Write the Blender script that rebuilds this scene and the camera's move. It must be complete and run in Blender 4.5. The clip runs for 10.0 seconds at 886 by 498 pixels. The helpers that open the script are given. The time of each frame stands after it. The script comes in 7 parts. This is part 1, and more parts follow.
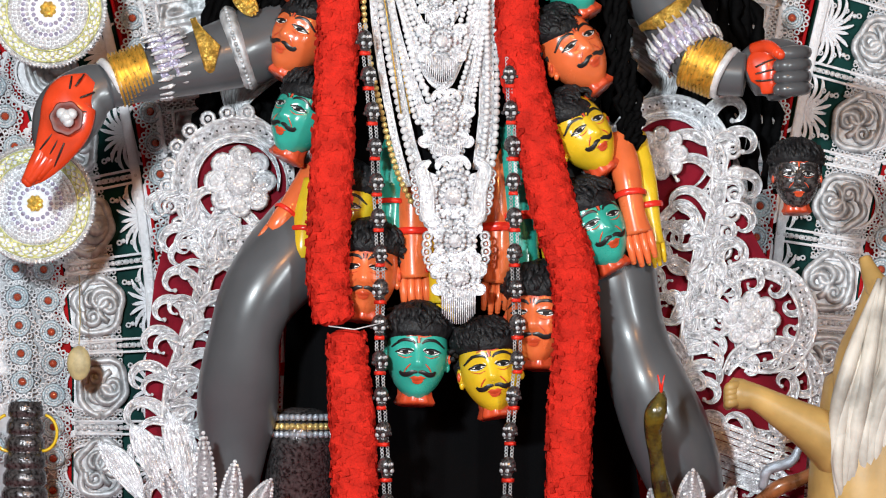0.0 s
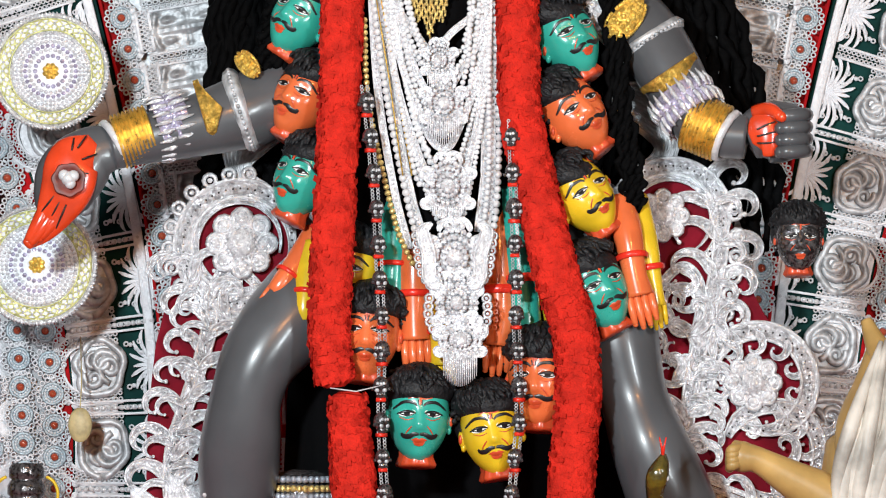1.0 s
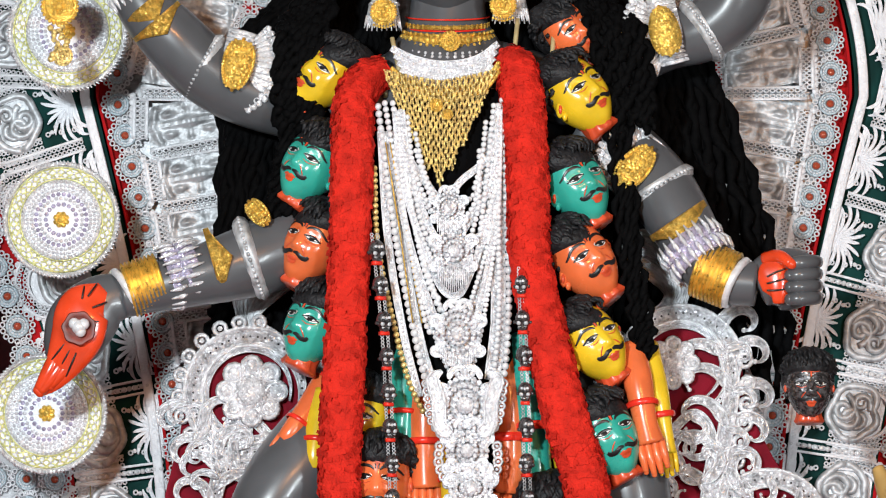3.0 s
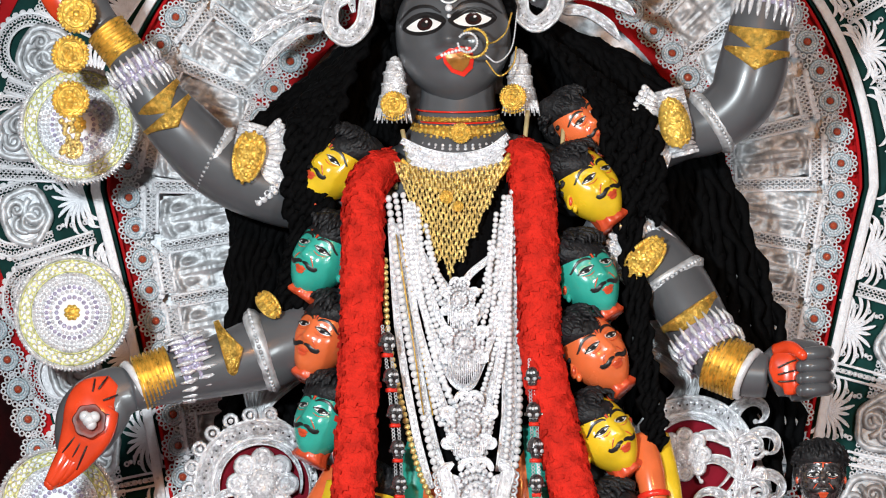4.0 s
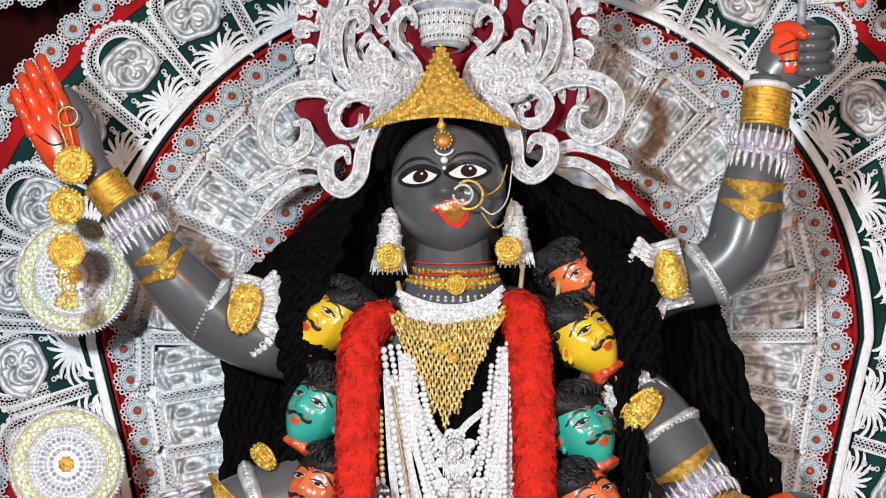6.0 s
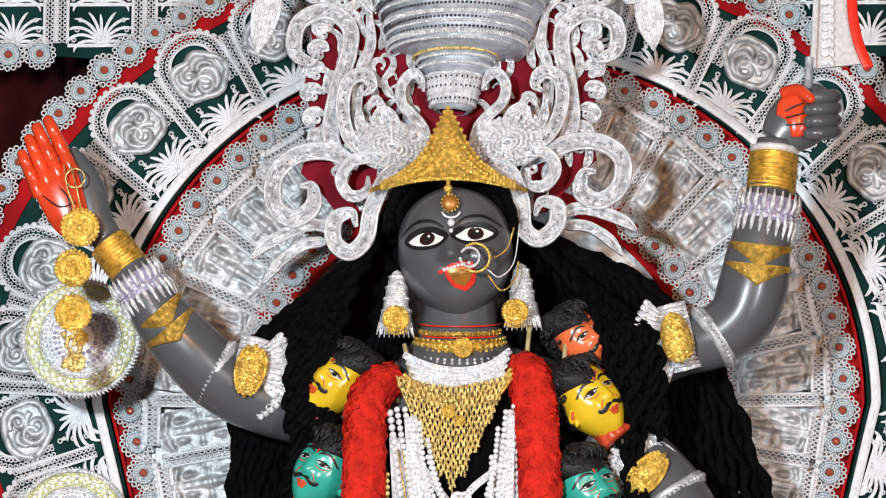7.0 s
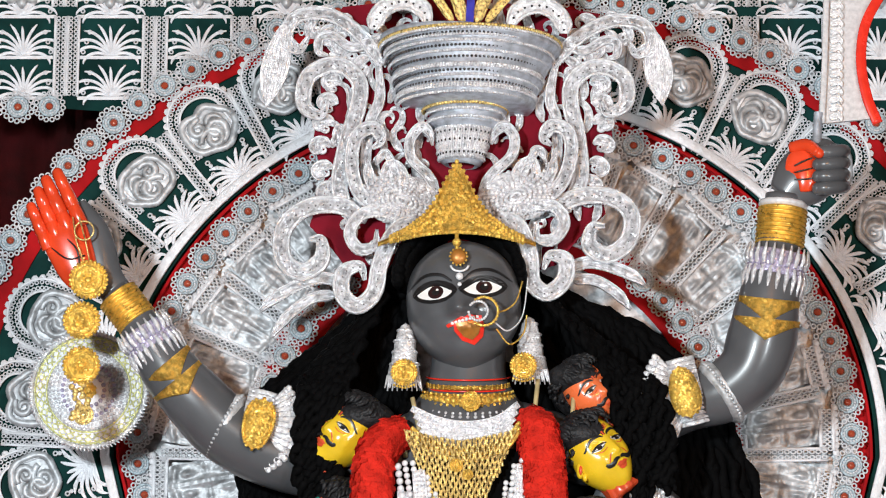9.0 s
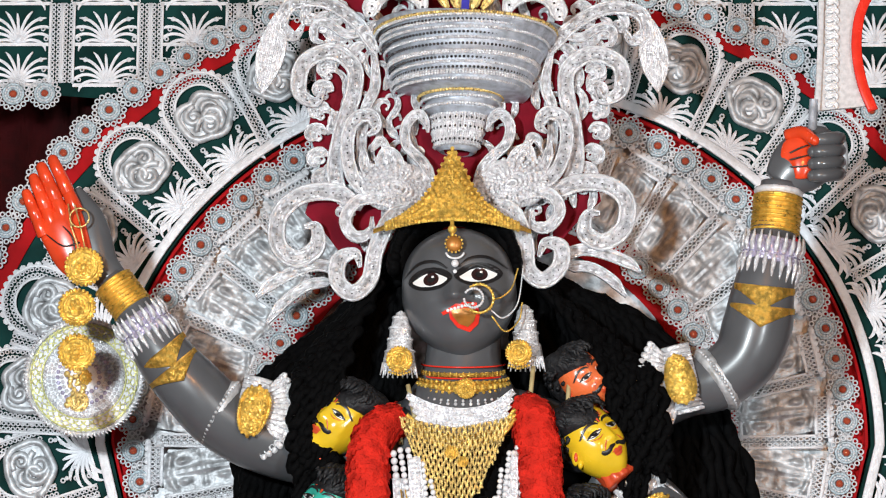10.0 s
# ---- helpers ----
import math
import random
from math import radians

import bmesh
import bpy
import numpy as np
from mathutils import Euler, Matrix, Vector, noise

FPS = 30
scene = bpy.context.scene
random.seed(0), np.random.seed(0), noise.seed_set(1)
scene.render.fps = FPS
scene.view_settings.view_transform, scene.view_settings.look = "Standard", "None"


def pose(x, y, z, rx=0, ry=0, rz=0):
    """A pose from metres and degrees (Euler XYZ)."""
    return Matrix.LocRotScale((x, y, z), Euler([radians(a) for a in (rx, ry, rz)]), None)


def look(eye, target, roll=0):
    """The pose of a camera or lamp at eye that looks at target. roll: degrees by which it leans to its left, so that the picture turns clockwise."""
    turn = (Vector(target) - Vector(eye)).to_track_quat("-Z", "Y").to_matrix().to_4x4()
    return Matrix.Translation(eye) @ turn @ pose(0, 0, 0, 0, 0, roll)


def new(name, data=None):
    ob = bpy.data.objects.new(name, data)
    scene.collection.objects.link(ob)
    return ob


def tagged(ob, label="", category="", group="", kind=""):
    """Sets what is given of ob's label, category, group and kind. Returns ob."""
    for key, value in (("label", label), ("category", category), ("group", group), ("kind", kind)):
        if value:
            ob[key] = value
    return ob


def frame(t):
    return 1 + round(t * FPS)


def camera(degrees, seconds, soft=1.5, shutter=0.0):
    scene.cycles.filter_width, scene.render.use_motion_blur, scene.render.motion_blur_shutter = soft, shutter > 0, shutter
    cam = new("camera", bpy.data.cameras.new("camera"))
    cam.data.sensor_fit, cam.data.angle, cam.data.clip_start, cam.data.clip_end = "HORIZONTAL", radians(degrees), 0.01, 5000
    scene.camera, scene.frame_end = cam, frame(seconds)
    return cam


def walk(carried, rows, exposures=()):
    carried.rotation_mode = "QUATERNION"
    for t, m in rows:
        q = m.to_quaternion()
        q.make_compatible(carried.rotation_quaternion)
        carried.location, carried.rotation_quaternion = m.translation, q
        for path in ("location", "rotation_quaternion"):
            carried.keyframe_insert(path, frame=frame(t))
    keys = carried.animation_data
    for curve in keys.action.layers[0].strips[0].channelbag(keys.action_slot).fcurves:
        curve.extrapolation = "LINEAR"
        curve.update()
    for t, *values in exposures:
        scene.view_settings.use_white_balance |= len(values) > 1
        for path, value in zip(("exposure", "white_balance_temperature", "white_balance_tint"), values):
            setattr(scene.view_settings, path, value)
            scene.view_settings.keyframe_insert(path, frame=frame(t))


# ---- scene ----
# The camera stands on one spot before the dais and tilts up along the idol.
cam = camera(16.0, 10.0, soft=1.1)
EYE = (0.0, -7.8, 1.6)
ROWS = [
    (0.0, 1.458, -0.017, 0.345), (0.5, 1.894, -0.133, 0.367), (1.0, 2.585, -0.082, 0.373), (1.5, 3.236, -0.034, 0.404),
    (2.0, 3.776, -0.019, 0.436), (2.5, 4.456, -0.040, 0.464), (4.0, 6.939, 0.121, 0.769), (4.5, 7.752, 0.083, 0.714),
    (5.0, 8.756, 0.115, 0.662), (5.5, 9.227, 0.117, 0.664), (7.0, 10.833, -0.051, 0.778), (7.5, 11.290, -0.155, 0.817),
    (8.0, 11.611, -0.172, 0.866), (8.5, 11.793, -0.284, 0.886), (9.0, 11.807, -0.260, 0.894), (9.5, 11.705, -0.287, 0.857),
    (10.0, 11.574, -0.260, 0.809),
]
walk(cam, [(t, pose(*EYE, 90 + pitch, roll, yaw)) for t, pitch, roll, yaw in ROWS], [(0, 0.0), (10, 0.0)])

# ---- light: a lit festival hall at night, flood lamps in front of the dais and an added fill ----
world = bpy.data.worlds.new("hall_dim")
world.use_nodes = True
world.node_tree.nodes["Background"].inputs[0].default_value = (0.8, 0.85, 1.0, 1)
world.node_tree.nodes["Background"].inputs[1].default_value = 0.01
scene.world = world


def lamp(name, eye, target, sx, sy, watts, colour):
    data = bpy.data.lights.new(name, "AREA")
    data.shape, data.size, data.size_y, data.energy, data.color = "RECTANGLE", sx, sy, watts, colour
    ob = new(name, data)
    ob.matrix_world = look(eye, target)
    return ob


COOL, WARM = (0.87, 0.96, 1.0), (1.0, 0.42, 0.12)
lamp("flood_lamp", (-1.45, -5.4, 2.75), (0, 0.2, 1.6), 0.3, 0.25, 310, COOL)
lamp("flood_lamp", (0.9, -5.5, 3.7), (0, 0.2, 2.0), 0.6, 0.4, 70, WARM)
# Added fill with no known source, brightens the right and lower side.
lamp("fill_lamp", (2.5, -5.3, 2.0), (0.5, 0.2, 1.7), 0.12, 1.2, 122, COOL)

# ---- materials ----
MATS = {}


def material(name, colour, rough=0.5, metal=0.0, vary=0.15, scale=40.0, bump=0.2, bscale=200.0, coat=0.0, second=None,
             cells=False, sheen=0.0, dist=0.002, spec=0.5):
    """A surface with patchy colour at one scale and fine relief at another; second is the colour that it wears towards."""
    m = bpy.data.materials.new(name)
    m.use_nodes = True
    n, l = m.node_tree.nodes, m.node_tree.links
    b = n["Principled BSDF"]
    coord = n.new("ShaderNodeTexCoord")
    big = n.new("ShaderNodeTexNoise")
    big.inputs["Scale"].default_value, big.inputs["Detail"].default_value = scale, 6
    l.new(coord.outputs["Object"], big.inputs["Vector"])
    mix = n.new("ShaderNodeMix")
    mix.data_type = "RGBA"
    low = second or tuple(c * (1 - vary * 2) for c in colour)
    high = tuple(min(1, c * (1 + vary * 0.6)) for c in colour)
    mix.inputs["A"].default_value, mix.inputs["B"].default_value = (*low, 1), (*high, 1)
    ramp = n.new("ShaderNodeMapRange")
    ramp.inputs["From Min"].default_value, ramp.inputs["From Max"].default_value = 0.35, 0.62
    l.new(big.outputs["Fac"], ramp.inputs["Value"])
    l.new(ramp.outputs["Result"], mix.inputs["Factor"])
    l.new(mix.outputs["Result"], b.inputs["Base Color"])
    rr = n.new("ShaderNodeMapRange")
    rr.inputs["To Min"].default_value, rr.inputs["To Max"].default_value = max(0.02, rough - 0.1), min(1, rough + 0.1)
    l.new(big.outputs["Fac"], rr.inputs["Value"])
    l.new(rr.outputs["Result"], b.inputs["Roughness"])
    b.inputs["Metallic"].default_value, b.inputs["Coat Weight"].default_value = metal, coat
    b.inputs["Coat Roughness"].default_value = 0.12
    b.inputs["Sheen Weight"].default_value, b.inputs["Specular IOR Level"].default_value = sheen, spec
    if bump:
        fine = n.new("ShaderNodeTexVoronoi" if cells else "ShaderNodeTexNoise")
        fine.inputs["Scale"].default_value = bscale
        l.new(coord.outputs["Object"], fine.inputs["Vector"])
        bp = n.new("ShaderNodeBump")
        bp.inputs["Strength"].default_value, bp.inputs["Distance"].default_value = bump, dist
        l.new(fine.outputs["Distance" if cells else "Fac"], bp.inputs["Height"])
        l.new(bp.outputs["Normal"], b.inputs["Normal"])
    MATS[name] = m
    return m


def sparkle(name, colour, rough=0.25, metal=0.5, cell=260.0, tilt=0.9, vary=0.2):
    """Glitter: every small flake of the surface is tilted its own way, so that some catch the lamps and others stay grey."""
    m = bpy.data.materials.new(name)
    m.use_nodes = True
    n, l = m.node_tree.nodes, m.node_tree.links
    b = n["Principled BSDF"]
    coord, geo, cells = n.new("ShaderNodeTexCoord"), n.new("ShaderNodeNewGeometry"), n.new("ShaderNodeTexVoronoi")
    cells.inputs["Scale"].default_value = cell
    l.new(coord.outputs["Object"], cells.inputs["Vector"])
    sub, scale, add, norm = (n.new("ShaderNodeVectorMath") for _ in range(4))
    sub.operation, scale.operation, add.operation, norm.operation = "SUBTRACT", "SCALE", "ADD", "NORMALIZE"
    sub.inputs[1].default_value = (0.5, 0.5, 0.5)
    scale.inputs["Scale"].default_value = tilt
    l.new(cells.outputs["Color"], sub.inputs[0])
    l.new(sub.outputs[0], scale.inputs[0])
    l.new(scale.outputs[0], add.inputs[0])
    l.new(geo.outputs["Normal"], add.inputs[1])
    l.new(add.outputs[0], norm.inputs[0])
    l.new(norm.outputs[0], b.inputs["Normal"])
    patch = n.new("ShaderNodeTexNoise")
    patch.inputs["Scale"].default_value, patch.inputs["Detail"].default_value = 70, 5
    l.new(coord.outputs["Object"], patch.inputs["Vector"])
    mix, ramp = n.new("ShaderNodeMix"), n.new("ShaderNodeMapRange")
    mix.data_type = "RGBA"
    mix.inputs["A"].default_value = (*(c * (1 - 2 * vary) for c in colour), 1)
    mix.inputs["B"].default_value = (*(min(1, c * (1 + vary * 0.4)) for c in colour), 1)
    ramp.inputs["From Min"].default_value, ramp.inputs["From Max"].default_value = 0.35, 0.6
    l.new(patch.outputs["Fac"], ramp.inputs["Value"])
    l.new(ramp.outputs["Result"], mix.inputs["Factor"])
    l.new(mix.outputs["Result"], b.inputs["Base Color"])
    b.inputs["Roughness"].default_value, b.inputs["Metallic"].default_value = rough, metal
    MATS[name] = m
    return m


SKIN = material("slate_grey_gloss_paint", (0.082, 0.085, 0.092), 0.32, vary=0.08, scale=7, bump=0.05, bscale=40, coat=0.22)
PALM = material("vermilion_gloss_paint", (0.72, 0.055, 0.012), 0.25, vary=0.1, scale=15, bump=0.05, bscale=60, coat=0.5)
INK = material("black_paint", (0.012, 0.011, 0.012), 0.35, bump=0.05)
EYEW = material("white_eye_enamel", (0.85, 0.84, 0.82), 0.25, vary=0.02, bump=0)
BROWN = material("iris_brown_enamel", (0.028, 0.010, 0.010), 0.2, bump=0)
LIP = material("red_lip_enamel", (0.75, 0.03, 0.015), 0.25, vary=0.05, bump=0)
TONGUE = material("ochre_tongue_gilt", (0.42, 0.17, 0.03), 0.35, metal=0.3, vary=0.15, bump=0.2)
ORANGE = material("orange_gloss_paint", (0.74, 0.15, 0.045), 0.25, vary=0.08, scale=12, bump=0.04, bscale=50, coat=0.4)
YELLOW = material("yellow_gloss_paint", (0.76, 0.50, 0.02), 0.25, vary=0.08, scale=12, bump=0.04, bscale=50, coat=0.4)
TEAL = material("teal_gloss_paint", (0.03, 0.37, 0.29), 0.25, vary=0.08, scale=12, bump=0.04, bscale=50, coat=0.4)
HAIR = material("black_jute_hair", (0.0022, 0.0022, 0.0025), 0.75, vary=0.3, scale=60, bump=0.6, bscale=400, spec=0.05)
MOHAIR = material("black_painted_hair", (0.014, 0.014, 0.016), 0.55, vary=0.3, scale=60, bump=0.8, bscale=90, dist=0.006, spec=0.3)
PLUSH = material("red_plush_petals", (0.60, 0.022, 0.012), 0.85, vary=0.12, scale=28, bump=0.8, bscale=220, dist=0.004, spec=0.15)
SILVER = sparkle("silver_glitter_foam", (0.86, 0.86, 0.89), 0.24, 0.4, 440, 1.1, 0.12)
PEARL = material("pearl_white_beads", (0.72, 0.72, 0.74), 0.2, metal=0.15, vary=0.08, scale=90, bump=0.1, coat=0.5)
FOIL = material("embossed_grey_foil", (0.54, 0.55, 0.57), 0.48, metal=0.35, vary=0.25, scale=35, bump=0.35, bscale=70, dist=0.006)
PAPER = sparkle("white_lace_board", (0.74, 0.74, 0.77), 0.45, 0.15, 480, 0.6, 0.04)
TIN = material("brushed_silver_tin", (0.50, 0.54, 0.61), 0.45, metal=0.45, vary=0.15, scale=45, bump=0.5, bscale=300, cells=True)
GOLD = sparkle("gilt_filigree", (0.95, 0.60, 0.12), 0.3, 0.6, 560, 1.0, 0.2)
GILT = material("polished_gilt", (0.90, 0.53, 0.09), 0.3, metal=0.7, vary=0.2, scale=60, bump=0.4, bscale=500)
GREYGLIT = sparkle("grey_glitter", (0.62, 0.62, 0.65), 0.28, 0.5, 520, 1.2, 0.25)
GOLDC = material("pale_gold_chain", (0.92, 0.64, 0.24), 0.3, metal=0.55, vary=0.3, scale=120, bump=0.8, bscale=300)
REDCLOTH = material("crimson_cloth", (0.40, 0.008, 0.011), 0.85, vary=0.15, scale=12, bump=0.3, bscale=500, spec=0.12)
MAROON = material("maroon_cloth", (0.19, 0.007, 0.018), 0.85, vary=0.15, scale=12, bump=0.3, bscale=500, spec=0.12)
GREEN = material("bottle_green_cloth", (0.007, 0.042, 0.038), 0.85, vary=0.2, scale=12, bump=0.3, bscale=500, spec=0.12)
CURTAIN = material("dark_red_curtain", (0.10, 0.004, 0.006), 0.9, vary=0.3, scale=8, bump=0.3)
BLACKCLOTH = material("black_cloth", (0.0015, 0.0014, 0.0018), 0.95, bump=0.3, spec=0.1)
BLUELACE = material("pale_blue_lace", (0.58, 0.68, 0.74), 0.4, metal=0.2, vary=0.2, scale=200, bump=0.8, bscale=400, cells=True)
SCAR = material("orange_red_paint", (0.62, 0.075, 0.025), 0.3, vary=0.1, scale=30, bump=0.2, bscale=80, coat=0.3)
GEM = material("red_glass_gem", (0.34, 0.05, 0.02), 0.08, vary=0.2, bump=0, coat=0.8)
LILAC = sparkle("lilac_sequins", (0.62, 0.57, 0.76), 0.25, 0.5, 330, 1.0, 0.15)
LIME = sparkle("lime_sequins", (0.80, 0.78, 0.36), 0.3, 0.4, 330, 0.8, 0.15)
SKULL = material("dark_silver_skull_bead", (0.16, 0.15, 0.155), 0.22, metal=0.7, vary=0.4, scale=120, bump=0.8, bscale=160)
FUR = material("tawny_yellow_paint", (0.50, 0.31, 0.10), 0.45, vary=0.15, scale=8, bump=0.3, bscale=60)
MANE = material("white_mane_paint", (0.56, 0.52, 0.46), 0.5, vary=0.22, scale=10, bump=0.6, bscale=40)
BAMBOO = material("bamboo_stick", (0.50, 0.40, 0.20), 0.5, bump=0.3)
WALLM = material("brown_cloth_wall", (0.26, 0.22, 0.19), 0.85, vary=0.1, scale=3, bump=0.3, bscale=40)
FLOORM = material("grey_floor_mat", (0.20, 0.18, 0.17), 0.8, vary=0.2, scale=3, bump=0.3, bscale=40)
BLUE = material("royal_blue_enamel", (0.03, 0.03, 0.35), 0.3, bump=0)
SNAKEM = material("dark_olive_scales", (0.016, 0.014, 0.008), 0.22, second=(0.13, 0.095, 0.012), scale=26, bump=0.6, bscale=150, cells=True, coat=0.5)
CUP = material("dark_red_clay", (0.17, 0.022, 0.012), 0.5, vary=0.3, scale=30, bump=0.4, bscale=60)
RUST = material("rusty_brown_paint", (0.26, 0.09, 0.03), 0.28, vary=0.35, scale=25, bump=0.3, bscale=60, coat=0.6)

# ---- drawing grid: gx across and gz up from the idol's breast, in steps of about 1.4 mm; y is the depth in metres ----
FAR, RISE, STEP = 5578.45, radians(8.0272), 0.00141


def at(gx, gz, y=0.0):
    el = RISE + gz / FAR
    d = y - EYE[1]
    return Vector((d * gx / (FAR * math.cos(el)), y, EYE[2] + d * math.tan(el)))


def empty(name, label, category, group="", kind="", place=None):
    ob = new(name)
    ob.empty_display_size = 0.05
    if place is not None:
        ob.location = place
    return tagged(ob, label, category, group, kind)


def mesh_of(name, bm, mats, smooth=True):
    me = bpy.data.meshes.new(name)
    bm.normal_update()
    bm.to_mesh(me)
    bm.free()
    for m in (mats if isinstance(mats, (list, tuple)) else [mats]):
        me.materials.append(m)
    if smooth:
        me.polygons.foreach_set("use_smooth", [True] * len(me.polygons))
    return me


def part(name, bm, mats, parent=None, label="", smooth=True):
    """Links a bmesh (in world metres) as one mesh object under a thing or a part."""
    me = bm if isinstance(bm, bpy.types.Mesh) else mesh_of(name, bm, mats, smooth)
    ob = new(name, me)
    if parent is not None:
        ob.parent = parent
        base = parent.location.copy()
        up = parent.parent
        while up is not None:
            base += up.location
            up = up.parent
        ob.location = -base
    return tagged(ob, label)


def thing(name, bm, mats, label, category, group="", kind="", smooth=True):
    return tagged(part(name, bm, mats, None, "", smooth), label, category, group, kind)


def catmull(pts, n=8):
    """A smooth line through tuples of numbers."""
    p = [np.array(q, float) for q in pts]
    p = [2 * p[0] - p[1]] + p + [2 * p[-1] - p[-2]]
    out = []
    for i in range(1, len(p) - 2):
        for k in range(n):
            t = k / n
            out.append(0.5 * (2 * p[i] + (p[i + 1] - p[i - 1]) * t + (2 * p[i - 1] - 5 * p[i] + 4 * p[i + 1] - p[i + 2]) * t * t
                              + (3 * p[i] - p[i - 1] - 3 * p[i + 1] + p[i + 2]) * t ** 3))
    out.append(p[-2])
    return out


def sweep(bm, pts, section, mat=0, closed=True, caps=True):
    """Sweeps a section (list of (side, out) in metres per point, or a function of the index) along world points."""
    rings = []
    n = len(pts)
    for i, p in enumerate(pts):
        t = (pts[min(i + 1, n - 1)] - pts[max(i - 1, 0)])
        t = t.normalized() if t.length > 1e-9 else Vector((0, 0, 1))
        out = Vector((0, -1, 0))
        out = out - t * out.dot(t)
        out = out.normalized() if out.length > 0.2 else Vector((1, 0, 0)) - t * t.x
        out.normalize()
        side = t.cross(out)
        rings.append([bm.verts.new(p + side * a + out * b) for a, b in section(i / max(1, n - 1), i)])
    m = len(rings[0])
    for a, b in zip(rings, rings[1:]):
        for k in range(m if closed else m - 1):
            f = bm.faces.new((a[k], a[(k + 1) % m], b[(k + 1) % m], b[k]))
            f.material_index = mat
    if caps and closed:
        for r in (rings[0][::-1], rings[-1]):
            try:
                bm.faces.new(r).material_index = mat
            except ValueError:
                pass


def tube(bm, pts, rad, seg=12, mat=0, flat=1.0):
    """A round limb or cord. rad: one radius, or one for each point. flat: depth against width."""
    rs = rad if isinstance(rad, (list, tuple)) else [rad] * len(pts)

    def section(s, i):
        return [(rs[i] * math.cos(2 * math.pi * k / seg), flat * rs[i] * math.sin(2 * math.pi * k / seg)) for k in range(seg)]
    sweep(bm, pts, section, mat)


def limb(bm, rows, seg=24, mat=0, flat=1.0, n=8):
    """A limb through rows of (gx, gz, depth, half width in grid steps), with rounded ends."""
    line = catmull(rows, n)
    tube(bm, [at(q[0], q[1], q[2]) for q in line], [max(0.002, q[3] * STEP) for q in line], seg, mat, flat)


RIM = ((-1, 0), (-1, 0.6), (-0.84, 1), (-0.66, 0.6), (-0.58, 0.2), (-0.3, 0.45), (0, 0.55), (0.3, 0.45), (0.58, 0.2), (0.66, 0.6), (0.84, 1), (1, 0.6), (1, 0))
FLATS = ((-1, 0), (-1, 0.85), (-0.8, 1), (0.8, 1), (1, 0.85), (1, 0))


def ribbon(bm, line, y, width, depth=6, mat=0, rim=RIM, taper=(0.5, 0.25), mid=None, leaf=False):
    """A raised strip on the grid: line of (gx, gz), half width in steps, thickness in steps; slimmer at its ends.
    mid: material of the channel between its raised borders. leaf: broad near its root, running out to a rolled tip."""
    pts = [at(q[0], q[1], y) for q in line]

    def section(s, i):
        w = width * STEP * (max(0.16, min(1, 0.3 + s * 5) * (1 - s) ** 0.6) if leaf else min(1, taper[0] + s * 6, taper[1] + (1 - s) * 3))
        return [(a * w, b * depth * STEP * (0.7 if leaf else 1)) for a, b in rim]
    first = len(bm.faces)
    sweep(bm, pts, section, mat)
    if mid is not None:
        bm.faces.ensure_lookup_table()
        m = len(rim)
        for k in range((len(pts) - 1) * m):
            if 4 <= k % m <= 7:
                bm.faces[first + k].material_index = mid
    if leaf:
        dome(bm, pts[-1] + Vector((0, -depth * 0.5 * STEP, 0)), width * 0.34 * STEP, 8, 3, 0.8)


def studs(bm, line, y, width, lift=7.0, pitch=6.5, r=2.3):
    """Two rows of small studs along a ribbon's raised borders and a row of larger ones on its middle."""
    p = np.array(line)
    run = np.concatenate([[0], np.cumsum(np.hypot(*np.diff(p, axis=0).T))])
    n = int(run[-1] / pitch)
    for k in range(1, n - 1):
        s = k * run[-1] / n
        x, z = np.interp(s, run, p[:, 0]), np.interp(s, run, p[:, 1])
        dx, dz = np.interp(s + 1, run, p[:, 0]) - np.interp(s - 1, run, p[:, 0]), np.interp(s + 1, run, p[:, 1]) - np.interp(s - 1, run, p[:, 1])
        d = math.hypot(dx, dz) or 1
        w = width * min(1, 0.5 + 6 * s / run[-1], 0.25 + 3 * (1 - s / run[-1])) * 0.84
        if width > 11:
            for o in (-w, w):
                dome(bm, at(x - o * dz / d, z + o * dx / d, y - lift * 0.9 * STEP), 1.9 * STEP, 5, 2, 0.9)
        if k % 2:
            dome(bm, at(x, z, y - lift * 0.55 * STEP), min(2.6, width * 0.17) * STEP, 6, 2, 0.7, 1)


def curl(x, z, heading, length, turn, power=2.0, n=26):
    """A line that starts straight and winds up: heading and total turn in degrees (left is plus)."""
    out, h = [(x, z)], 0
    for i in range(n):
        s = (i + 0.5) / n
        h = radians(heading + turn * s ** power)
        ds = length / n * (1.25 - 0.5 * s)
        x, z = x + ds * math.cos(h), z + ds * math.sin(h)
        out.append((x, z))
    return out


def dome(bm, c, r, seg=10, rings=4, squash=0.6, mat=0):
    """A half-round bead or boss facing the viewer, centre in world metres."""
    rows = []
    for j in range(rings):
        a = math.pi / 2 * j / rings
        rows.append([bm.verts.new(c + Vector((r * math.cos(a) * math.cos(t), -r * squash * math.sin(a), r * math.cos(a) * math.sin(t))))
                     for t in (2 * math.pi * k / seg for k in range(seg))])
    top = bm.verts.new(c + Vector((0, -r * squash, 0)))
    for a, b in zip(rows, rows[1:]):
        for k in range(seg):
            bm.faces.new((a[k], a[(k + 1) % seg], b[(k + 1) % seg], b[k])).material_index = mat
    for k in range(seg):
        bm.faces.new((rows[-1][k], rows[-1][(k + 1) % seg], top)).material_index = mat


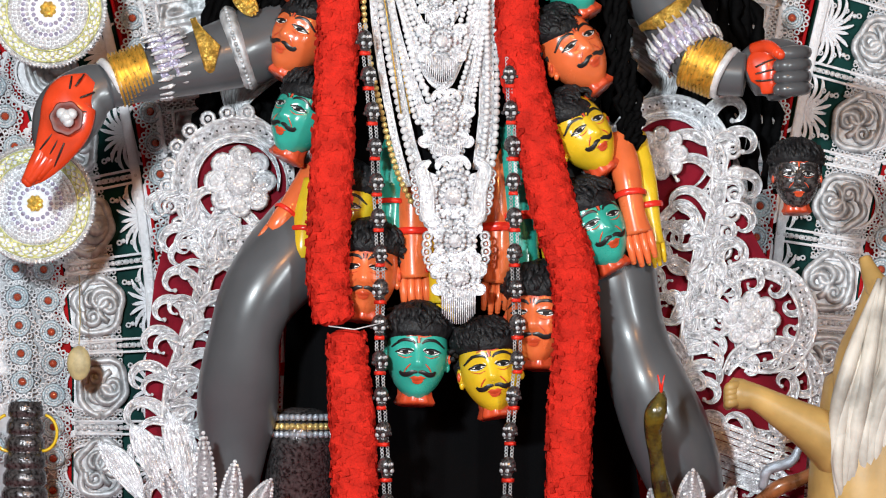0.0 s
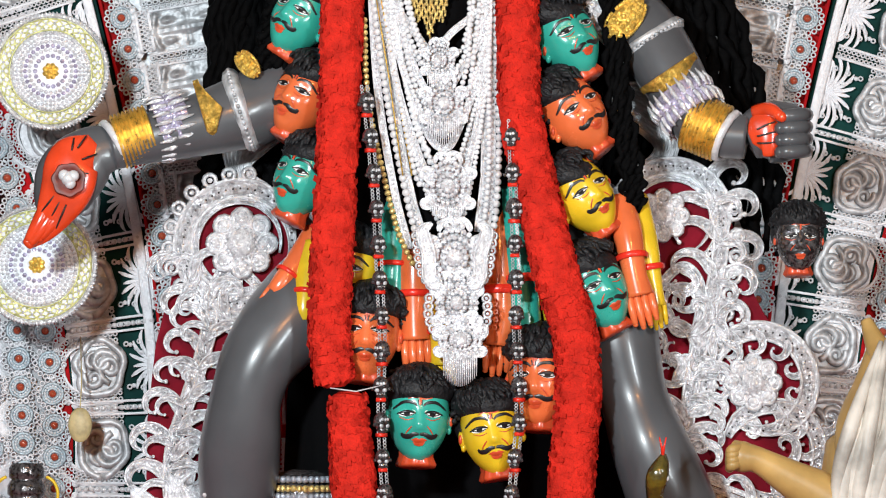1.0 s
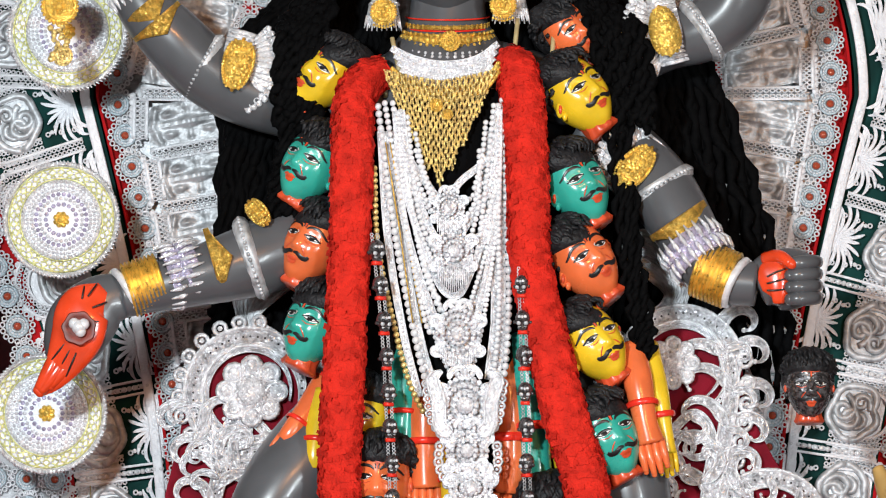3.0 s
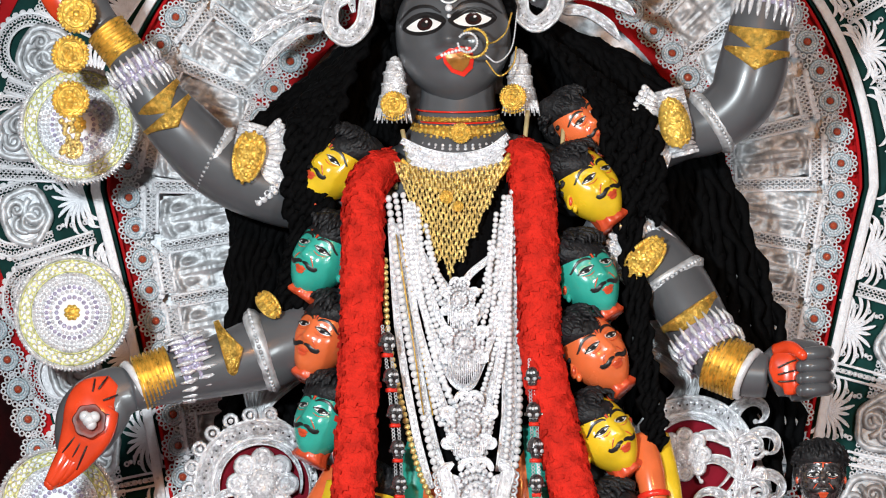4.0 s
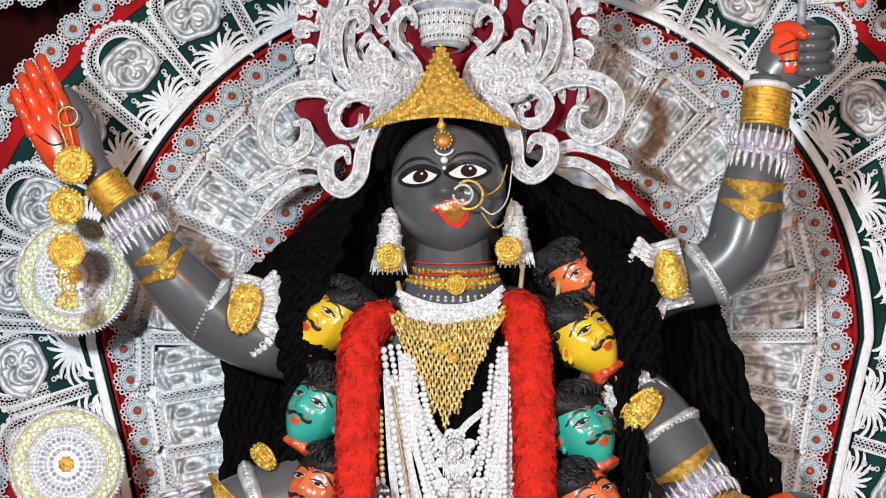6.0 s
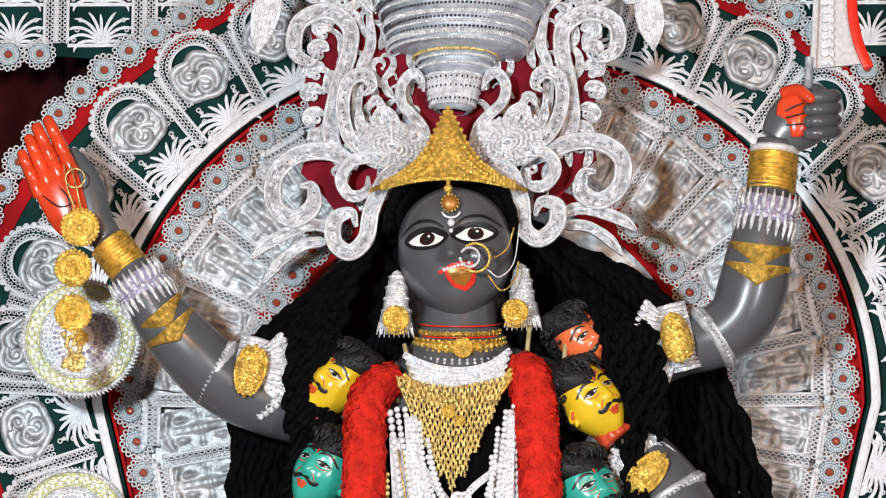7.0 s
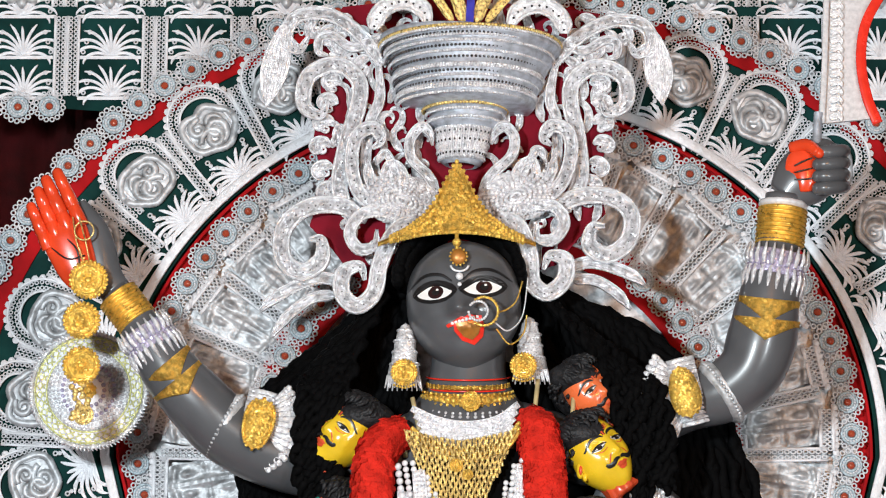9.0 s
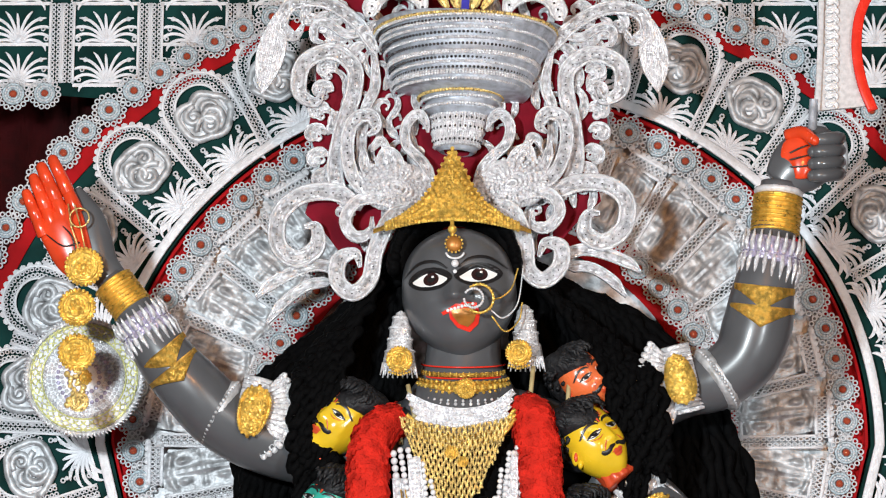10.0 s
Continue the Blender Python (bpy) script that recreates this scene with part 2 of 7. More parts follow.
def ball(bm, c, r, seg=8, rings=6, mat=0, stretch=(1, 1, 1)):
    rows = []
    for j in range(1, rings):
        a = math.pi * j / rings
        rows.append([bm.verts.new(c + Vector((r * stretch[0] * math.sin(a) * math.cos(t), r * stretch[1] * math.sin(a) * math.sin(t), r * stretch[2] * math.cos(a))))
                     for t in (2 * math.pi * k / seg for k in range(seg))])
    top, low = bm.verts.new(c + Vector((0, 0, r * stretch[2]))), bm.verts.new(c - Vector((0, 0, r * stretch[2])))
    for a, b in zip(rows, rows[1:]):
        for k in range(seg):
            bm.faces.new((a[k], b[k], b[(k + 1) % seg], a[(k + 1) % seg])).material_index = mat
    for k in range(seg):
        bm.faces.new((rows[0][(k + 1) % seg], top, rows[0][k])).material_index = mat
        bm.faces.new((rows[-1][k], low, rows[-1][(k + 1) % seg])).material_index = mat


def ringlet(bm, c, r, thick, seg=10, mat=0, sides=4):
    """A small hoop lying in the picture plane."""
    rows = []
    for k in range(seg):
        t = 2 * math.pi * k / seg
        d = Vector((math.cos(t), 0, math.sin(t)))
        rows.append([bm.verts.new(c + d * (r + thick * math.cos(u)) + Vector((0, -thick * math.sin(u), 0)))
                     for u in (2 * math.pi * j / sides for j in range(sides))])
    for k in range(seg):
        a, b = rows[k], rows[(k + 1) % seg]
        for j in range(sides):
            bm.faces.new((a[j], b[j], b[(j + 1) % sides], a[(j + 1) % sides])).material_index = mat


def lathe(bm, axis0, axis1, profile, seg=28, mat=0, wave=0.0, teeth=0):
    """Turns a profile of (share along the axis, radius) round the line from axis0 to axis1."""
    d = axis1 - axis0
    t = d.normalized()
    u = t.orthogonal().normalized()
    v = t.cross(u)
    rows = []
    for s, r in profile:
        rows.append([bm.verts.new(axis0 + d * s + (u * math.cos(a) + v * math.sin(a)) * r * (1 + wave * math.cos(teeth * a)))
                     for a in (2 * math.pi * k / seg for k in range(seg))])
    for a, b in zip(rows, rows[1:]):
        for k in range(seg):
            bm.faces.new((a[k], a[(k + 1) % seg], b[(k + 1) % seg], b[k])).material_index = mat


def sheet(bm, outline, y, thick=0.006, mat=0):
    """A flat cut-out board or cloth from an outline on the grid."""
    front = [bm.verts.new(at(x, z, y)) for x, z in outline]
    back = [bm.verts.new(at(x, z, y) + Vector((0, thick, 0))) for x, z in outline]
    bm.faces.new(front).material_index = mat
    bm.faces.new(back[::-1]).material_index = mat
    n = len(front)
    for k in range(n):
        bm.faces.new((front[k], back[k], back[(k + 1) % n], front[(k + 1) % n])).material_index = mat


def box(bm, lo, hi, mat=0):
    v = [bm.verts.new((x, y, z)) for x in (lo[0], hi[0]) for y in (lo[1], hi[1]) for z in (lo[2], hi[2])]
    for q in ((0, 1, 3, 2), (4, 6, 7, 5), (0, 4, 5, 1), (2, 3, 7, 6), (0, 2, 6, 4), (1, 5, 7, 3)):
        bm.faces.new([v[i] for i in q]).material_index = mat


# ---- the hall ----
def slab(name, lo, hi, mat, label, category):
    bm = bmesh.new()
    box(bm, lo, hi)
    return thing(name, bm, mat, label, category, kind="structure", smooth=False)


slab("floor", (-4.5, -9.5, -0.1), (4.5, 2.0, 0.0), FLOORM, "grey floor matting of the festival hall", "floor")
slab("ceiling", (-4.5, -9.5, 5.4), (4.5, 2.0, 5.5), WALLM, "brown cloth ceiling of the festival hall", "ceiling")
slab("wall_south", (-4.5, -9.6, 0.0), (4.5, -9.5, 5.4), WALLM, "brown cloth wall facing the dais", "wall")
slab("wall_west", (-4.6, -9.5, 0.0), (-4.5, 2.0, 5.4), WALLM, "brown cloth side wall", "wall")
slab("wall_east", (4.5, -9.5, 0.0), (4.6, 2.0, 5.4), WALLM, "brown cloth side wall", "wall")
slab("wall_north", (-4.5, 2.0, 0.0), (4.5, 2.1, 5.4), WALLM, "cloth wall behind the dais", "wall")
slab("dais", (-2.6, -0.9, 0.0), (2.6, 1.6, 0.95), REDCLOTH, "raised dais draped in crimson cloth", "platform")

bm = bmesh.new()
wall = []
for i in range(241):
    x = -3.2 + 6.4 * i / 240
    wall.append((x, 0.95 + 0.05 * math.sin(i * 0.55) + 0.02 * math.sin(i * 1.7)))
low = [bm.verts.new((x, y, 0.95)) for x, y in wall]
top = [bm.verts.new((x, y, 5.2)) for x, y in wall]
for k in range(240):
    bm.faces.new((low[k], low[k + 1], top[k + 1], top[k]))
bmesh.ops.solidify(bm, geom=bm.faces[:], thickness=0.01)
thing("curtain", bm, CURTAIN, "dark red pleated curtain hanging behind the backdrop", "curtain", kind="structure")

# ---- the backdrop: horseshoe bands of lace panels ----
def horseshoe(a, b, end, low=1150, cx=0.0):
    """A horseshoe line on the grid, up the west side, over the top and down the east side: half width, height, half width at the foot."""
    pts = []
    for i in range(61):
        z = -low * (1 - i / 60)
        pts.append((cx - (a - (a - end) * math.sin(math.pi / 2 * min(1, -z / 900))), z))
    for i in range(1, 120):
        t = math.pi - math.pi * i / 120
        pts.append((cx + a * math.cos(t), b * math.sin(t)))
    pts += [(2 * cx - x, z) for x, z in pts[60::-1]]
    return pts


def stations(line, step, shift=0.5):
    """Points at even steps along a line, each with its heading in degrees."""
    p = np.array(line)
    run = np.concatenate([[0], np.cumsum(np.hypot(*np.diff(p, axis=0).T))])
    n = max(1, round(run[-1] / step))
    out = []
    for k in range(n):
        s = (k + shift) * run[-1] / n
        x, z = np.interp(s, run, p[:, 0]), np.interp(s, run, p[:, 1])
        x1, z1 = np.interp(s + 2, run, p[:, 0]), np.interp(s + 2, run, p[:, 1])
        x0, z0 = np.interp(s - 2, run, p[:, 0]), np.interp(s - 2, run, p[:, 1])
        out.append((x, z, math.degrees(math.atan2(z1 - z0, x1 - x0))))
    return out


def band(bm, inner, outer, y, mat=0, thick=0.008):
    for q, flip in ((0, 0), (thick, 1)):
        a = [bm.verts.new(at(x, z, y) + Vector((0, q, 0))) for x, z in inner]
        b = [bm.verts.new(at(x, z, y) + Vector((0, q, 0))) for x, z in outer]
        for k in range(len(a) - 1):
            f = (a[k], a[k + 1], b[k + 1], b[k])
            bm.faces.new(f[::-1] if flip else f).material_index = mat


H_IN = horseshoe(470, 440, 380)
H_PANEL = horseshoe(596, 560, 460)
H_ROSE = horseshoe(632, 598, 505)
H_RAIL = horseshoe(688, 640, 545)
H_MID = horseshoe(812, 716, 622)
H_EDGE = horseshoe(910, 780, 690)
H_RED = horseshoe(945, 806, 712)
H_OUT = horseshoe(968, 822, 722)

backdrop = empty("lace_backdrop", "horseshoe backdrop of silver and white lace panels on red and green cloth", "backdrop", kind="structure", place=at(0, -1150, 0.5))
bm = bmesh.new()
band(bm, horseshoe(640, 604, 508), horseshoe(668, 628, 530), 0.50)
part("red_cloth", bm, REDCLOTH, backdrop, "crimson cloth backing")
bm = bmesh.new()
band(bm, horseshoe(180, 170, 160), horseshoe(645, 608, 512), 0.506)
part("foil_backing", bm, FOIL, backdrop, "dull silver foil backing")
bm = bmesh.new()
band(bm, horseshoe(672, 632, 532), horseshoe(925, 792, 700), 0.494)
part("green_cloth", bm, GREEN, backdrop, "bottle green cloth backing")
for s in (-1, 1):
    bm = bmesh.new()
    band(bm, [q for q in horseshoe(798, 704, 610) if q[1] < -150 and q[0] * s > 0], [q for q in horseshoe(906, 776, 686) if q[1] < -150 and q[0] * s > 0], 0.490, thick=0.003)
    part("white_board", bm, PAPER, backdrop, "white board behind the lower scrolls")
bm = bmesh.new()
band(bm, horseshoe(912, 782, 690), H_RED, 0.486)
part("red_band", bm, REDCLOTH, backdrop, "crimson outer band")
bm = bmesh.new()
ribbon(bm, H_RAIL, 0.478, 9, 6, rim=FLATS, taper=(1, 1))
part("rail", bm, PAPER, backdrop, "white board rail")
bm = bmesh.new()
ribbon(bm, horseshoe(665, 622, 528), 0.476, 3, 5, rim=FLATS, taper=(1, 1))
part("piping", bm, REDCLOTH, backdrop)


def place_on(gx, gz, y, heading):
    """The pose of a piece drawn flat round the origin (metres), turned to a heading on the grid."""
    return Matrix.Translation(at(gx, gz, y)) @ Matrix.Rotation(-radians(heading), 4, "Y")


def piece(name, me, parent, m, label=""):
    ob = new(name, me)
    ob.parent = parent
    ob.matrix_basis = Matrix.Translation(-parent.location) @ m
    return tagged(ob, label)


def flat(x, z, out=0.0):
    return Vector((x * STEP, -out * STEP, z * STEP))


def flat_ribbon(bm, line, width, depth=5, mat=0, rim=RIM, base=0.0, taper=(0.5, 0.25)):
    pts = [flat(x, z, base) for x, z in line]

    def section(s, i):
        w = width * min(1, taper[0] + s * 6, taper[1] + (1 - s) * 3) * STEP
        return [(a * w, b * depth * STEP) for a, b in rim]
    sweep(bm, pts, section, mat)


def lace_strip(bm, line, half, pitch=9.0, base=4.0, rows=2):
    """A strip of lace: two rails and rows of small hoops between them."""
    for side in (-1, 1):
        edge = []
        for i, (x, z) in enumerate(line):
            x1, z1 = line[min(i + 1, len(line) - 1)]
            x0, z0 = line[max(i - 1, 0)]
            d = math.hypot(x1 - x0, z1 - z0) or 1
            edge.append((x - side * half * (z1 - z0) / d, z + side * half * (x1 - x0) / d))
        flat_ribbon(bm, edge, 2.4, 4, rim=FLATS, base=base, taper=(1, 1))
    for x, z, h in stations(line, pitch):
        for r in range(rows):
            o = (r - (rows - 1) / 2) * half * 2 / rows * 0.92
            ringlet(bm, flat(x - o * math.sin(radians(h)), z + o * math.cos(radians(h)), base + 2), 3.5 * STEP, 1.5 * STEP, 8)


def arch_line(w, low, high, n=18):
    pts = [(-w, low)]
    for i in range(n + 1):
        t = math.pi - math.pi * i / n
        pts.append((w * math.cos(t), high - w * 0.9 + w * 0.9 * math.sin(t)))
    pts.append((w, low))
    return pts


# arch of one lace panel
bm = bmesh.new()
lace_strip(bm, arch_line(55, -24, 94), 12, 9)
outer = arch_line(69, -14, 108)
for x, z, h in stations(outer, 15):
    dome(bm, flat(x, z, 4), 7 * STEP, 7, 2, 0.3)
ARCH = mesh_of("arch", bm, PAPER)
# post between two panels
bm = bmesh.new()
lace_strip(bm, [(0, -96 + 16 * i) for i in range(11)], 11, 9)
POST = mesh_of("post", bm, PAPER)
# the same with a row of pearls, for the lower half
bm = bmesh.new()
lace_strip(bm, [(0, -96 + 16 * i) for i in range(11)], 12, 9, rows=1)
for k in range(14):
    dome(bm, flat(0, -90 + 11.4 * k, 6), 5.2 * STEP, 9, 3, 0.9, 1)
PEARLPOST = mesh_of("post", bm, [PAPER, PEARL])
# palm-leaf fan at the foot of a panel
bm = bmesh.new()
for a, ln, tn in ((90, 50, 8), (100, 60, 30), (80, 60, -30), (111, 68, 62), (69, 68, -62), (123, 78, 92), (57, 78, -92), (137, 82, 108), (43, 82, -108), (152, 76, 112), (28, 76, -112), (168, 62, 100), (12, 62, -100)):
    flat_ribbon(bm, curl(0, -98, a, ln, tn, 1.4, 14), 3.5, 4, base=3, taper=(0.3, 0.35))
for s in (-1, 1):
    for k in range(3):
        ringlet(bm, flat(s * (46 - 3 * k), -88 + 25 * k, 5), 4 * STEP, 1.8 * STEP, 8)
        dome(bm, flat(s * (22 + 8 * k), -66 + 10 * k, 5), 4.5 * STEP, 7, 2, 0.6)
sheet_pts = [(-58, -104), (58, -104), (58, -94), (-58, -94)]
fr = [bm.verts.new(flat(x, z, 5)) for x, z in sheet_pts]
bm.faces.new(fr)
FAN = mesh_of("leaf_fan", bm, PAPER)


def swirl_relief(kind):
    """A fat embossed scroll of grey foil: a domed heart-shaped pad with a rolled rim and curls within."""
    bm = bmesh.new()
    s = 1 if kind == 0 else -1
    rim = []
    for k in range(41):
        t = 2 * math.pi * k / 40
        r = 47 * (1 + 0.10 * math.cos(2 * t + 0.5 * s) - 0.16 * math.exp(-((t - math.pi / 2 - 0.3 * s) / 0.35) ** 2) + 0.05 * math.cos(5 * t))
        rim.append((s * r * math.cos(t), 16 + r * 1.04 * math.sin(t)))
    tube(bm, [flat(x, z, 5) for x, z in rim], [7.5 * STEP] * 41, 8, 0, 0.9)
    rings = [[bm.verts.new(flat(x * f, 16 + (z - 16) * f, 3 + 5 * (1 - f) + 1.5 * math.sin(7 * f + k * 0.6))) for k, (x, z) in enumerate(rim[:-1])] for f in (1.0, 0.75, 0.5, 0.25)]
    for a, b in zip(rings, rings[1:]):
        for k in range(40):
            bm.faces.new((a[k], a[(k + 1) % 40], b[(k + 1) % 40], b[k]))
    bm.faces.new(rings[-1])
    for (x, z), head, ln, tn, w in (((-30, -2), 60, 130, -470, 8), ((8, -20), 20, 120, 430, 8), ((-6, 44), 170, 90, 420, 7), ((30, 20), 100, 70, 360, 6)):
        line = [flat(s * a, b, 8) for a, b in curl(x, z, head, ln, tn, 1.3, 26)]
        tube(bm, line, [w * STEP * (0.5 + 0.5 * math.sin(math.pi * min(1, i / 26 * 0.85 + 0.15))) for i in range(len(line))], 8, 0, 0.8)
    bmesh.ops.recalc_face_normals(bm, faces=bm.faces[:])
    return mesh_of("embossed_scroll", bm, FOIL)


SWIRLS = [swirl_relief(0), swirl_relief(1)]
STEPS = stations(H_MID, 144, 0.85)
for k, (x, z, h) in enumerate(STEPS):
    holder = new("lace_panel")
    holder.parent = backdrop
    m = place_on(x, z, 0.484, h)
    for nm, me in (("arch", ARCH), ("leaf_fan", FAN), ("embossed_scroll", SWIRLS[k % 2])):
        ob = new(nm, me)
        ob.parent = holder
        ob.matrix_basis = Matrix.Translation(-backdrop.location) @ m
for x, z, h in stations(H_MID, 144, 0.35):
    piece("post", PEARLPOST if z < -250 else POST, backdrop, place_on(x, z, 0.483, h))

# rosettes of the lace borders
bm = bmesh.new()
for r, t in ((9, 2.2), (17, 2.4)):
    ringlet(bm, flat(0, 0, 4), r * STEP, t * STEP, 20, 0)
for k in range(16):
    a = 2 * math.pi * k / 16
    dome(bm, flat(13 * math.cos(a), 13 * math.sin(a), 3), 2.2 * STEP, 6, 2, 0.9, 1)
fr = [bm.verts.new(flat(19 * math.cos(t), 19 * math.sin(t), 2)) for t in (2 * math.pi * k / 24 for k in range(24))]
bm.faces.new(fr).material_index = 0
for k in range(15):
    a = 2 * math.pi * k / 15
    ringlet(bm, flat(24.5 * math.cos(a), 24.5 * math.sin(a), 2), 4.0 * STEP, 1.5 * STEP, 8, 1)
ROSE = mesh_of("rosette", bm, [BLUELACE, PAPER])
bm = bmesh.new()
dome(bm, flat(0, 0, 4), 6.5 * STEP, 10, 3, 0.7)
STONE = mesh_of("gem", bm, GEM)


def rosettes(line, step, y, parent):
    for x, z, h in stations(line, step):
        ob = piece("rosette", ROSE, parent, place_on(x, z, y, h + random.uniform(-20, 20)) @ Matrix.Scale(1.12 * random.uniform(0.96, 1.04), 4))
        g = new("gem", STONE)
        g.parent = ob


rosettes(H_ROSE, 56, 0.47, backdrop)
rosettes(H_OUT, 56, 0.47, backdrop)
H_HAIR = horseshoe(412, 404, 340)
rosettes([q for q in H_HAIR if q[0] < 0 and 40 < q[1] < 330], 56, 0.455, backdrop)
rosettes([q for q in H_HAIR if q[0] > 0 and 120 < q[1] < 330], 56, 0.455, backdrop)
bm = bmesh.new()
band(bm, horseshoe(372, 366, 300), horseshoe(440, 430, 366), 0.462)
part("inner_band", bm, REDCLOTH, backdrop, "crimson inner band")

# inner band of grey embossed blocks: a pressed plate with a mirrored butterfly pattern
bm = bmesh.new()
rows = []
for i in range(49):
    u = i / 24 - 1
    row = []
    for j in range(33):
        v = j / 16 - 1
        a, c = abs(u), abs(v)
        r1, r2 = math.hypot(a - 0.45, c - 0.45), math.hypot(a - 0.12, c)
        h = 9 * math.exp(-(r1 / 0.34) ** 2) * (0.7 + 0.3 * math.cos(15 * r1)) + 7 * math.exp(-(r2 / 0.2) ** 2)
        h += 6 * math.exp(-((c - 0.06) / 0.07) ** 2) * (1 - a * 0.6) + 5 * math.exp(-((a - 0.86 + 0.15 * c) / 0.07) ** 2) + 2 * noise.noise(Vector((a * 6, c * 6, 0)))
        row.append(bm.verts.new(flat(u * 80, v * 42 * (1 - 0.08 * a), 4 + h)))
    rows.append(row)
for p, q in zip(rows, rows[1:]):
    for j in range(32):
        bm.faces.new((p[j], q[j], q[j + 1], p[j + 1]))
BLOCK = mesh_of("embossed_block", bm, FOIL)
bm = bmesh.new()
lace_strip(bm, [(-62 + 12.4 * i, 0) for i in range(11)], 11, 9)
for s in (-1, 1):
    lace_strip(bm, [(s * 62, 6 + 10 * i) for i in range(9)], 9, 9)
for v in bm.verts:
    v.co.x *= 1.32
for k in range(8):
    dome(bm, flat(98, 4 + 12 * k, 3), 6.5 * STEP, 7, 2, 0.3)
BRACE = mesh_of("lace_border", bm, PAPER)
mid = [((p[0] + q[0]) / 2, (p[1] + q[1]) / 2) for p, q in zip(horseshoe(410, 388, 330), horseshoe(612, 576, 482))]
for x, z, h in stations(mid, 96):
    m = place_on(x, z, 0.47, h + 90)
    piece("embossed_block", BLOCK, backdrop, m)
for x, z, h in stations(mid, 96, 0.0):
    piece("lace_border", BRACE, backdrop, place_on(x, z, 0.468, h + 90))

# upper lace sheet above the horseshoe, and the side sheet at the foot
bm = bmesh.new()
for s in (-1, 1):
    sheet(bm, [(s * 240, 900), (s * 1150, 900), (s * 1150, 625), (s * 880, 625), (s * 700, 612), (s * 560, 640), (s * 400, 730), (s * 240, 790)], 0.53, 0.006)
ob = part("green_panel", bm, GREEN, backdrop, "dark green cloth behind the outer lace")
bm = bmesh.new()
for s in (-1, 1):
    sheet(bm, [(s * 740, -560), (s * 1010, -560), (s * 1010, -1150), (s * 690, -1150)], 0.53, 0.006)
part("white_panel", bm, PAPER, backdrop, "white sequin cloth behind the side rosettes")
bm = bmesh.new()
for a, ln, tn in ((90, 60, 8), (100, 70, 36), (80, 70, -36), (112, 78, 70), (68, 78, -70), (125, 82, 98), (55, 82, -98), (140, 80, 114), (40, 80, -114), (158, 66, 112), (22, 66, -112)):
    flat_ribbon(bm, curl(0, 0, a, ln, tn, 1.5, 14), 3.0, 4, base=3, taper=(0.3, 0.35))
for q in (-1, 1):
    for k in range(3):
        ringlet(bm, flat(q * (54 - 6 * k), 8 + 20 * k, 5), 3.6 * STEP, 1.6 * STEP, 8)
fr = [bm.verts.new(flat(x, z, 4)) for x, z in ((-66, -6), (66, -6), (66, 1), (-66, 1))]
bm.faces.new(fr)
SPRAY = mesh_of("leaf_spray", bm, PAPER)
bm = bmesh.new()
for k in range(8):
    a = 2 * math.pi * k / 8
    line = [flat(q * 40 * math.cos(a), q * 40 * math.sin(a), 5) for q in (0.2, 0.4, 0.6, 0.8, 1.0)]
    tube(bm, line, [w * STEP for w in (5, 9, 12, 9, 2)], 8, 0, 0.6)
dome(bm, flat(0, 0, 8), 13 * STEP, 12, 4, 0.7)
BLOOM = mesh_of("embossed_flower", bm, FOIL)
for s in (-1, 1):
    for col in range(-1, 4):
        x0 = s * (522 + 156 * col)
        for r in range(3):
            zb = 636 + 72 * r
            if col < 0 and r < 2:
                continue
            piece("leaf_spray", SPRAY, backdrop, place_on(x0, zb, 0.524, 0))
        piece("embossed_flower", BLOOM, backdrop, place_on(x0, 826, 0.520, 0))
        piece("leaf_spray", SPRAY, backdrop, place_on(x0, 850, 0.524, 180))
        for dx in (-11, 11):
            piece("post", POST, backdrop, place_on(x0 + s * 78 + dx, 722, 0.522, 0))
            piece("post", POST, backdrop, place_on(x0 + s * 78 + dx, 878, 0.522, 0))
    rosettes([(s * 760, 620), (s * 1150, 612)], 54, 0.515, backdrop)
    rosettes([(s * 795, -600), (s * 760, -1150)], 50, 0.515, backdrop)
    rosettes([(s * 848, -620), (s * 818, -1150)], 104, 0.515, backdrop)

# ---- silver scrollwork on maroon board ----
def scrollwork(name, label, category, backing, ribbons, y, mat=SILVER, back_mat=MAROON, beads=True, heavy=4):
    """A cut board with raised glitter scrolls, each scroll a part."""
    ob = empty(name, label, category, place=at(*ribbons[0][0][0], y))
    if backing:
        bm = bmesh.new()
        for outline in backing:
            sheet(bm, outline, y + 0.012, 0.006)
        part("backing", bm, back_mat, ob, "maroon cloth backing", smooth=False)
    for i, (line, w) in enumerate(ribbons):
        bm = bmesh.new()
        leaf = i >= heavy
        ribbon(bm, line, y - 0.0004 * (i % 40), w * (1.35 if leaf else 1), 9, mid=2, leaf=leaf)
        if beads and not leaf:
            studs(bm, line, y - 0.0004 * (i % 40), w)
        part("leaf_scroll" if leaf else "scroll", bm, [mat, SKULL, GREYGLIT], ob)
    return ob


def flower(bm, gx, gz, y, r, petals=8):
    for k in range(petals):
        a = 2 * math.pi * k / petals
        c = at(gx + r * 0.68 * math.cos(a), gz + r * 0.68 * math.sin(a), y)
        ringlet(bm, c, r * 0.25 * STEP, r * 0.09 * STEP, 12)
        dome(bm, c, r * 0.2 * STEP, 8, 3, 0.5)
    dome(bm, at(gx, gz, y - 0.004), r * 0.42 * STEP, 14, 5, 0.6)
    for k in range(12):
        a = 2 * math.pi * k / 12
        dome(bm, at(gx + r * 0.4 * math.cos(a), gz + r * 0.4 * math.sin(a), y - 0.005), r * 0.1 * STEP, 7, 2, 0.9)


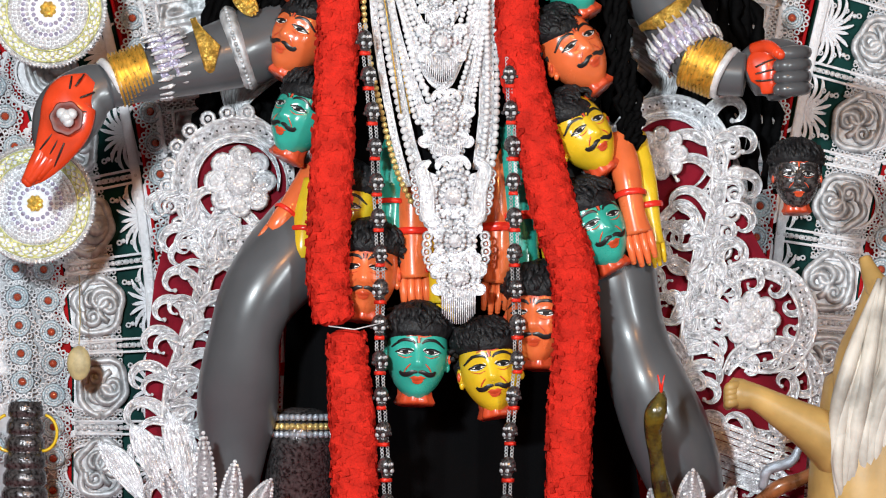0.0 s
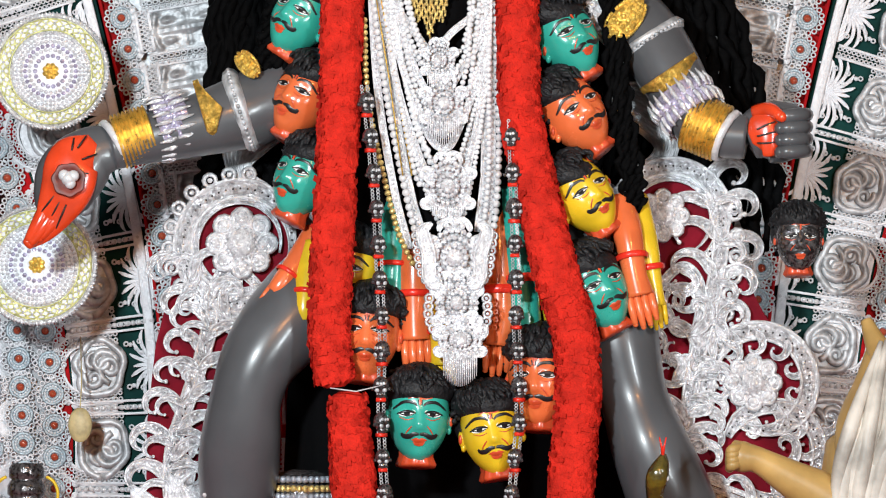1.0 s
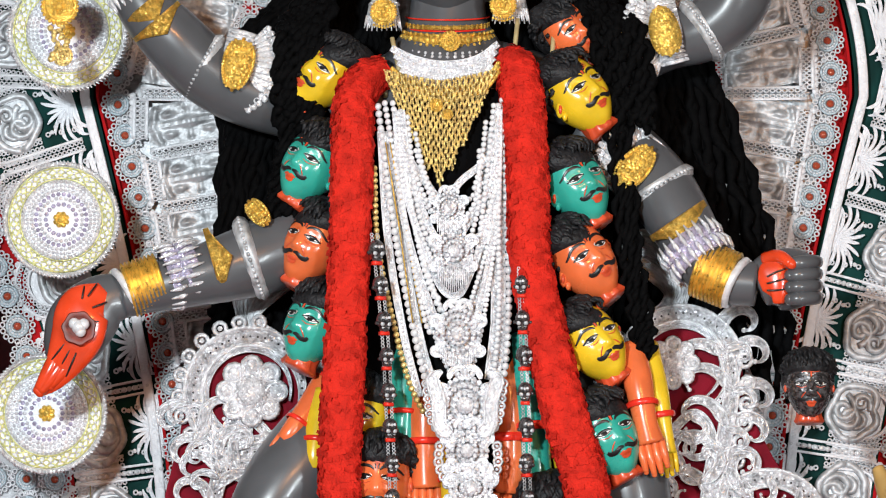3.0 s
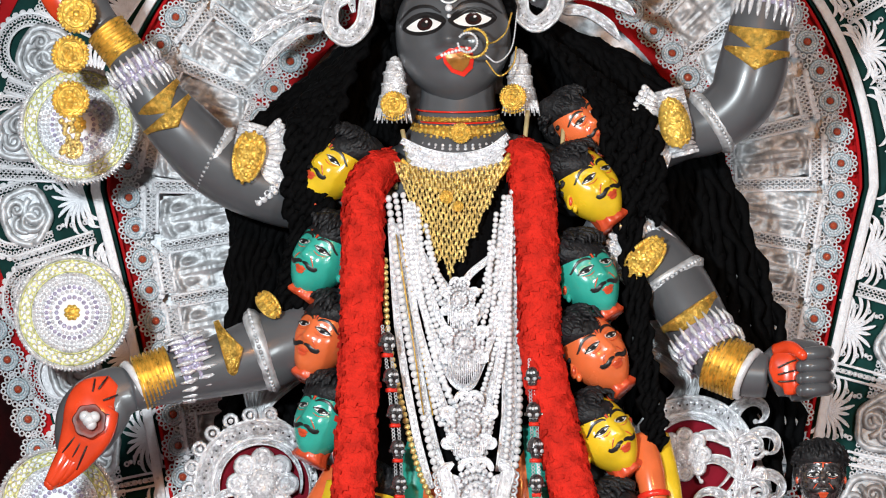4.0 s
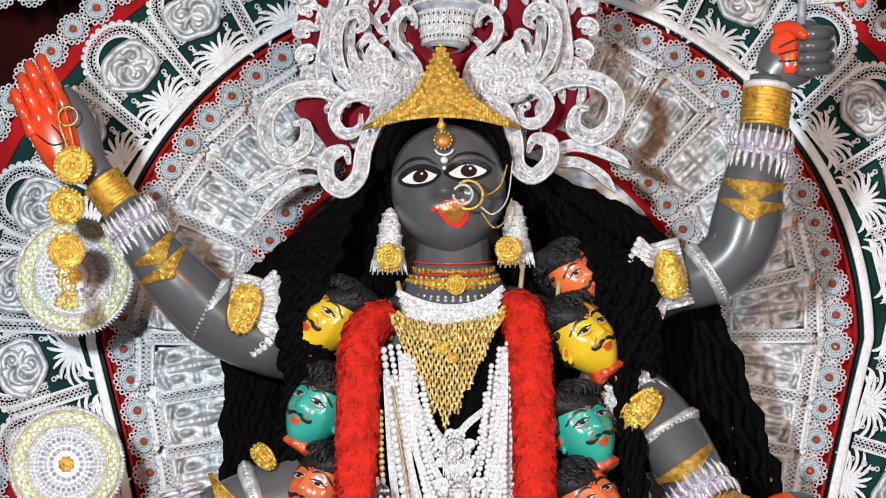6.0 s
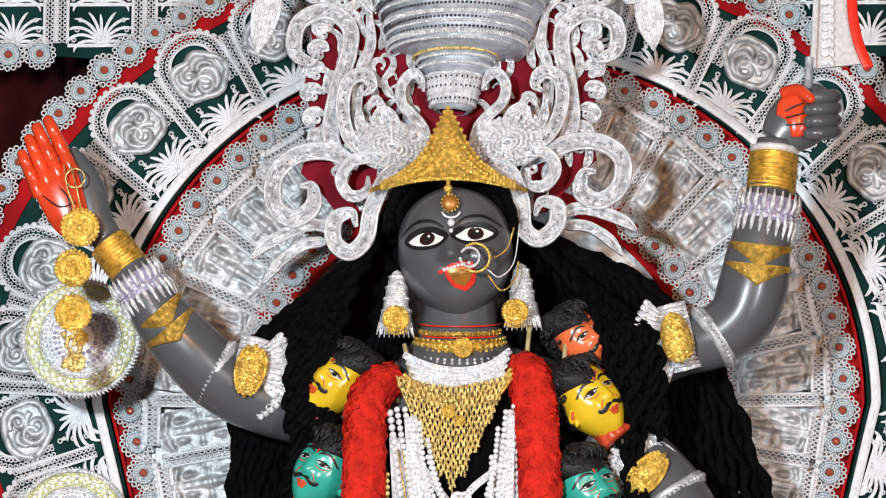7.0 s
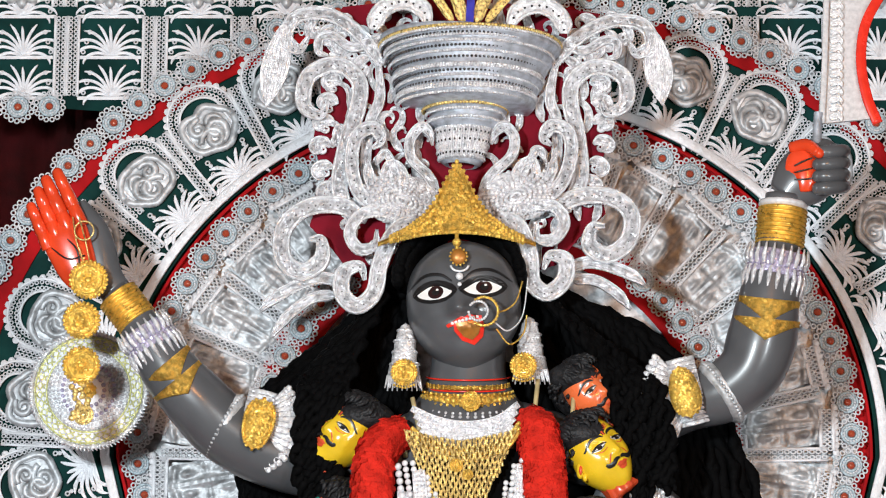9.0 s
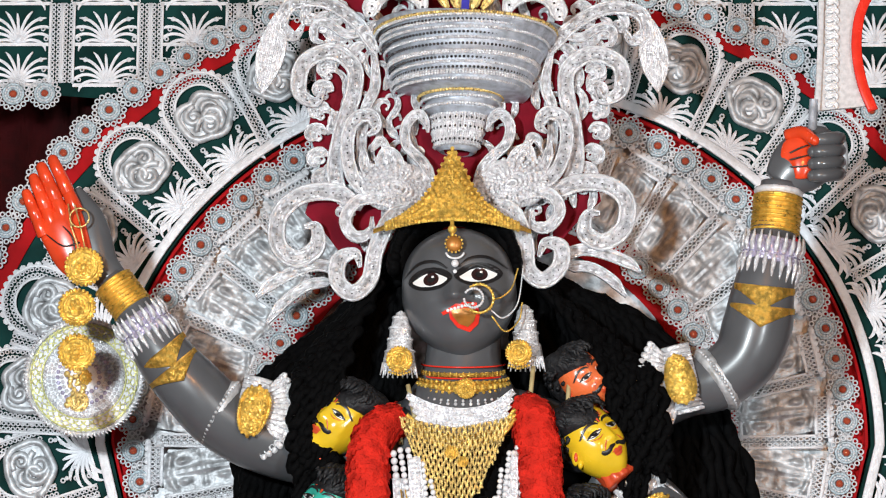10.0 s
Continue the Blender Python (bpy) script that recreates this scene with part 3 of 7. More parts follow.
def wheel(cx, cz, r, start, sweepdeg, n=44):
    """A part circle on the grid, that winds in a little at its end."""
    return [(cx + r * (1 - 0.25 * max(0, i / n - 0.75) * 4 * 0.5) * math.cos(radians(start + sweepdeg * i / n)),
             cz + r * (1 - 0.25 * max(0, i / n - 0.75) * 4 * 0.5) * math.sin(radians(start + sweepdeg * i / n))) for i in range(n + 1)]


def along(line, count, lo, hi, angle, length, turn, w, shrink=0.3):
    """Curls growing off a line at even steps between the shares lo and hi."""
    p = stations(line, 1.0)
    out = []
    for k in range(count):
        x, z, h = p[min(len(p) - 1, int(len(p) * (lo + (hi - lo) * k / max(1, count - 1))))]
        f = 1 - shrink * k / count
        out.append((curl(x, z, h + angle, length * f, turn, 1.6), w * f))
    return out


def loops(bm, line, step, r, y, off):
    """A row of small petals along the outside of a line."""
    for x, z, h in stations(line, step):
        c = at(x - off * math.sin(radians(h)), z + off * math.cos(radians(h)), y)
        ringlet(bm, c, r * STEP, r * 0.38 * STEP, 10)
        dome(bm, c, r * 0.45 * STEP, 7, 2, 0.7)


def sm(pts, n=8):
    return [(q[0], q[1]) for q in catmull(pts, n)]


def inside(x, z, poly):
    hit = False
    for (x0, z0), (x1, z1) in zip(poly, poly[1:] + poly[:1]):
        if (z0 > z) != (z1 > z) and x < (x1 - x0) * (z - z0) / (z1 - z0) + x0:
            hit = not hit
    return hit


def fill_curls(poly, step, seed, length=80, w=6.5, keep=0.85):
    """Small acanthus curls sown over a board, a jittered step apart."""
    r = random.Random(seed)
    xs, zs = [p[0] for p in poly], [p[1] for p in poly]
    out = []
    z = min(zs)
    while z < max(zs):
        x = min(xs)
        while x < max(xs):
            px, pz = x + r.uniform(-0.35, 0.35) * step, z + r.uniform(-0.35, 0.35) * step
            side = r.choice((-1, 1))
            line = curl(px, pz, 90 - side * r.uniform(10, 60), length * r.uniform(0.8, 1.2), side * r.uniform(210, 330), 1.9, 20)
            if r.random() < keep and all(inside(q[0], q[1], poly) for q in line[::4]):
                out.append((line, w * r.uniform(0.85, 1.2)))
            x += step
        z += step
    return out


# west board
ring_w = wheel(-395, -525, 102, -60, -310)
stem_w = sm([(-430, -1120), (-505, -1010), (-515, -900), (-488, -800), (-462, -720), (-450, -650), (-480, -590), (-505, -530)])
stem_w2 = sm([(-380, -700), (-420, -660), (-440, -600), (-410, -560), (-360, -600), (-330, -640)])
rib = [(ring_w, 19), (stem_w, 15), (stem_w2, 10), (wheel(-395, -525, 80, -40, -330), 7)]
rib += along(stem_w, 11, 0.04, 0.95, 30, 150, 270, 11, 0.25) + along(stem_w, 11, 0.02, 0.9, -24, 165, -280, 11, 0.25)
rib += along(stem_w, 9, 0.08, 0.98, 62, 95, 240, 7, 0.2) + along(stem_w, 9, 0.06, 0.85, -58, 100, -240, 7, 0.2)
rib += along(stem_w2, 8, 0.05, 0.9, -50, 70, -240, 6, 0.1)
FIELD_W = [(-290, -640), (-285, -470), (-330, -425), (-400, -412), (-470, -435), (-508, -500), (-520, -600), (-545, -700), (-560, -840), (-560, -1000), (-540, -1120), (-330, -1120), (-320, -800)]
rib += [(ln, w) for ln, w in fill_curls(FIELD_W, 66, 3, 105, 8, 0.5) if math.hypot(ln[0][0] + 393, ln[0][1] + 520) > 95]
board_w = scrollwork("side_scroll_board", "silver glitter scroll board with a flower, on maroon cloth", "ornament",
                     [FIELD_W], rib, 0.10)
tagged(board_w, group="scroll boards beside the legs")
bm = bmesh.new()
flower(bm, -393, -520, 0.085, 64)
part("flower", bm, SILVER, board_w, "silver glitter flower")
bm = bmesh.new()
loops(bm, ring_w[4:-12], 30, 11, 0.095, 26)
part("petal_edge", bm, SILVER, board_w)
# striped lotus leaves at the foot
for x, z, a, ln, w in ((-480, -1090, 95, 170, 30), (-520, -1080, 108, 150, 26), (-440, -1110, 78, 170, 28), (-560, -1090, 118, 140, 24)):
    bm = bmesh.new()
    for j in range(-3, 4):
        line = [(q[0] + j * w * 0.27 * math.sin(math.pi * i / 26) * math.sin(radians(a)), q[1] - j * w * 0.27 * math.sin(math.pi * i / 26) * math.cos(radians(a))) for i, q in enumerate(curl(x, z, a, ln, 25, 1.5))]
        ribbon(bm, line, 0.085 - 0.002 * (3 - abs(j)), w * 0.16, 5)
    part("striped_leaf", bm, SILVER, board_w)

# east board
ring_e = wheel(365, -480, 98, 220, -270)
stem_e = sm([(430, -420), (455, -500), (442, -600), (418, -700), (398, -800), (392, -900), (420, -1000), (470, -1090)])
stem_e2 = sm([(300, -700), (330, -620), (385, -560), (420, -600), (408, -690), (388, -780)])
ring_e2 = wheel(520, -765, 92, 200, -320)
ring_e3 = wheel(545, -890, 84, 160, -300)
rib = [(ring_e, 17), (stem_e, 15), (stem_e2, 9), (ring_e2, 18), (ring_e3, 15), (wheel(365, -480, 76, 220, -270), 6)]
rib += along(stem_e, 9, 0.0, 0.66, 145, 130, -270, 11, 0.1) + along(stem_e, 8, 0.06, 0.7, -150, 130, 200, 10, 0.1)
rib += along(stem_e, 6, 0.5, 0.98, 130, 120, -280, 10, 0.2) + along(stem_e, 7, 0.05, 0.65, 110, 80, -260, 7, 0.1) + along(ring_e2, 6, 0.1, 0.7, -50, 70, -240, 7, 0.1)
rib += along(ring_e3, 8, 0.1, 0.9, 45, 80, 240, 8, 0.1) + along(ring_e3, 6, 0.1, 0.8, -45, 70, -240, 8, 0.1) + along(stem_e2, 9, 0.05, 0.95, -45, 85, -230, 7, 0.1)
FIELD_E = [(270, -430), (300, -385), (365, -372), (430, -395), (472, -470), (488, -560), (532, -645), (590, -725), (608, -800), (612, -960), (600, -1120), (440, -1120), (350, -900), (300, -700)]
rib += [(ln, w) for ln, w in fill_curls(FIELD_E, 74, 5, 100, 8, 0.45) if math.hypot(ln[0][0] - 365, ln[0][1] + 480) > 80 and math.hypot(ln[0][0] - 515, ln[0][1] + 765) > 70]
board_e = scrollwork("side_scroll_board", "silver glitter scroll board with two flowers, on maroon cloth", "ornament",
                     [FIELD_E], rib, 0.10, heavy=6)
tagged(board_e, group="scroll boards beside the legs")
for cx, cz, r in ((352, -470, 48), (512, -765, 52)):
    bm = bmesh.new()
    flower(bm, cx, cz, 0.085, r)
    part("flower", bm, SILVER, board_e, "silver glitter flower")
bm = bmesh.new()
loops(bm, stem_e[4:34], 34, 12, 0.095, 30)
loops(bm, stem_e[2:-8], 9, 3.4, 0.088, 0)
part("petal_edge", bm, SILVER, board_e)
for j in range(9):
    bm = bmesh.new()
    ribbon(bm, [(410 + 8 * i, -930 - 12 * j - 3 * i) for i in range(22)], 0.086, 5, 4)
    part("stripe", bm, SILVER, board_e)

# silver shoulder pieces under the armpits, ridged like folded foil
for s, cx, cz in ((-1, -362, -345), (1, 322, -310)):
    bm = bmesh.new()
    for j in range(8):
        ribbon(bm, sm([(cx - s * 60, cz + 60 - 4 * j), (cx - s * (10 - 4 * j), cz + 66 - 14 * j), (cx + s * (55 - 6 * j), cz + 10 - 10 * j), (cx + s * (50 - 9 * j), cz - 70)]), 0.11 - 0.001 * j, 8, 6)
    thing("foil_fold", bm, FOIL, "folded dull silver foil hanging below the shoulder", "ornament")

# ---- the idol ----
def head_shape(dep=0.95, chin=0.62, nose=0.2):
    """Face surface in units of half the face's width: the half width at a height, and the depth at (x, z)."""
    def wide(z):
        q = z / 1.32
        if q >= 0:
            return max(0.02, (1 - q ** 2.6)) ** 0.5
        return max(0.02, (1 - (-q) ** 2.2)) ** 0.62 * (1 - (1 - chin) * (-q) ** 1.6 * 0.55)

    def front(x, z):
        w = wide(z)
        y = -dep * min(1.0, 0.55 + 0.45 * w) * w ** 0.4 * math.sqrt(max(0.0, 1 - min(1, abs(x) / w) ** 2.3))
        # nose, brow hollow, lips and chin
        if -0.35 < z < 0.45:
            s = (0.45 - z) / 0.8
            y -= nose * s ** 1.3 * math.exp(-(x / (0.08 + 0.11 * s)) ** 2) * min(1, (z + 0.35) / 0.1)
        y += 0.10 * math.exp(-((abs(x) - 0.42) / 0.22) ** 2 - ((z - 0.26) / 0.13) ** 2)
        y -= 0.07 * math.exp(-(x / 0.25) ** 2 - ((z + 0.58) / 0.12) ** 2)
        y -= 0.08 * math.exp(-(x / 0.3) ** 2 - ((z + 1.02) / 0.2) ** 2)
        y -= 0.05 * math.exp(-((abs(x) - 0.5) / 0.25) ** 2 - ((z + 0.25) / 0.25) ** 2)
        return y
    return wide, front


def add_head(bm, m, shape, mat, nu=56, nv=48):
    wide, front = shape
    rows = []
    for j in range(1, nv):
        z = 1.32 * math.cos(math.pi * j / nv)
        w = wide(z)
        row = []
        for k in range(nu):
            a = 2 * math.pi * k / nu
            x = w * math.sin(a)
            y = front(x, z) if math.cos(a) > 0 else 1.05 * w * -math.cos(a)
            row.append(bm.verts.new(m @ Vector((x, y, z))))
        rows.append(row)
    for a, b in zip(rows, rows[1:]):
        for k in range(nu):
            bm.faces.new((a[k], b[k], b[(k + 1) % nu], a[(k + 1) % nu])).material_index = mat
    bm.faces.new(rows[0]).material_index = mat
    bm.faces.new(rows[-1][::-1]).material_index = mat


def paint(bm, m, shape, outline, mat, lift=0.015):
    """A painted patch on the face: an outline of (x, z) in face units, laid on the surface as a fan with an inner ring."""
    front = shape[1]
    cx, cz = sum(p[0] for p in outline) / len(outline), sum(p[1] for p in outline) / len(outline)
    rings = []
    for f in (1.0, 0.66, 0.33):
        rings.append([bm.verts.new(m @ Vector((cx + (x - cx) * f, front(cx + (x - cx) * f, cz + (z - cz) * f) - lift * (1.25 - 0.25 * f), cz + (z - cz) * f))) for x, z in outline])
    mid = bm.verts.new(m @ Vector((cx, front(cx, cz) - lift * 1.25, cz)))
    n = len(outline)
    for a, b in zip(rings, rings[1:]):
        for k in range(n):
            bm.faces.new((a[k], a[(k + 1) % n], b[(k + 1) % n], b[k])).material_index = mat
    for k in range(n):
        bm.faces.new((rings[-1][k], rings[-1][(k + 1) % n], mid)).material_index = mat


def stroke(bm, m, shape, pts, width, mat, lift=0.02):
    """A painted brush line on the face, thicker in its middle."""
    line = [tuple(q) for q in catmull(pts, 5)]
    front = shape[1]
    rows = []
    n = len(line)
    for i, (x, z) in enumerate(line):
        x1, z1 = line[min(i + 1, n - 1)]
        x0, z0 = line[max(i - 1, 0)]
        d = math.hypot(x1 - x0, z1 - z0) or 1
        w = width * (0.25 + 0.75 * math.sin(math.pi * (0.1 + 0.8 * i / (n - 1))))
        nx, nz = -(z1 - z0) / d * w, (x1 - x0) / d * w
        rows.append([bm.verts.new(m @ Vector((x + nx * s, front(x + nx * s, z + nz * s) - lift * (1 if s else 1.5), z + nz * s))) for s in (-1, 0, 1)])
    for a, b in zip(rows, rows[1:]):
        for k in range(2):
            bm.faces.new((a[k], b[k], b[k + 1], a[k + 1])).material_index = mat


def almond(cx, cz, w, h, tilt=0.0, n=18):
    out = []
    for k in range(n):
        t = 2 * math.pi * k / n
        x, z = w * math.cos(t), h * math.sin(t) * (abs(math.sin(t)) ** 0.25)
        out.append((cx + x * math.cos(tilt) - z * math.sin(tilt), cz + x * math.sin(tilt) + z * math.cos(tilt)))
    return out


def disc(cx, cz, r, n=14, q=1.0):
    return [(cx + r * math.cos(2 * math.pi * k / n), cz + q * r * math.sin(2 * math.pi * k / n)) for k in range(n)]


def finger(bm, rows, mat):
    limb(bm, rows, 10, mat, 1.0, 6)
    e = rows[-1]
    ball(bm, at(e[0], e[1], e[2]), e[3] * STEP * 1.02, 10, 8, mat)


S_SKIN, S_PALM, S_INK, S_WHITE, S_BROWN, S_LIP, S_TONGUE = range(7)
bm = bmesh.new()
# trunk, neck and hips
limb(bm, [(-46, 95, 0.05, 70), (-44, 70, 0.06, 150), (-40, 20, 0.06, 205), (-40, -60, 0.05, 195), (-38, -200, 0.03, 170), (-30, -350, 0.02, 150), (-25, -480, 0.03, 175), (-20, -560, 0.05, 180), (-10, -600, 0.06, 120)], 40, S_SKIN, 0.62)
limb(bm, [(-42, 240, 0.02, 66), (-44, 190, 0.02, 66), (-46, 140, 0.02, 70), (-46, 100, 0.03, 92), (-46, 60, 0.04, 120)], 36, S_SKIN, 0.95)
# legs: the bent one and the straight one, each with knee and calf
limb(bm, [(-190, -560, 0.05, 70), (-250, -600, 0.0, 84), (-318, -668, -0.05, 78), (-362, -728, -0.08, 68), (-384, -790, -0.08, 62), (-394, -870, -0.04, 70), (-398, -930, 0.0, 70), (-404, -1000, 0.02, 58), (-410, -1080, 0.03, 50), (-396, -1200, 0.03, 50)], 36, S_SKIN, 0.95)
limb(bm, [(200, -440, 0.06, 70), (240, -560, 0.02, 84), (272, -680, -0.03, 72), (300, -790, -0.05, 60), (330, -880, -0.07, 68), (362, -960, -0.06, 74), (388, -1030, -0.03, 70), (408, -1090, 0.0, 56), (425, -1200, 0.0, 50)], 36, S_SKIN, 0.95)
# lower arm pair
limb(bm, [(-250, -175, 0.05, 60), (-300, -245, 0.0, 66), (-370, -280, -0.04, 67), (-430, -300, -0.07, 60), (-520, -325, -0.1, 48), (-590, -345, -0.12, 38), (-625, -355, -0.13, 36)], 32, S_SKIN)
limb(bm, [(200, -60, 0.05, 66), (270, -104, 0.02, 64), (326, -160, -0.02, 62), (362, -214, -0.06, 58), (392, -266, -0.09, 52), (416, -306, -0.11, 45), (456, -326, -0.12, 40), (500, -332, -0.13, 38)], 32, S_SKIN)
# raised arm pair
limb(bm, [(-190, 10, 0.06, 62), (-300, -14, 0.04, 60), (-400, 8, 0.01, 60), (-474, 48, -0.02, 60), (-526, 98, -0.05, 57), (-576, 154, -0.07, 50), (-612, 206, -0.08, 40), (-640, 252, -0.08, 32), (-672, 292, -0.08, 28)], 32, S_SKIN)
limb(bm, [(170, 30, 0.06, 58), (250, 66, 0.03, 60), (340, 98, 0.0, 52), (400, 114, -0.03, 54), (450, 152, -0.05, 58), (472, 204, -0.06, 62), (482, 260, -0.07, 57), (494, 330, -0.08, 46), (506, 400, -0.08, 37), (514, 462, -0.08, 35)], 32, S_SKIN)
# raised open palm, fingers held together
limb(bm, [(-662, 284, -0.08, 26), (-690, 318, -0.08, 32), (-702, 360, -0.082, 33), (-712, 400, -0.085, 28), (-726, 436, -0.088, 15), (-732, 452, -0.09, 7)], 24, S_SKIN, 0.6)
limb(bm, [(-712, 296, -0.10, 20), (-734, 326, -0.108, 34), (-750, 362, -0.112, 40), (-762, 394, -0.112, 42), (-770, 412, -0.11, 32)], 24, S_PALM, 0.42)
for x, z, dx, dz, w in ((-730, 408, -44, 94, 13), (-752, 396, -42, 93, 13.5), (-772, 382, -36, 87, 13), (-790, 368, -31, 74, 12)):
    for q0, q1, k in ((0, 0.42, 1.0), (0.38, 0.74, 0.96), (0.7, 1.0, 0.88)):
        finger(bm, [(x + dx * q0, z + dz * q0, -0.115 - 0.012 * q0, w * k), (x + dx * (q0 + q1) / 2, z + dz * (q0 + q1) / 2, -0.121 - 0.012 * q0, w * k * 0.97), (x + dx * q1, z + dz * q1, -0.115 - 0.012 * q1, w * k * 0.86)], S_PALM)
for rows_ in ([(-764, 392, -0.134, 1.3), (-740, 366, -0.138, 1.6), (-734, 330, -0.132, 1.2)], [(-786, 370, -0.128, 1.2), (-756, 350, -0.14, 1.5), (-726, 356, -0.134, 1.2)]):
    limb(bm, rows_, 6, S_INK)
# lowered open palm
limb(bm, [(-618, -350, -0.13, 36), (-655, -362, -0.135, 50), (-692, -395, -0.14, 60), (-712, -435, -0.14, 52), (-726, -470, -0.14, 34)], 24, S_SKIN, 0.5)
limb(bm, [(-655, -340, -0.158, 16), (-690, -372, -0.168, 44), (-702, -420, -0.172, 46), (-724, -466, -0.168, 34), (-745, -500, -0.16, 20), (-766, -522, -0.155, 8)], 24, S_PALM, 0.4)
for x, z, dx, dz, w in ((-700, -445, -50, -66, 13), (-716, -448, -52, -74, 14), (-730, -440, -42, -78, 14)):
    finger(bm, [(x, z, -0.155, w), (x + dx * 0.5, z + dz * 0.55, -0.165, w), (x + dx, z + dz, -0.165, w * 0.6)], S_PALM)
# painted creases of the lowered palm
for x0, z0, x1, z1 in ((-684, -352, -668, -330), (-694, -356, -690, -334), (-676, -372, -650, -362), (-674, -396, -656, -398), (-712, -440, -736, -484), (-722, -432, -752, -470), (-704, -452, -722, -494)):
    limb(bm, [(x0, z0, -0.192, 1.5), ((x0 + x1) / 2, (z0 + z1) / 2, -0.188, 1.8), (x1, z1, -0.176, 1.2)], 6, S_INK)
# lower fist and raised fist
for cx, cz, y, k in ((548, -322, -0.13, 1.0), (560, 512, -0.09, 1.0)):
    limb(bm, [(cx - 46, cz - (16 if cz < 0 else 52), y, 34), (cx - 22, cz - (4 if cz < 0 else 26), y, 50), (cx + 10, cz, y, 54), (cx + 40, cz + 4, y, 44), (cx + 56, cz + 4, y, 26)], 24, S_SKIN, 0.62)
    limb(bm, [(cx - 42, cz - 10, y - 0.03, 12), (cx - 26, cz - 4, y - 0.034, 36), (cx - 6, cz - 3, y - 0.04, 40), (cx + 14, cz - 2, y - 0.036, 30)], 20, S_PALM, 0.24)
    for q in (-1, 0, 1):
        limb(bm, [(cx - 30, cz - 8 + 12 * q, y - 0.05, 1.4), (cx - 14, cz - 4 + 16 * q, y - 0.055, 1.6), (cx + 2, cz + 18 * q, y - 0.055, 1.2)], 6, S_INK)
    for j in range(4):
        z = cz + 30 - 21 * j
        finger(bm, [(cx + 58, z, y - 0.01, 12), (cx + 50, z, y - 0.05, 13), (cx + 28, z - 2, y - 0.066, 13), (cx + 12, z - 3, y - 0.06, 11)], S_SKIN)
    finger(bm, [(cx - 34, cz + 34, y - 0.02, 13), (cx - 8, cz + 40, y - 0.045, 12), (cx + 14, cz + 26, y - 0.075, 9)], S_PALM)
# head
FACE = Matrix.Translation(at(-53, 264, -0.03)) @ pose(0, 0, 0, 0, -5, -5) @ Matrix.Diagonal((102 * STEP, 101 * STEP, 89 * STEP, 1))
KSH = head_shape(0.9, 0.74, 0.38)
add_head(bm, FACE, KSH, S_SKIN, 72, 64)
for s in (-1, 1):
    stroke(bm, FACE, KSH, [(s * 0.1, 0.36), (s * 0.3, 0.52), (s * 0.6, 0.54), (s * 0.92, 0.34)], 0.035, S_INK)
    c = (s * 0.42, 0.19 if s < 0 else 0.2)
    paint(bm, FACE, KSH, almond(c[0], c[1], 0.41, 0.24, s * 0.08), S_INK, 0.012)
    paint(bm, FACE, KSH, almond(c[0], c[1] - 0.02, 0.32, 0.145, s * 0.08), S_WHITE, 0.028)
    paint(bm, FACE, KSH, disc(c[0] + 0.02, c[1] - 0.01, 0.14, q=1.0), S_BROWN, 0.044)
    paint(bm, FACE, KSH, disc(c[0] + 0.02, c[1] - 0.01, 0.07), S_INK, 0.058)
    # catchlight of the eye, painted on as a small white dot
    paint(bm, FACE, KSH, disc(c[0] + 0.05, c[1] + 0.04, 0.026), S_WHITE, 0.07)
    stroke(bm, FACE, KSH, [(c[0] - 0.38, c[1] - 0.04 - s * 0.03), (c[0] - 0.1, c[1] + 0.15), (c[0] + 0.1, c[1] + 0.15), (c[0] + 0.38, c[1] - 0.04 + s * 0.03)], 0.035, S_INK, 0.034)
paint(bm, FACE, KSH, [(-0.27, -0.5), (-0.12, -0.43), (0.0, -0.36), (0.07, -0.38), (0.13, -0.34), (0.24, -0.36), (0.36, -0.38), (0.34, -0.46), (0.1, -0.5), (-0.1, -0.52), (-0.24, -0.56)], S_LIP, 0.03)
paint(bm, FACE, KSH, [(-0.14, -0.48), (0.36, -0.42), (0.39, -0.58), (0.34, -0.77), (0.18, -0.92), (-0.02, -0.82), (-0.13, -0.64)], S_LIP, 0.045)
paint(bm, FACE, KSH, [(-0.09, -0.5), (0.31, -0.46), (0.33, -0.59), (0.27, -0.73), (0.16, -0.83), (0.02, -0.76), (-0.07, -0.62)], S_TONGUE, 0.085)
for k in range(8):
    dome(bm, FACE @ Vector((-0.15 + 0.062 * k, KSH[1](-0.15 + 0.062 * k, -0.47) - 0.05, -0.485 + 0.013 * k)), 3.2 * STEP, 6, 2, 0.8, S_WHITE)
idol = thing("goddess_statue", bm, [SKIN, PALM, INK, EYEW, BROWN, LIP, TONGUE], "slate grey painted four-armed clay idol with red palms", "statue")


bm = bmesh.new()
limb(bm, [(-44, -20, 0.052, 202), (-40, -60, 0.047, 202), (-38, -200, 0.027, 177), (-30, -350, 0.017, 158), (-25, -480, 0.027, 182), (-20, -560, 0.047, 186), (-10, -612, 0.06, 140)], 40, 0, 0.63)
thing("black_wrap", bm, BLACKCLOTH, "black cloth wrapped round the idol's body", "cloth")


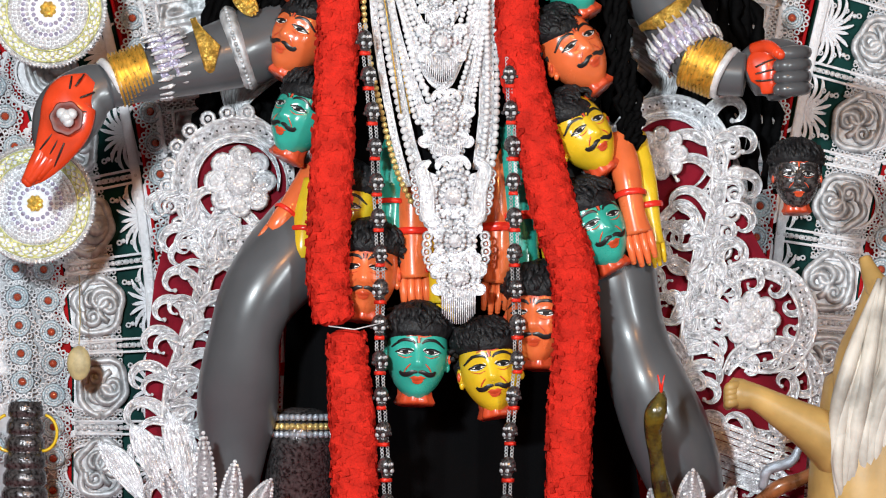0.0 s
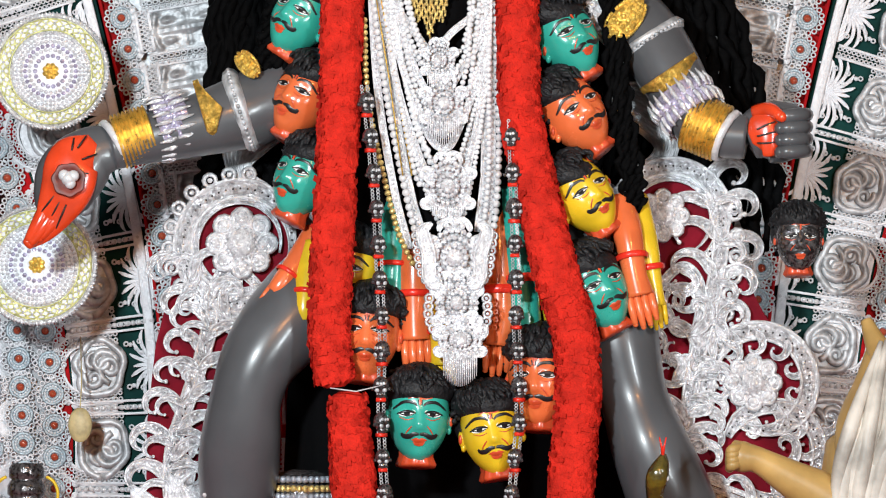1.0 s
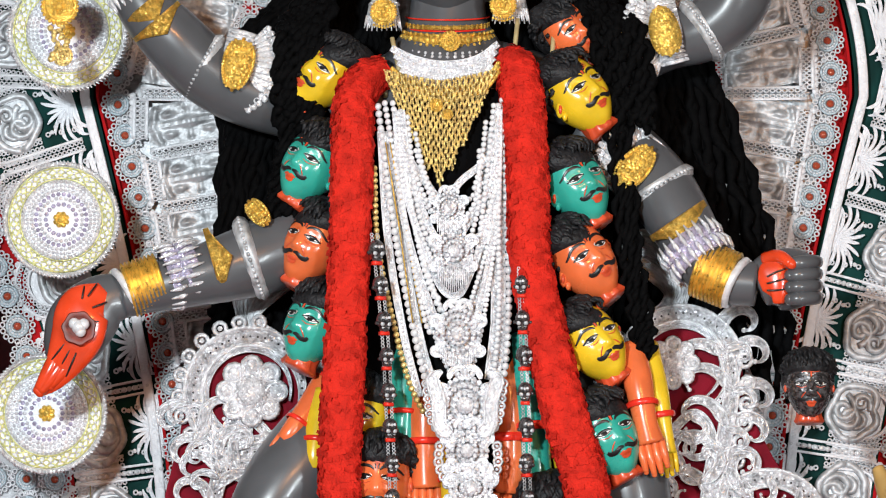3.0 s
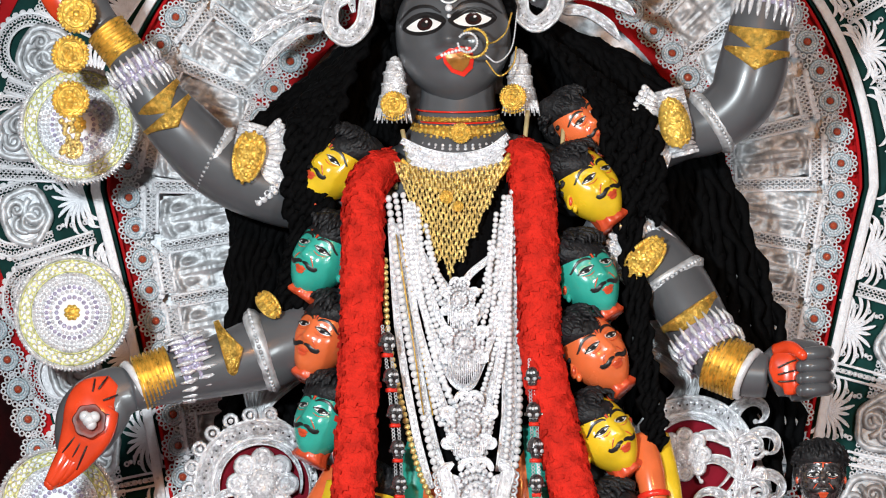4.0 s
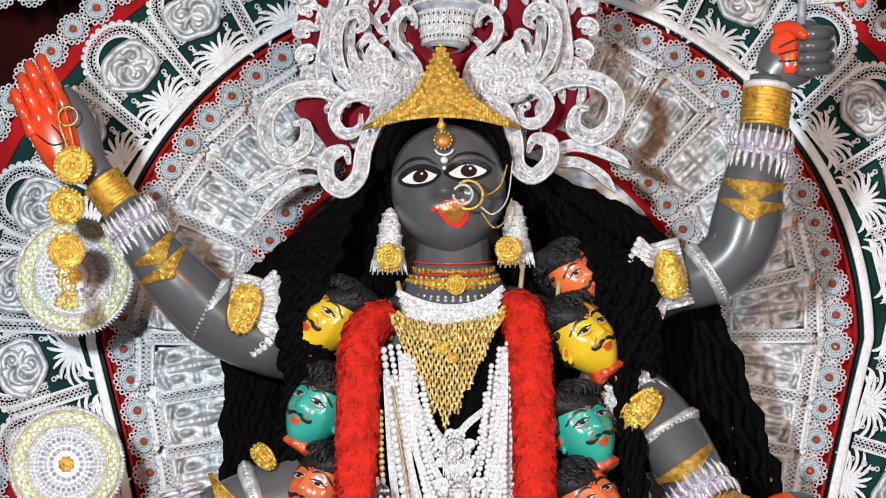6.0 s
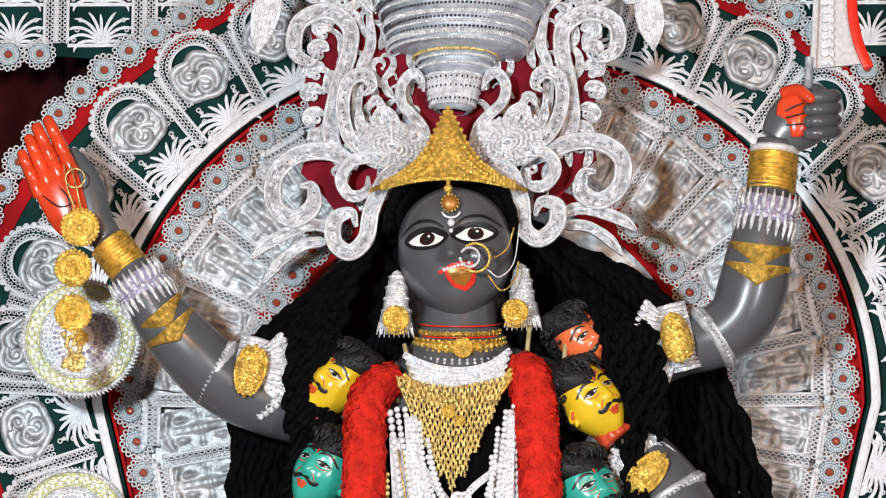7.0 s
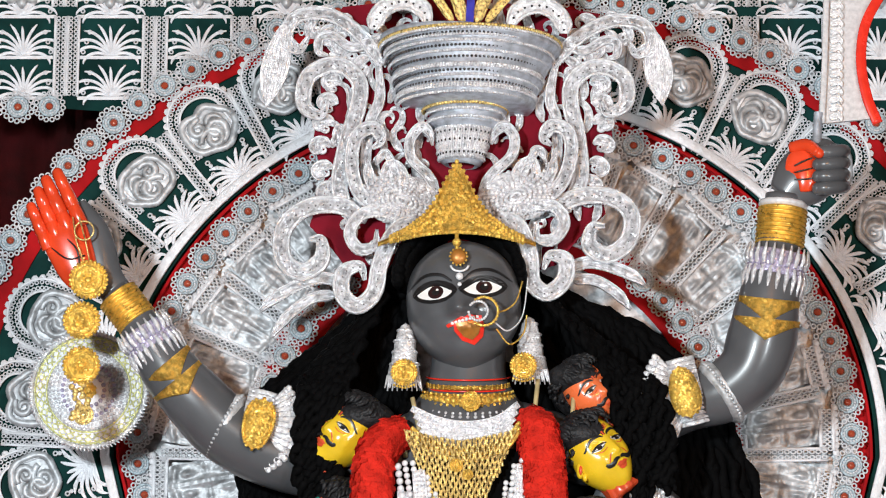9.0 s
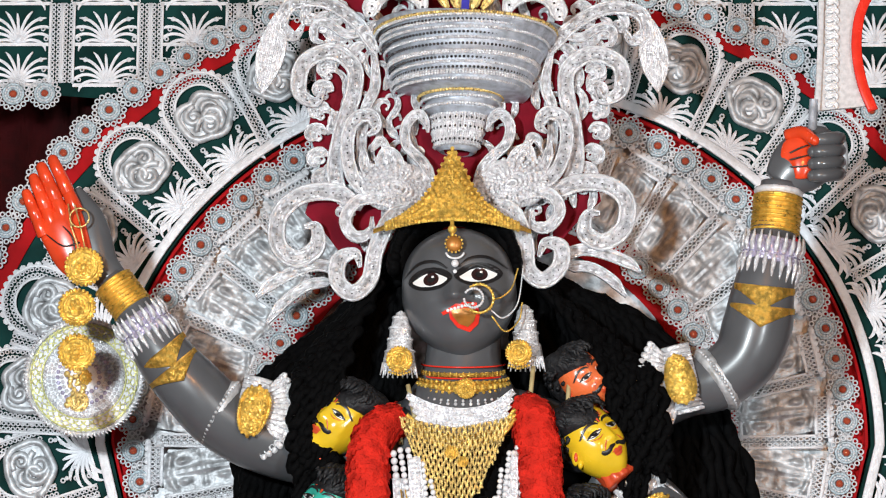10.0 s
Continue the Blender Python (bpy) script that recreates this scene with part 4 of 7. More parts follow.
# ---- black hair ----
def lock(rows, w, seed, parent, amp=7.0):
    """One crimped lock of hair, a part of the wig."""
    line = catmull(rows, 14)
    pts = []
    for i, q in enumerate(line):
        f = i * 0.9 + seed * 2.1
        pts.append(at(q[0] + amp * math.sin(f) * min(1, i / 6), q[1] + amp * 0.4 * math.cos(f * 1.3), q[2] + 0.006 * math.cos(f)))
    n = len(pts)
    bm = bmesh.new()
    tube(bm, pts, [w * STEP * (0.8 + 0.25 * math.sin(i * 1.8 + seed)) * min(1, (n - i) / 6 + 0.3) for i in range(n)], 7)
    part("lock", bm, HAIR, parent)


wig = empty("long_wig", "long black crimped jute hair hanging behind the idol", "hair", place=at(-60, 420, 0.1))
rng = random.Random(4)
for s in (-1, 1):
    for k in range(70):
        q = -0.7 + 1.72 * k / 69
        e = rng.uniform(-1, 1)
        y = 0.19 - 0.02 * math.sin(math.pi * abs(q)) + 0.02 * e
        if s < 0:
            lock([(-70, 420, 0.12), (-140 - 20 * q, 360 - 70 * q, y - 0.02), (-225 - 95 * q + 8 * e, 240 - 60 * q, y), (-250 - 165 * q, 90, y), (-260 - 180 * q, -80, y), (-260 - 190 * q + 10 * e, -250 - 60 * q, y), (-260 - 205 * q + 16 * e, -420 + rng.uniform(-40, 40), y)], 11, k + 0.3 * e, wig)
        else:
            lock([(-50, 420, 0.12), (20 + 20 * q, 360 - 65 * q, y - 0.02), (125 + 140 * q, 262 - 42 * q + 6 * e, y), (195 + 200 * q, 80, y), (225 + 252 * q, -120, y), (245 + 285 * q, -300, y), (260 + 300 * q + 10 * e, -500 + rng.uniform(-50, 30), y)], 12, k + 0.3 * e, wig)
for k in range(14):
    e = rng.uniform(-1, 1)
    lock([(70 + 6 * k, 300 - 5 * k, 0.05), (150 + 7 * k, 215 - 4 * k, -0.03), (205 + 7 * k, 120, -0.10), (222 + 7 * k, 30, -0.10), (236 + 6 * k, -60 + 14 * e, -0.09)], 10, k + e, wig, 6)
    lock([(-190 - 5 * k, 290 - 5 * k, 0.05), (-236 - 7 * k, 200 - 4 * k, -0.02), (-262 - 6 * k, 110, -0.09), (-272 - 6 * k, 20, -0.09), (-280 - 5 * k, -60 + 14 * e, -0.08)], 10, k - e, wig, 6)
for k in range(9):
    e = rng.uniform(-1, 1)
    lock([(170 + 5 * k, 80 - 4 * k, -0.01), (228 + 5 * k, -30, -0.08), (250 + 4 * k, -150, -0.1), (262 + 4 * k, -290, -0.12), (280 + 4 * k + 4 * e, -400 + 20 * e, -0.12), (290 + 3 * k, -470 + 30 * e, -0.1)], 7, k + e, wig, 6)
    lock([(-230 - 5 * k, 90 - 4 * k, -0.01), (-286 - 4 * k, 0, -0.06), (-312 - 4 * k, -110, -0.08), (-318 - 5 * k, -200, -0.08), (-316 - 3 * k + 4 * e, -300 + 20 * e, -0.06)], 8, k - e, wig, 7)
bm = bmesh.new()
for k in range(60):
    a = math.pi * (k / 59)
    c = at(-61 + 108 * math.cos(a), 310 + 112 * math.sin(a), -0.02)
    ball(bm, c, (11 + 3 * rng.random()) * STEP, 8, 6, 0, (1, 2.4, 1))
for k in range(60):
    a = math.pi * (k / 59)
    c = at(-62 + 96 * math.cos(a), 316 + 96 * math.sin(a), 0.03)
    ball(bm, c, 26 * STEP, 8, 6, 0, (1, 2.0, 1))
thing("hairline_wig", bm, HAIR, "black curled hair framing the idol's forehead", "hair", kind="stuff")
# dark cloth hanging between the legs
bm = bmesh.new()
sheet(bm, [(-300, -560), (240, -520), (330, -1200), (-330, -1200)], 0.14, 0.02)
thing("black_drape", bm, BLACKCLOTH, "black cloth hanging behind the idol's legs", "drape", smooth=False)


# ---- severed heads hung round the idol ----
def severed_head(gx, gz, y, half, roll, yaw, mat, label, pitch=0, mous=True, drape=None):
    """A painted clay head with painted features, thick hair, ears and a red neck: one plain mesh."""
    sh = head_shape(0.92, 0.66, 0.3)
    m = Matrix.Translation(at(gx, gz - 6, y)) @ Matrix.Rotation(radians(roll), 4, "Y") @ Matrix.Rotation(radians(yaw), 4, "Z") @ Matrix.Rotation(radians(pitch), 4, "X") @ Matrix.Diagonal((0.93 * half * STEP, 0.96 * half * STEP, 1.04 * half * STEP, 1))
    bm = bmesh.new()
    add_head(bm, m, sh, 0, 44, 40)
    for s in (-1, 1):
        # ears
        for (x, z, r, sz) in ((0.98, -0.02, 0.2, 1.5), (1.0, -0.3, 0.13, 1.1)):
            ball(bm, m @ Vector((s * x, 0.05, z)), r * half * STEP, 10, 8, 0, (0.7, 0.9, sz))
        ball(bm, m @ Vector((s * 1.06, -0.06, -0.05)), 0.1 * half * STEP, 8, 6, 2, (0.7, 0.9, 1.6))
        stroke(bm, m, sh, [(s * 0.1, 0.38), (s * 0.24, 0.47), (s * 0.55, 0.47), (s * 0.86, 0.26)], 0.046, 1, 0.02)
        stroke(bm, m, sh, [(s * 0.06, 0.4), (s * 0.05, 0.48), (s * 0.08, 0.56)], 0.02, 1, 0.02)
        stroke(bm, m, sh, [(s * 0.2, 0.02), (s * 0.42, -0.03), (s * 0.66, 0.04)], 0.014, 2, 0.02)
        stroke(bm, m, sh, [(s * 0.24, -0.2), (s * 0.36, -0.32), (s * 0.44, -0.44)], 0.022, 2, 0.02)
        paint(bm, m, sh, almond(s * 0.42, 0.17, 0.28, 0.11, -s * 0.12), 3, 0.02)
        paint(bm, m, sh, [(s * 0.17, 0.2), (s * 0.3, 0.31), (s * 0.5, 0.32), (s * 0.7, 0.2), (s * 0.5, 0.2), (s * 0.3, 0.21)], 0, 0.05)
        stroke(bm, m, sh, [(s * 0.15, 0.17), (s * 0.3, 0.21), (s * 0.5, 0.21), (s * 0.74, 0.13)], 0.035, 1, 0.06)
        paint(bm, m, sh, disc(s * 0.42, 0.16, 0.095), 1, 0.04)
        stroke(bm, m, sh, [(s * 0.2, 0.14), (s * 0.42, 0.09), (s * 0.66, 0.14)], 0.018, 1, 0.03)
        if mous:
            stroke(bm, m, sh, [(s * 0.02, -0.43), (s * 0.18, -0.44), (s * 0.34, -0.51), (s * 0.5, -0.5), (s * 0.58, -0.42)], 0.07, 1, 0.05)
    paint(bm, m, sh, [(-0.26, -0.6), (-0.1, -0.54), (0, -0.57), (0.1, -0.54), (0.26, -0.6), (0.12, -0.68), (0, -0.69), (-0.12, -0.68)], 2, 0.04)
    paint(bm, m, sh, [(-0.2, -0.66), (0.2, -0.66), (0.13, -0.76), (0, -0.79), (-0.13, -0.76)], 2, 0.03)
    paint(bm, m, sh, almond(0, 0.5, 0.045, 0.11), 2, 0.02)
    for k in range(3):
        stroke(bm, m, sh, [(-0.4 + 0.06 * k, 0.58 + 0.06 * k), (-0.15, 0.63 + 0.06 * k), (0.15, 0.58 + 0.06 * k), (0.4, 0.62 + 0.06 * k)], 0.02, 4, 0.015)
    # hair: a cap with overlapping waves over the skull
    r = random.Random(int(gx * 7 + gz))
    cap, size = Vector((0, 0.22, 0.84)), Vector((1.12, 1.14, 0.66))
    ball(bm, m @ cap, half * STEP, 28, 18, 5, size)
    ball(bm, m @ Vector((0, 0.55, 0.3)), half * STEP, 24, 14, 5, (1.12, 0.8, 1.0))
    for k in range(190):
        a, b = r.uniform(-2.2, 2.2), r.uniform(-0.15, 1.2)
        if abs(a) > 1.1:
            b = r.uniform(-1.0, 1.2)
        pts = []
        for q in range(6):
            bb, aa = b + (0.15 if abs(a) < 1.1 else -0.03) * q, a * (1 + 0.03 * q) + 0.05 * math.sin(q * 1.7 + k)
            f = 1.0 + 0.06 * math.sin(q * 1.1 + k) + 0.04 * (k % 3)
            pts.append(m @ (cap + Vector((math.sin(aa) * math.cos(bb) * size.x, -math.cos(aa) * math.cos(bb) * size.y, math.sin(bb) * size.z * (1 if bb > 0 else 1.5))) * f))
        tube(bm, pts, [w * half * STEP for w in (0.02, 0.06, 0.085, 0.085, 0.06, 0.02)], 6, 5)
    # red neck stump with a ragged edge
    p0, p1 = m @ Vector((0, 0.2, -0.75)), m @ Vector((0, 0.1, -1.42))
    lathe(bm, p0, p1, [(0, 0.5 * half * STEP), (0.55, 0.5 * half * STEP), (0.9, 0.6 * half * STEP), (1.0, 0.54 * half * STEP), (1.0, 0.001)], 28, 2, 0.09, 9)
    return thing("head_sculpture", bm, [mat, INK, SCAR, EYEW, SCAR, MOHAIR], label, "head sculpture", "garland of severed heads")


severed_head(173, 116, -0.05, 46, -40, 24, ORANGE, "orange painted clay head looking sideways, black hair", 5)
severed_head(187, 8, -0.10, 54, -36, 30, YELLOW, "yellow painted clay head with black moustache and hair")
severed_head(183, -152, -0.11, 55, -28, 26, TEAL, "teal painted clay head with black moustache and hair")
severed_head(196, -286, -0.12, 56, -36, 24, ORANGE, "orange painted clay head with black moustache and hair")
severed_head(213, -432, -0.13, 54, -34, 22, YELLOW, "yellow painted clay head with sleepy eyes and moustache")
severed_head(236, -596, -0.14, 56, -26, 20, TEAL, "teal painted clay head half behind the red garland")
severed_head(136, -756, -0.13, 60, 0, -14, ORANGE, "orange painted clay head half behind the red garland")
severed_head(50, -848, -0.14, 56, -10, 2, YELLOW, "yellow painted clay head with a wavy forehead mark")
severed_head(-80, -824, -0.14, 57, 2, 4, TEAL, "teal painted clay head with white forehead marks")
severed_head(-168, -676, -0.12, 57, 4, -4, ORANGE, "orange painted clay head behind the skull beads")
severed_head(-205, -565, -0.06, 54, 10, -14, YELLOW, "yellow painted clay head behind the red garland")
severed_head(-284, -400, -0.10, 54, 22, -34, TEAL, "teal painted clay head looking sideways past the garland")
severed_head(-286, -258, -0.09, 54, 26, -28, ORANGE, "orange painted clay head looking sideways past the garland")
severed_head(-288, -116, -0.08, 54, 30, -28, TEAL, "teal painted clay head with black curled hair")
severed_head(-266, 42, -0.06, 52, 38, -32, YELLOW, "yellow painted clay head looking sideways, black hair")
severed_head(592, -508, -0.10, 42, 0, 0, SKULL, "small dark glossy head with red neck hanging by its hair")


# ---- red garland ----
def plush_rope(name, rows, label):
    line = catmull(rows, 64)
    pts = [at(q[0], q[1], q[2]) for q in line]
    seg = 72
    bm = bmesh.new()

    def section(s, i):
        end = min(1, 0.45 + i / 14, 0.45 + (len(pts) - 1 - i) / 14)
        out = []
        for k in range(seg):
            a = 2 * math.pi * k / seg
            p = Vector((math.cos(a) * 1.6, math.sin(a) * 1.6, i * 0.05))
            q = i * 0.62 + 5 * noise.noise(Vector((p.x, p.y, i * 0.03))) + 2.5 * noise.noise(Vector((p.x * 2.4, p.y * 2.4, i * 0.07)))
            ridge = 1 - abs(math.sin(q * 0.5))
            w = 0.97 + 0.10 * noise.noise(Vector((0, 0, i * 0.045))) + 0.07 * noise.noise(p * 2.0) + 0.04 * (ridge - 0.4) + 0.05 * noise.noise(Vector((p.x * 3.5, p.y * 3.5, i * 0.36))) + 0.03 * noise.noise(Vector((p.x * 10, p.y * 10, i * 0.8)))
            rad = line[i][3] * 0.87 * STEP * w * end
            out.append((rad * math.cos(a), 0.72 * rad * math.sin(a)))
        return out
    sweep(bm, pts, section)
    rope = empty(name, label, "garland", "red plush garland", place=pts[0])
    part("core", bm, PLUSH, rope)
    # crumpled petals laid across the rope
    bm = bmesh.new()
    r = random.Random(len(line))
    for _ in range(int(len(line) * 1.4)):
        i = r.randrange(6, len(line) - 6)
        a = r.uniform(math.pi * 0.95, math.pi * 2.05)
        t = (pts[i + 1] - pts[i - 1]).normalized()
        out = Vector((0, -1, 0))
        out = (out - t * out.dot(t)).normalized()
        side = t.cross(out)
        w = line[i][3] * 0.87 * STEP
        c = pts[i] + side * math.cos(a) * w * 0.97 - out * math.sin(a) * 0.72 * w * 0.97
        n = (side * math.cos(a) - out * math.sin(a)).normalized()
        e = n.cross(t)
        tilt = r.gauss(0, 0.35)
        e, f = e * math.cos(tilt) + t * math.sin(tilt), t * math.cos(tilt) - e * math.sin(tilt)
        ln, h = r.uniform(14, 36) * STEP, r.uniform(5, 11) * STEP
        ph = r.uniform(0, 6)
        q = [[bm.verts.new(c + e * ln * (u - 0.5) + f * h * (v - 0.5) + n * (v * 0.12 * h + 0.2 * STEP) + n * 0.5 * STEP * math.sin(u * 7 + ph)) for u in (0, 0.33, 0.66, 1)] for v in (0, 1)]
        for k in range(3):
            bm.faces.new((q[0][k], q[0][k + 1], q[1][k + 1], q[1][k]))
    tagged(part("petal_ruffle", bm, PLUSH, rope), kind="stuff")
    return rope


plush_rope("plush_garland", [(-152, 48, -0.10, 30), (-190, 30, -0.13, 40), (-212, -10, -0.16, 42), (-215, -110, -0.18, 43), (-220, -260, -0.19, 42), (-226, -400, -0.2, 42), (-234, -560, -0.21, 43), (-238, -680, -0.21, 42), (-226, -775, -0.21, 40)], "bright red plush petal garland rope hanging down the idol's front")
plush_rope("plush_garland", [(-206, -782, -0.21, 38), (-200, -870, -0.21, 42), (-192, -980, -0.21, 46), (-188, -1120, -0.21, 46)], "bright red plush petal garland rope tied on with thread")
plush_rope("plush_garland", [(55, 65, -0.11, 34), (76, 44, -0.14, 44), (90, -40, -0.17, 44), (96, -160, -0.18, 43), (100, -290, -0.19, 43), (128, -420, -0.2, 44), (160, -560, -0.21, 46), (196, -680, -0.21, 46), (202, -800, -0.21, 45), (190, -950, -0.21, 46), (188, -1120, -0.21, 46)], "bright red plush petal garland rope hanging down the idol's front")


# ---- crown ----
def lean(x, z):
    """The crown's own axis, leaning a little; its lower scrolls sit askew on the head."""
    return (-66 + x + 0.06 * (z - 400), z + x * 0.065 * (1 - (z - 300) / 350))


def crown_line(pts, s):
    return [lean(s * x, z) for x, z in pts]


crown = empty("crown", "tall silver glitter crown with swans, scrolls and a stepped bowl", "crown", place=at(-61, 420, 0.0))
bm = bmesh.new()
half = [(0, 420), (60, 430), (110, 400), (140, 320), (180, 330), (220, 380), (262, 420), (240, 500), (265, 560), (255, 640), (262, 730), (225, 790), (150, 800), (120, 860), (0, 880)]
sheet(bm, [lean(x, z) for x, z in half] + [lean(-x, z) for x, z in half[::-1][1:-1]], 0.1, 0.008)
part("backing", bm, MAROON, crown, "maroon cloth backing", smooth=False)
for s in (1, -1):
    main = [
        (sm([(178, 410), (212, 480), (204, 560), (188, 620), (190, 665), (230, 692), (278, 672), (284, 624), (254, 606), (240, 630)]), 18, 0.07),
        (sm([(120, 420), (165, 500), (165, 590), (150, 640), (165, 740)]), 12, 0.075),
        (sm([(150, 690), (190, 742), (250, 776), (306, 770), (322, 735), (298, 716), (282, 738)]), 15, 0.07),
        (sm([(150, 745), (200, 720), (240, 740), (262, 735), (262, 712), (246, 706)]), 10, 0.072),
        (sm([(70, 424), (108, 404), (132, 350), (140, 300), (168, 278), (196, 300), (196, 336), (168, 346), (158, 322)]), 18, 0.0),
        (sm([(96, 420), (128, 438), (170, 436), (190, 405), (172, 376), (144, 380), (142, 408)]), 13, 0.02),
        (sm([(160, 425), (210, 452), (268, 450), (306, 418), (306, 368), (272, 342), (238, 360), (240, 394), (262, 396)]), 19, 0.06),
        (sm([(196, 318), (232, 330), (272, 322), (318, 300), (340, 280)]), 13, 0.07),
        (sm([(210, 300), (250, 296), (290, 270), (318, 236)]), 12, 0.075),
    ]
    for pts, w, y in main:
        line = crown_line(pts, s)
        bm = bmesh.new()
        w *= 0.86
        ribbon(bm, line, y, w, 11, mid=2)
        studs(bm, line, y, w, 8)
        part("scroll", bm, [SILVER, SKULL, GREYGLIT], crown)
    edge = crown_line(sm([(215, 480), (232, 540), (228, 600), (220, 660)]), s)
    for line, w in along(edge, 6, 0.0, 1.0, -45 * s, 75, -400 * s, 9, 0.1) + along(edge, 6, 0.05, 1.0, -80 * s, 50, -360 * s, 6, 0.1):
        bm = bmesh.new()
        ribbon(bm, line, 0.08, w * 1.3, 8, mid=2, leaf=True)
        part("curl", bm, [SILVER, SKULL, GREYGLIT], crown)
    top = crown_line(sm([(165, 700), (215, 745), (280, 775)]), s)
    for line, w in along(top, 5, 0.05, 0.9, -50 * s, 80, -420 * s, 9, 0.1) + along(top, 4, 0.1, 0.8, 40 * s, 60, 380 * s, 7, 0.1):
        bm = bmesh.new()
        ribbon(bm, line, 0.078, w * 1.3, 8, mid=2, leaf=True)
        part("curl", bm, [SILVER, SKULL, GREYGLIT], crown)
    # hanging leaf at the tip
    bm = bmesh.new()
    for j in range(-3, 4):
        ribbon(bm, crown_line([(326 + 4 * i * 0.3 + j * 7 * math.sin(math.pi * i / 20), 760 - 7 * i) for i in range(21)], s), 0.066 - 0.001 * (3 - abs(j)), 5, 5)
    part("hanging_leaf", bm, SILVER, crown)
    # swan: folded wing of feathers, neck and tail plumes
    swan = empty("swan", "", "")
    swan.parent = crown
    bm = bmesh.new()
    cx, cz = lean(s * 101, 458)
    for k in range(9):
        for q in range(24):
            f, t = k / 8, 2 * math.pi * q / 24
            ex, ez = 72 * f * math.cos(t), (44 + 6 * math.cos(t)) * f * math.sin(t)
            dome(bm, at(cx + s * (ex * 0.94 - ez * 0.3), cz + ex * 0.34 + ez * 0.94, 0.03 - 0.026 * math.sqrt(max(0, 1 - f * f))), (3.2 + 2.2 * f) * STEP, 6, 2, 0.8)
    ball(bm, at(cx, cz, 0.034), 70 * STEP, 24, 14, 0, (1, 0.22, 0.66))
    part("body", bm, SILVER, swan)
    for j in range(9):
        bm = bmesh.new()
        line = crown_line(sm([(24 + 6 * j, 430 + 3 * j), (74 + 4 * j, 410 + 7 * j), (122 + 2 * j, 428 + 8 * j), (154 - 4 * j, 478 + 5 * j)]), s)
        ribbon(bm, line, 0.035 - 0.003 * math.sin(j / 8 * math.pi), 5.6, 7)
        part("feather", bm, SILVER, swan)
    for pts, w in (([(38, 470), (58, 500), (88, 530), (92, 562), (74, 584), (58, 572), (52, 552)], 10), ([(92, 482), (106, 512), (126, 520), (134, 496), (118, 486)], 9),
                   ([(140, 440), (180, 478), (194, 530), (186, 572), (158, 584), (144, 562), (158, 548)], 13), ([(130, 460), (158, 490), (166, 530)], 10), ([(112, 500), (134, 540), (150, 520)], 8)):
        bm = bmesh.new()
        line = crown_line(sm(pts), s)
        ribbon(bm, line, 0.03, w, 9, mid=2)
        studs(bm, line, 0.03, w, 7)
        part("neck" if w == 10 and pts[0][0] == 38 else "plume", bm, [SILVER, SKULL, GREYGLIT], swan)
    # rim petal on the bowl
    bm = bmesh.new()
    ribbon(bm, crown_line(wheel(118, 752, 50, 0, 180), s), -0.02, 17, 8)
    studs(bm, crown_line(wheel(118, 752, 50, 0, 180), s), -0.02, 17, 7)
    part("rim_petal", bm, [SILVER, SKULL], crown)
    bm = bmesh.new()
    ribbon(bm, crown_line(sm([(10, 770), (30, 820), (70, 880)]), s), -0.03, 12, 7)
    ribbon(bm, crown_line(sm([(30, 770), (70, 820), (120, 860)]), s), -0.02, 8, 7)
    part("rim_leaf", bm, GOLDC, crown)
bm = bmesh.new()
sheet(bm, [lean(-7, 765), lean(7, 765), lean(7, 880), lean(-7, 880)], -0.05, 0.01)
part("blue_strip", bm, BLUE, crown, "royal blue strip", smooth=False)
bm = bmesh.new()
c0, c1 = at(*lean(0, 515), 0.06), at(*lean(4, 728), 0.06)
prof = [(0, 30), (0.02, 37), (0.30, 52), (0.32, 64), (0.36, 67), (0.38, 60), (0.42, 70), (0.47, 78), (0.48, 118), (0.50, 123), (0.53, 127), (0.56, 127), (0.57, 124), (0.66, 132), (0.68, 137), (0.71, 138), (0.72, 135), (0.84, 147), (0.86, 152), (0.89, 153), (0.90, 150), (0.95, 158), (0.96, 163), (1.0, 166), (1.0, 140)]
lathe(bm, c0, c1, [(a, r * STEP) for a, r in prof], 64)
for v in bm.verts:
    v.co.y = 0.06 + (v.co.y - 0.06) * 0.95
part("bowl", bm, TIN, crown, "stepped silver tin bowl")
bm = bmesh.new()
for k in range(34):
    a = math.pi + math.pi * k / 33
    d = Vector((math.cos(a), 0.95 * math.sin(a), 0))
    pts = [c0.lerp(c1, q) + d * r * STEP for q, r in ((0.03, 39.5), (0.15, 46), (0.28, 52.5))]
    tube(bm, pts, [1.6 * STEP, 2.2 * STEP, 2.4 * STEP], 6)
    if k % 2:
        for q, r in ((0.08, 43), (0.18, 48.5), (0.25, 52)):
            ball(bm, c0.lerp(c1, q) + Vector((math.cos(a + 0.05), 0.95 * math.sin(a + 0.05), 0)) * r * STEP, 2.6 * STEP, 6, 4, 1)
for share, r in ((0.935, 156), (0.84, 148), (0.755, 140), (0.655, 132), (0.58, 126)):
    n = int(r * 0.42)
    for k in range(n + 1):
        a = math.pi + math.pi * k / n
        ball(bm, c0.lerp(c1, share) + Vector((math.cos(a), 0.95 * math.sin(a), 0)) * r * STEP, 2.8 * STEP, 6, 4, 1)
tagged(part("fluting", bm, [SILVER, SKULL], crown, "silver flutes and dark stones"), kind="stuff")
bm = bmesh.new()
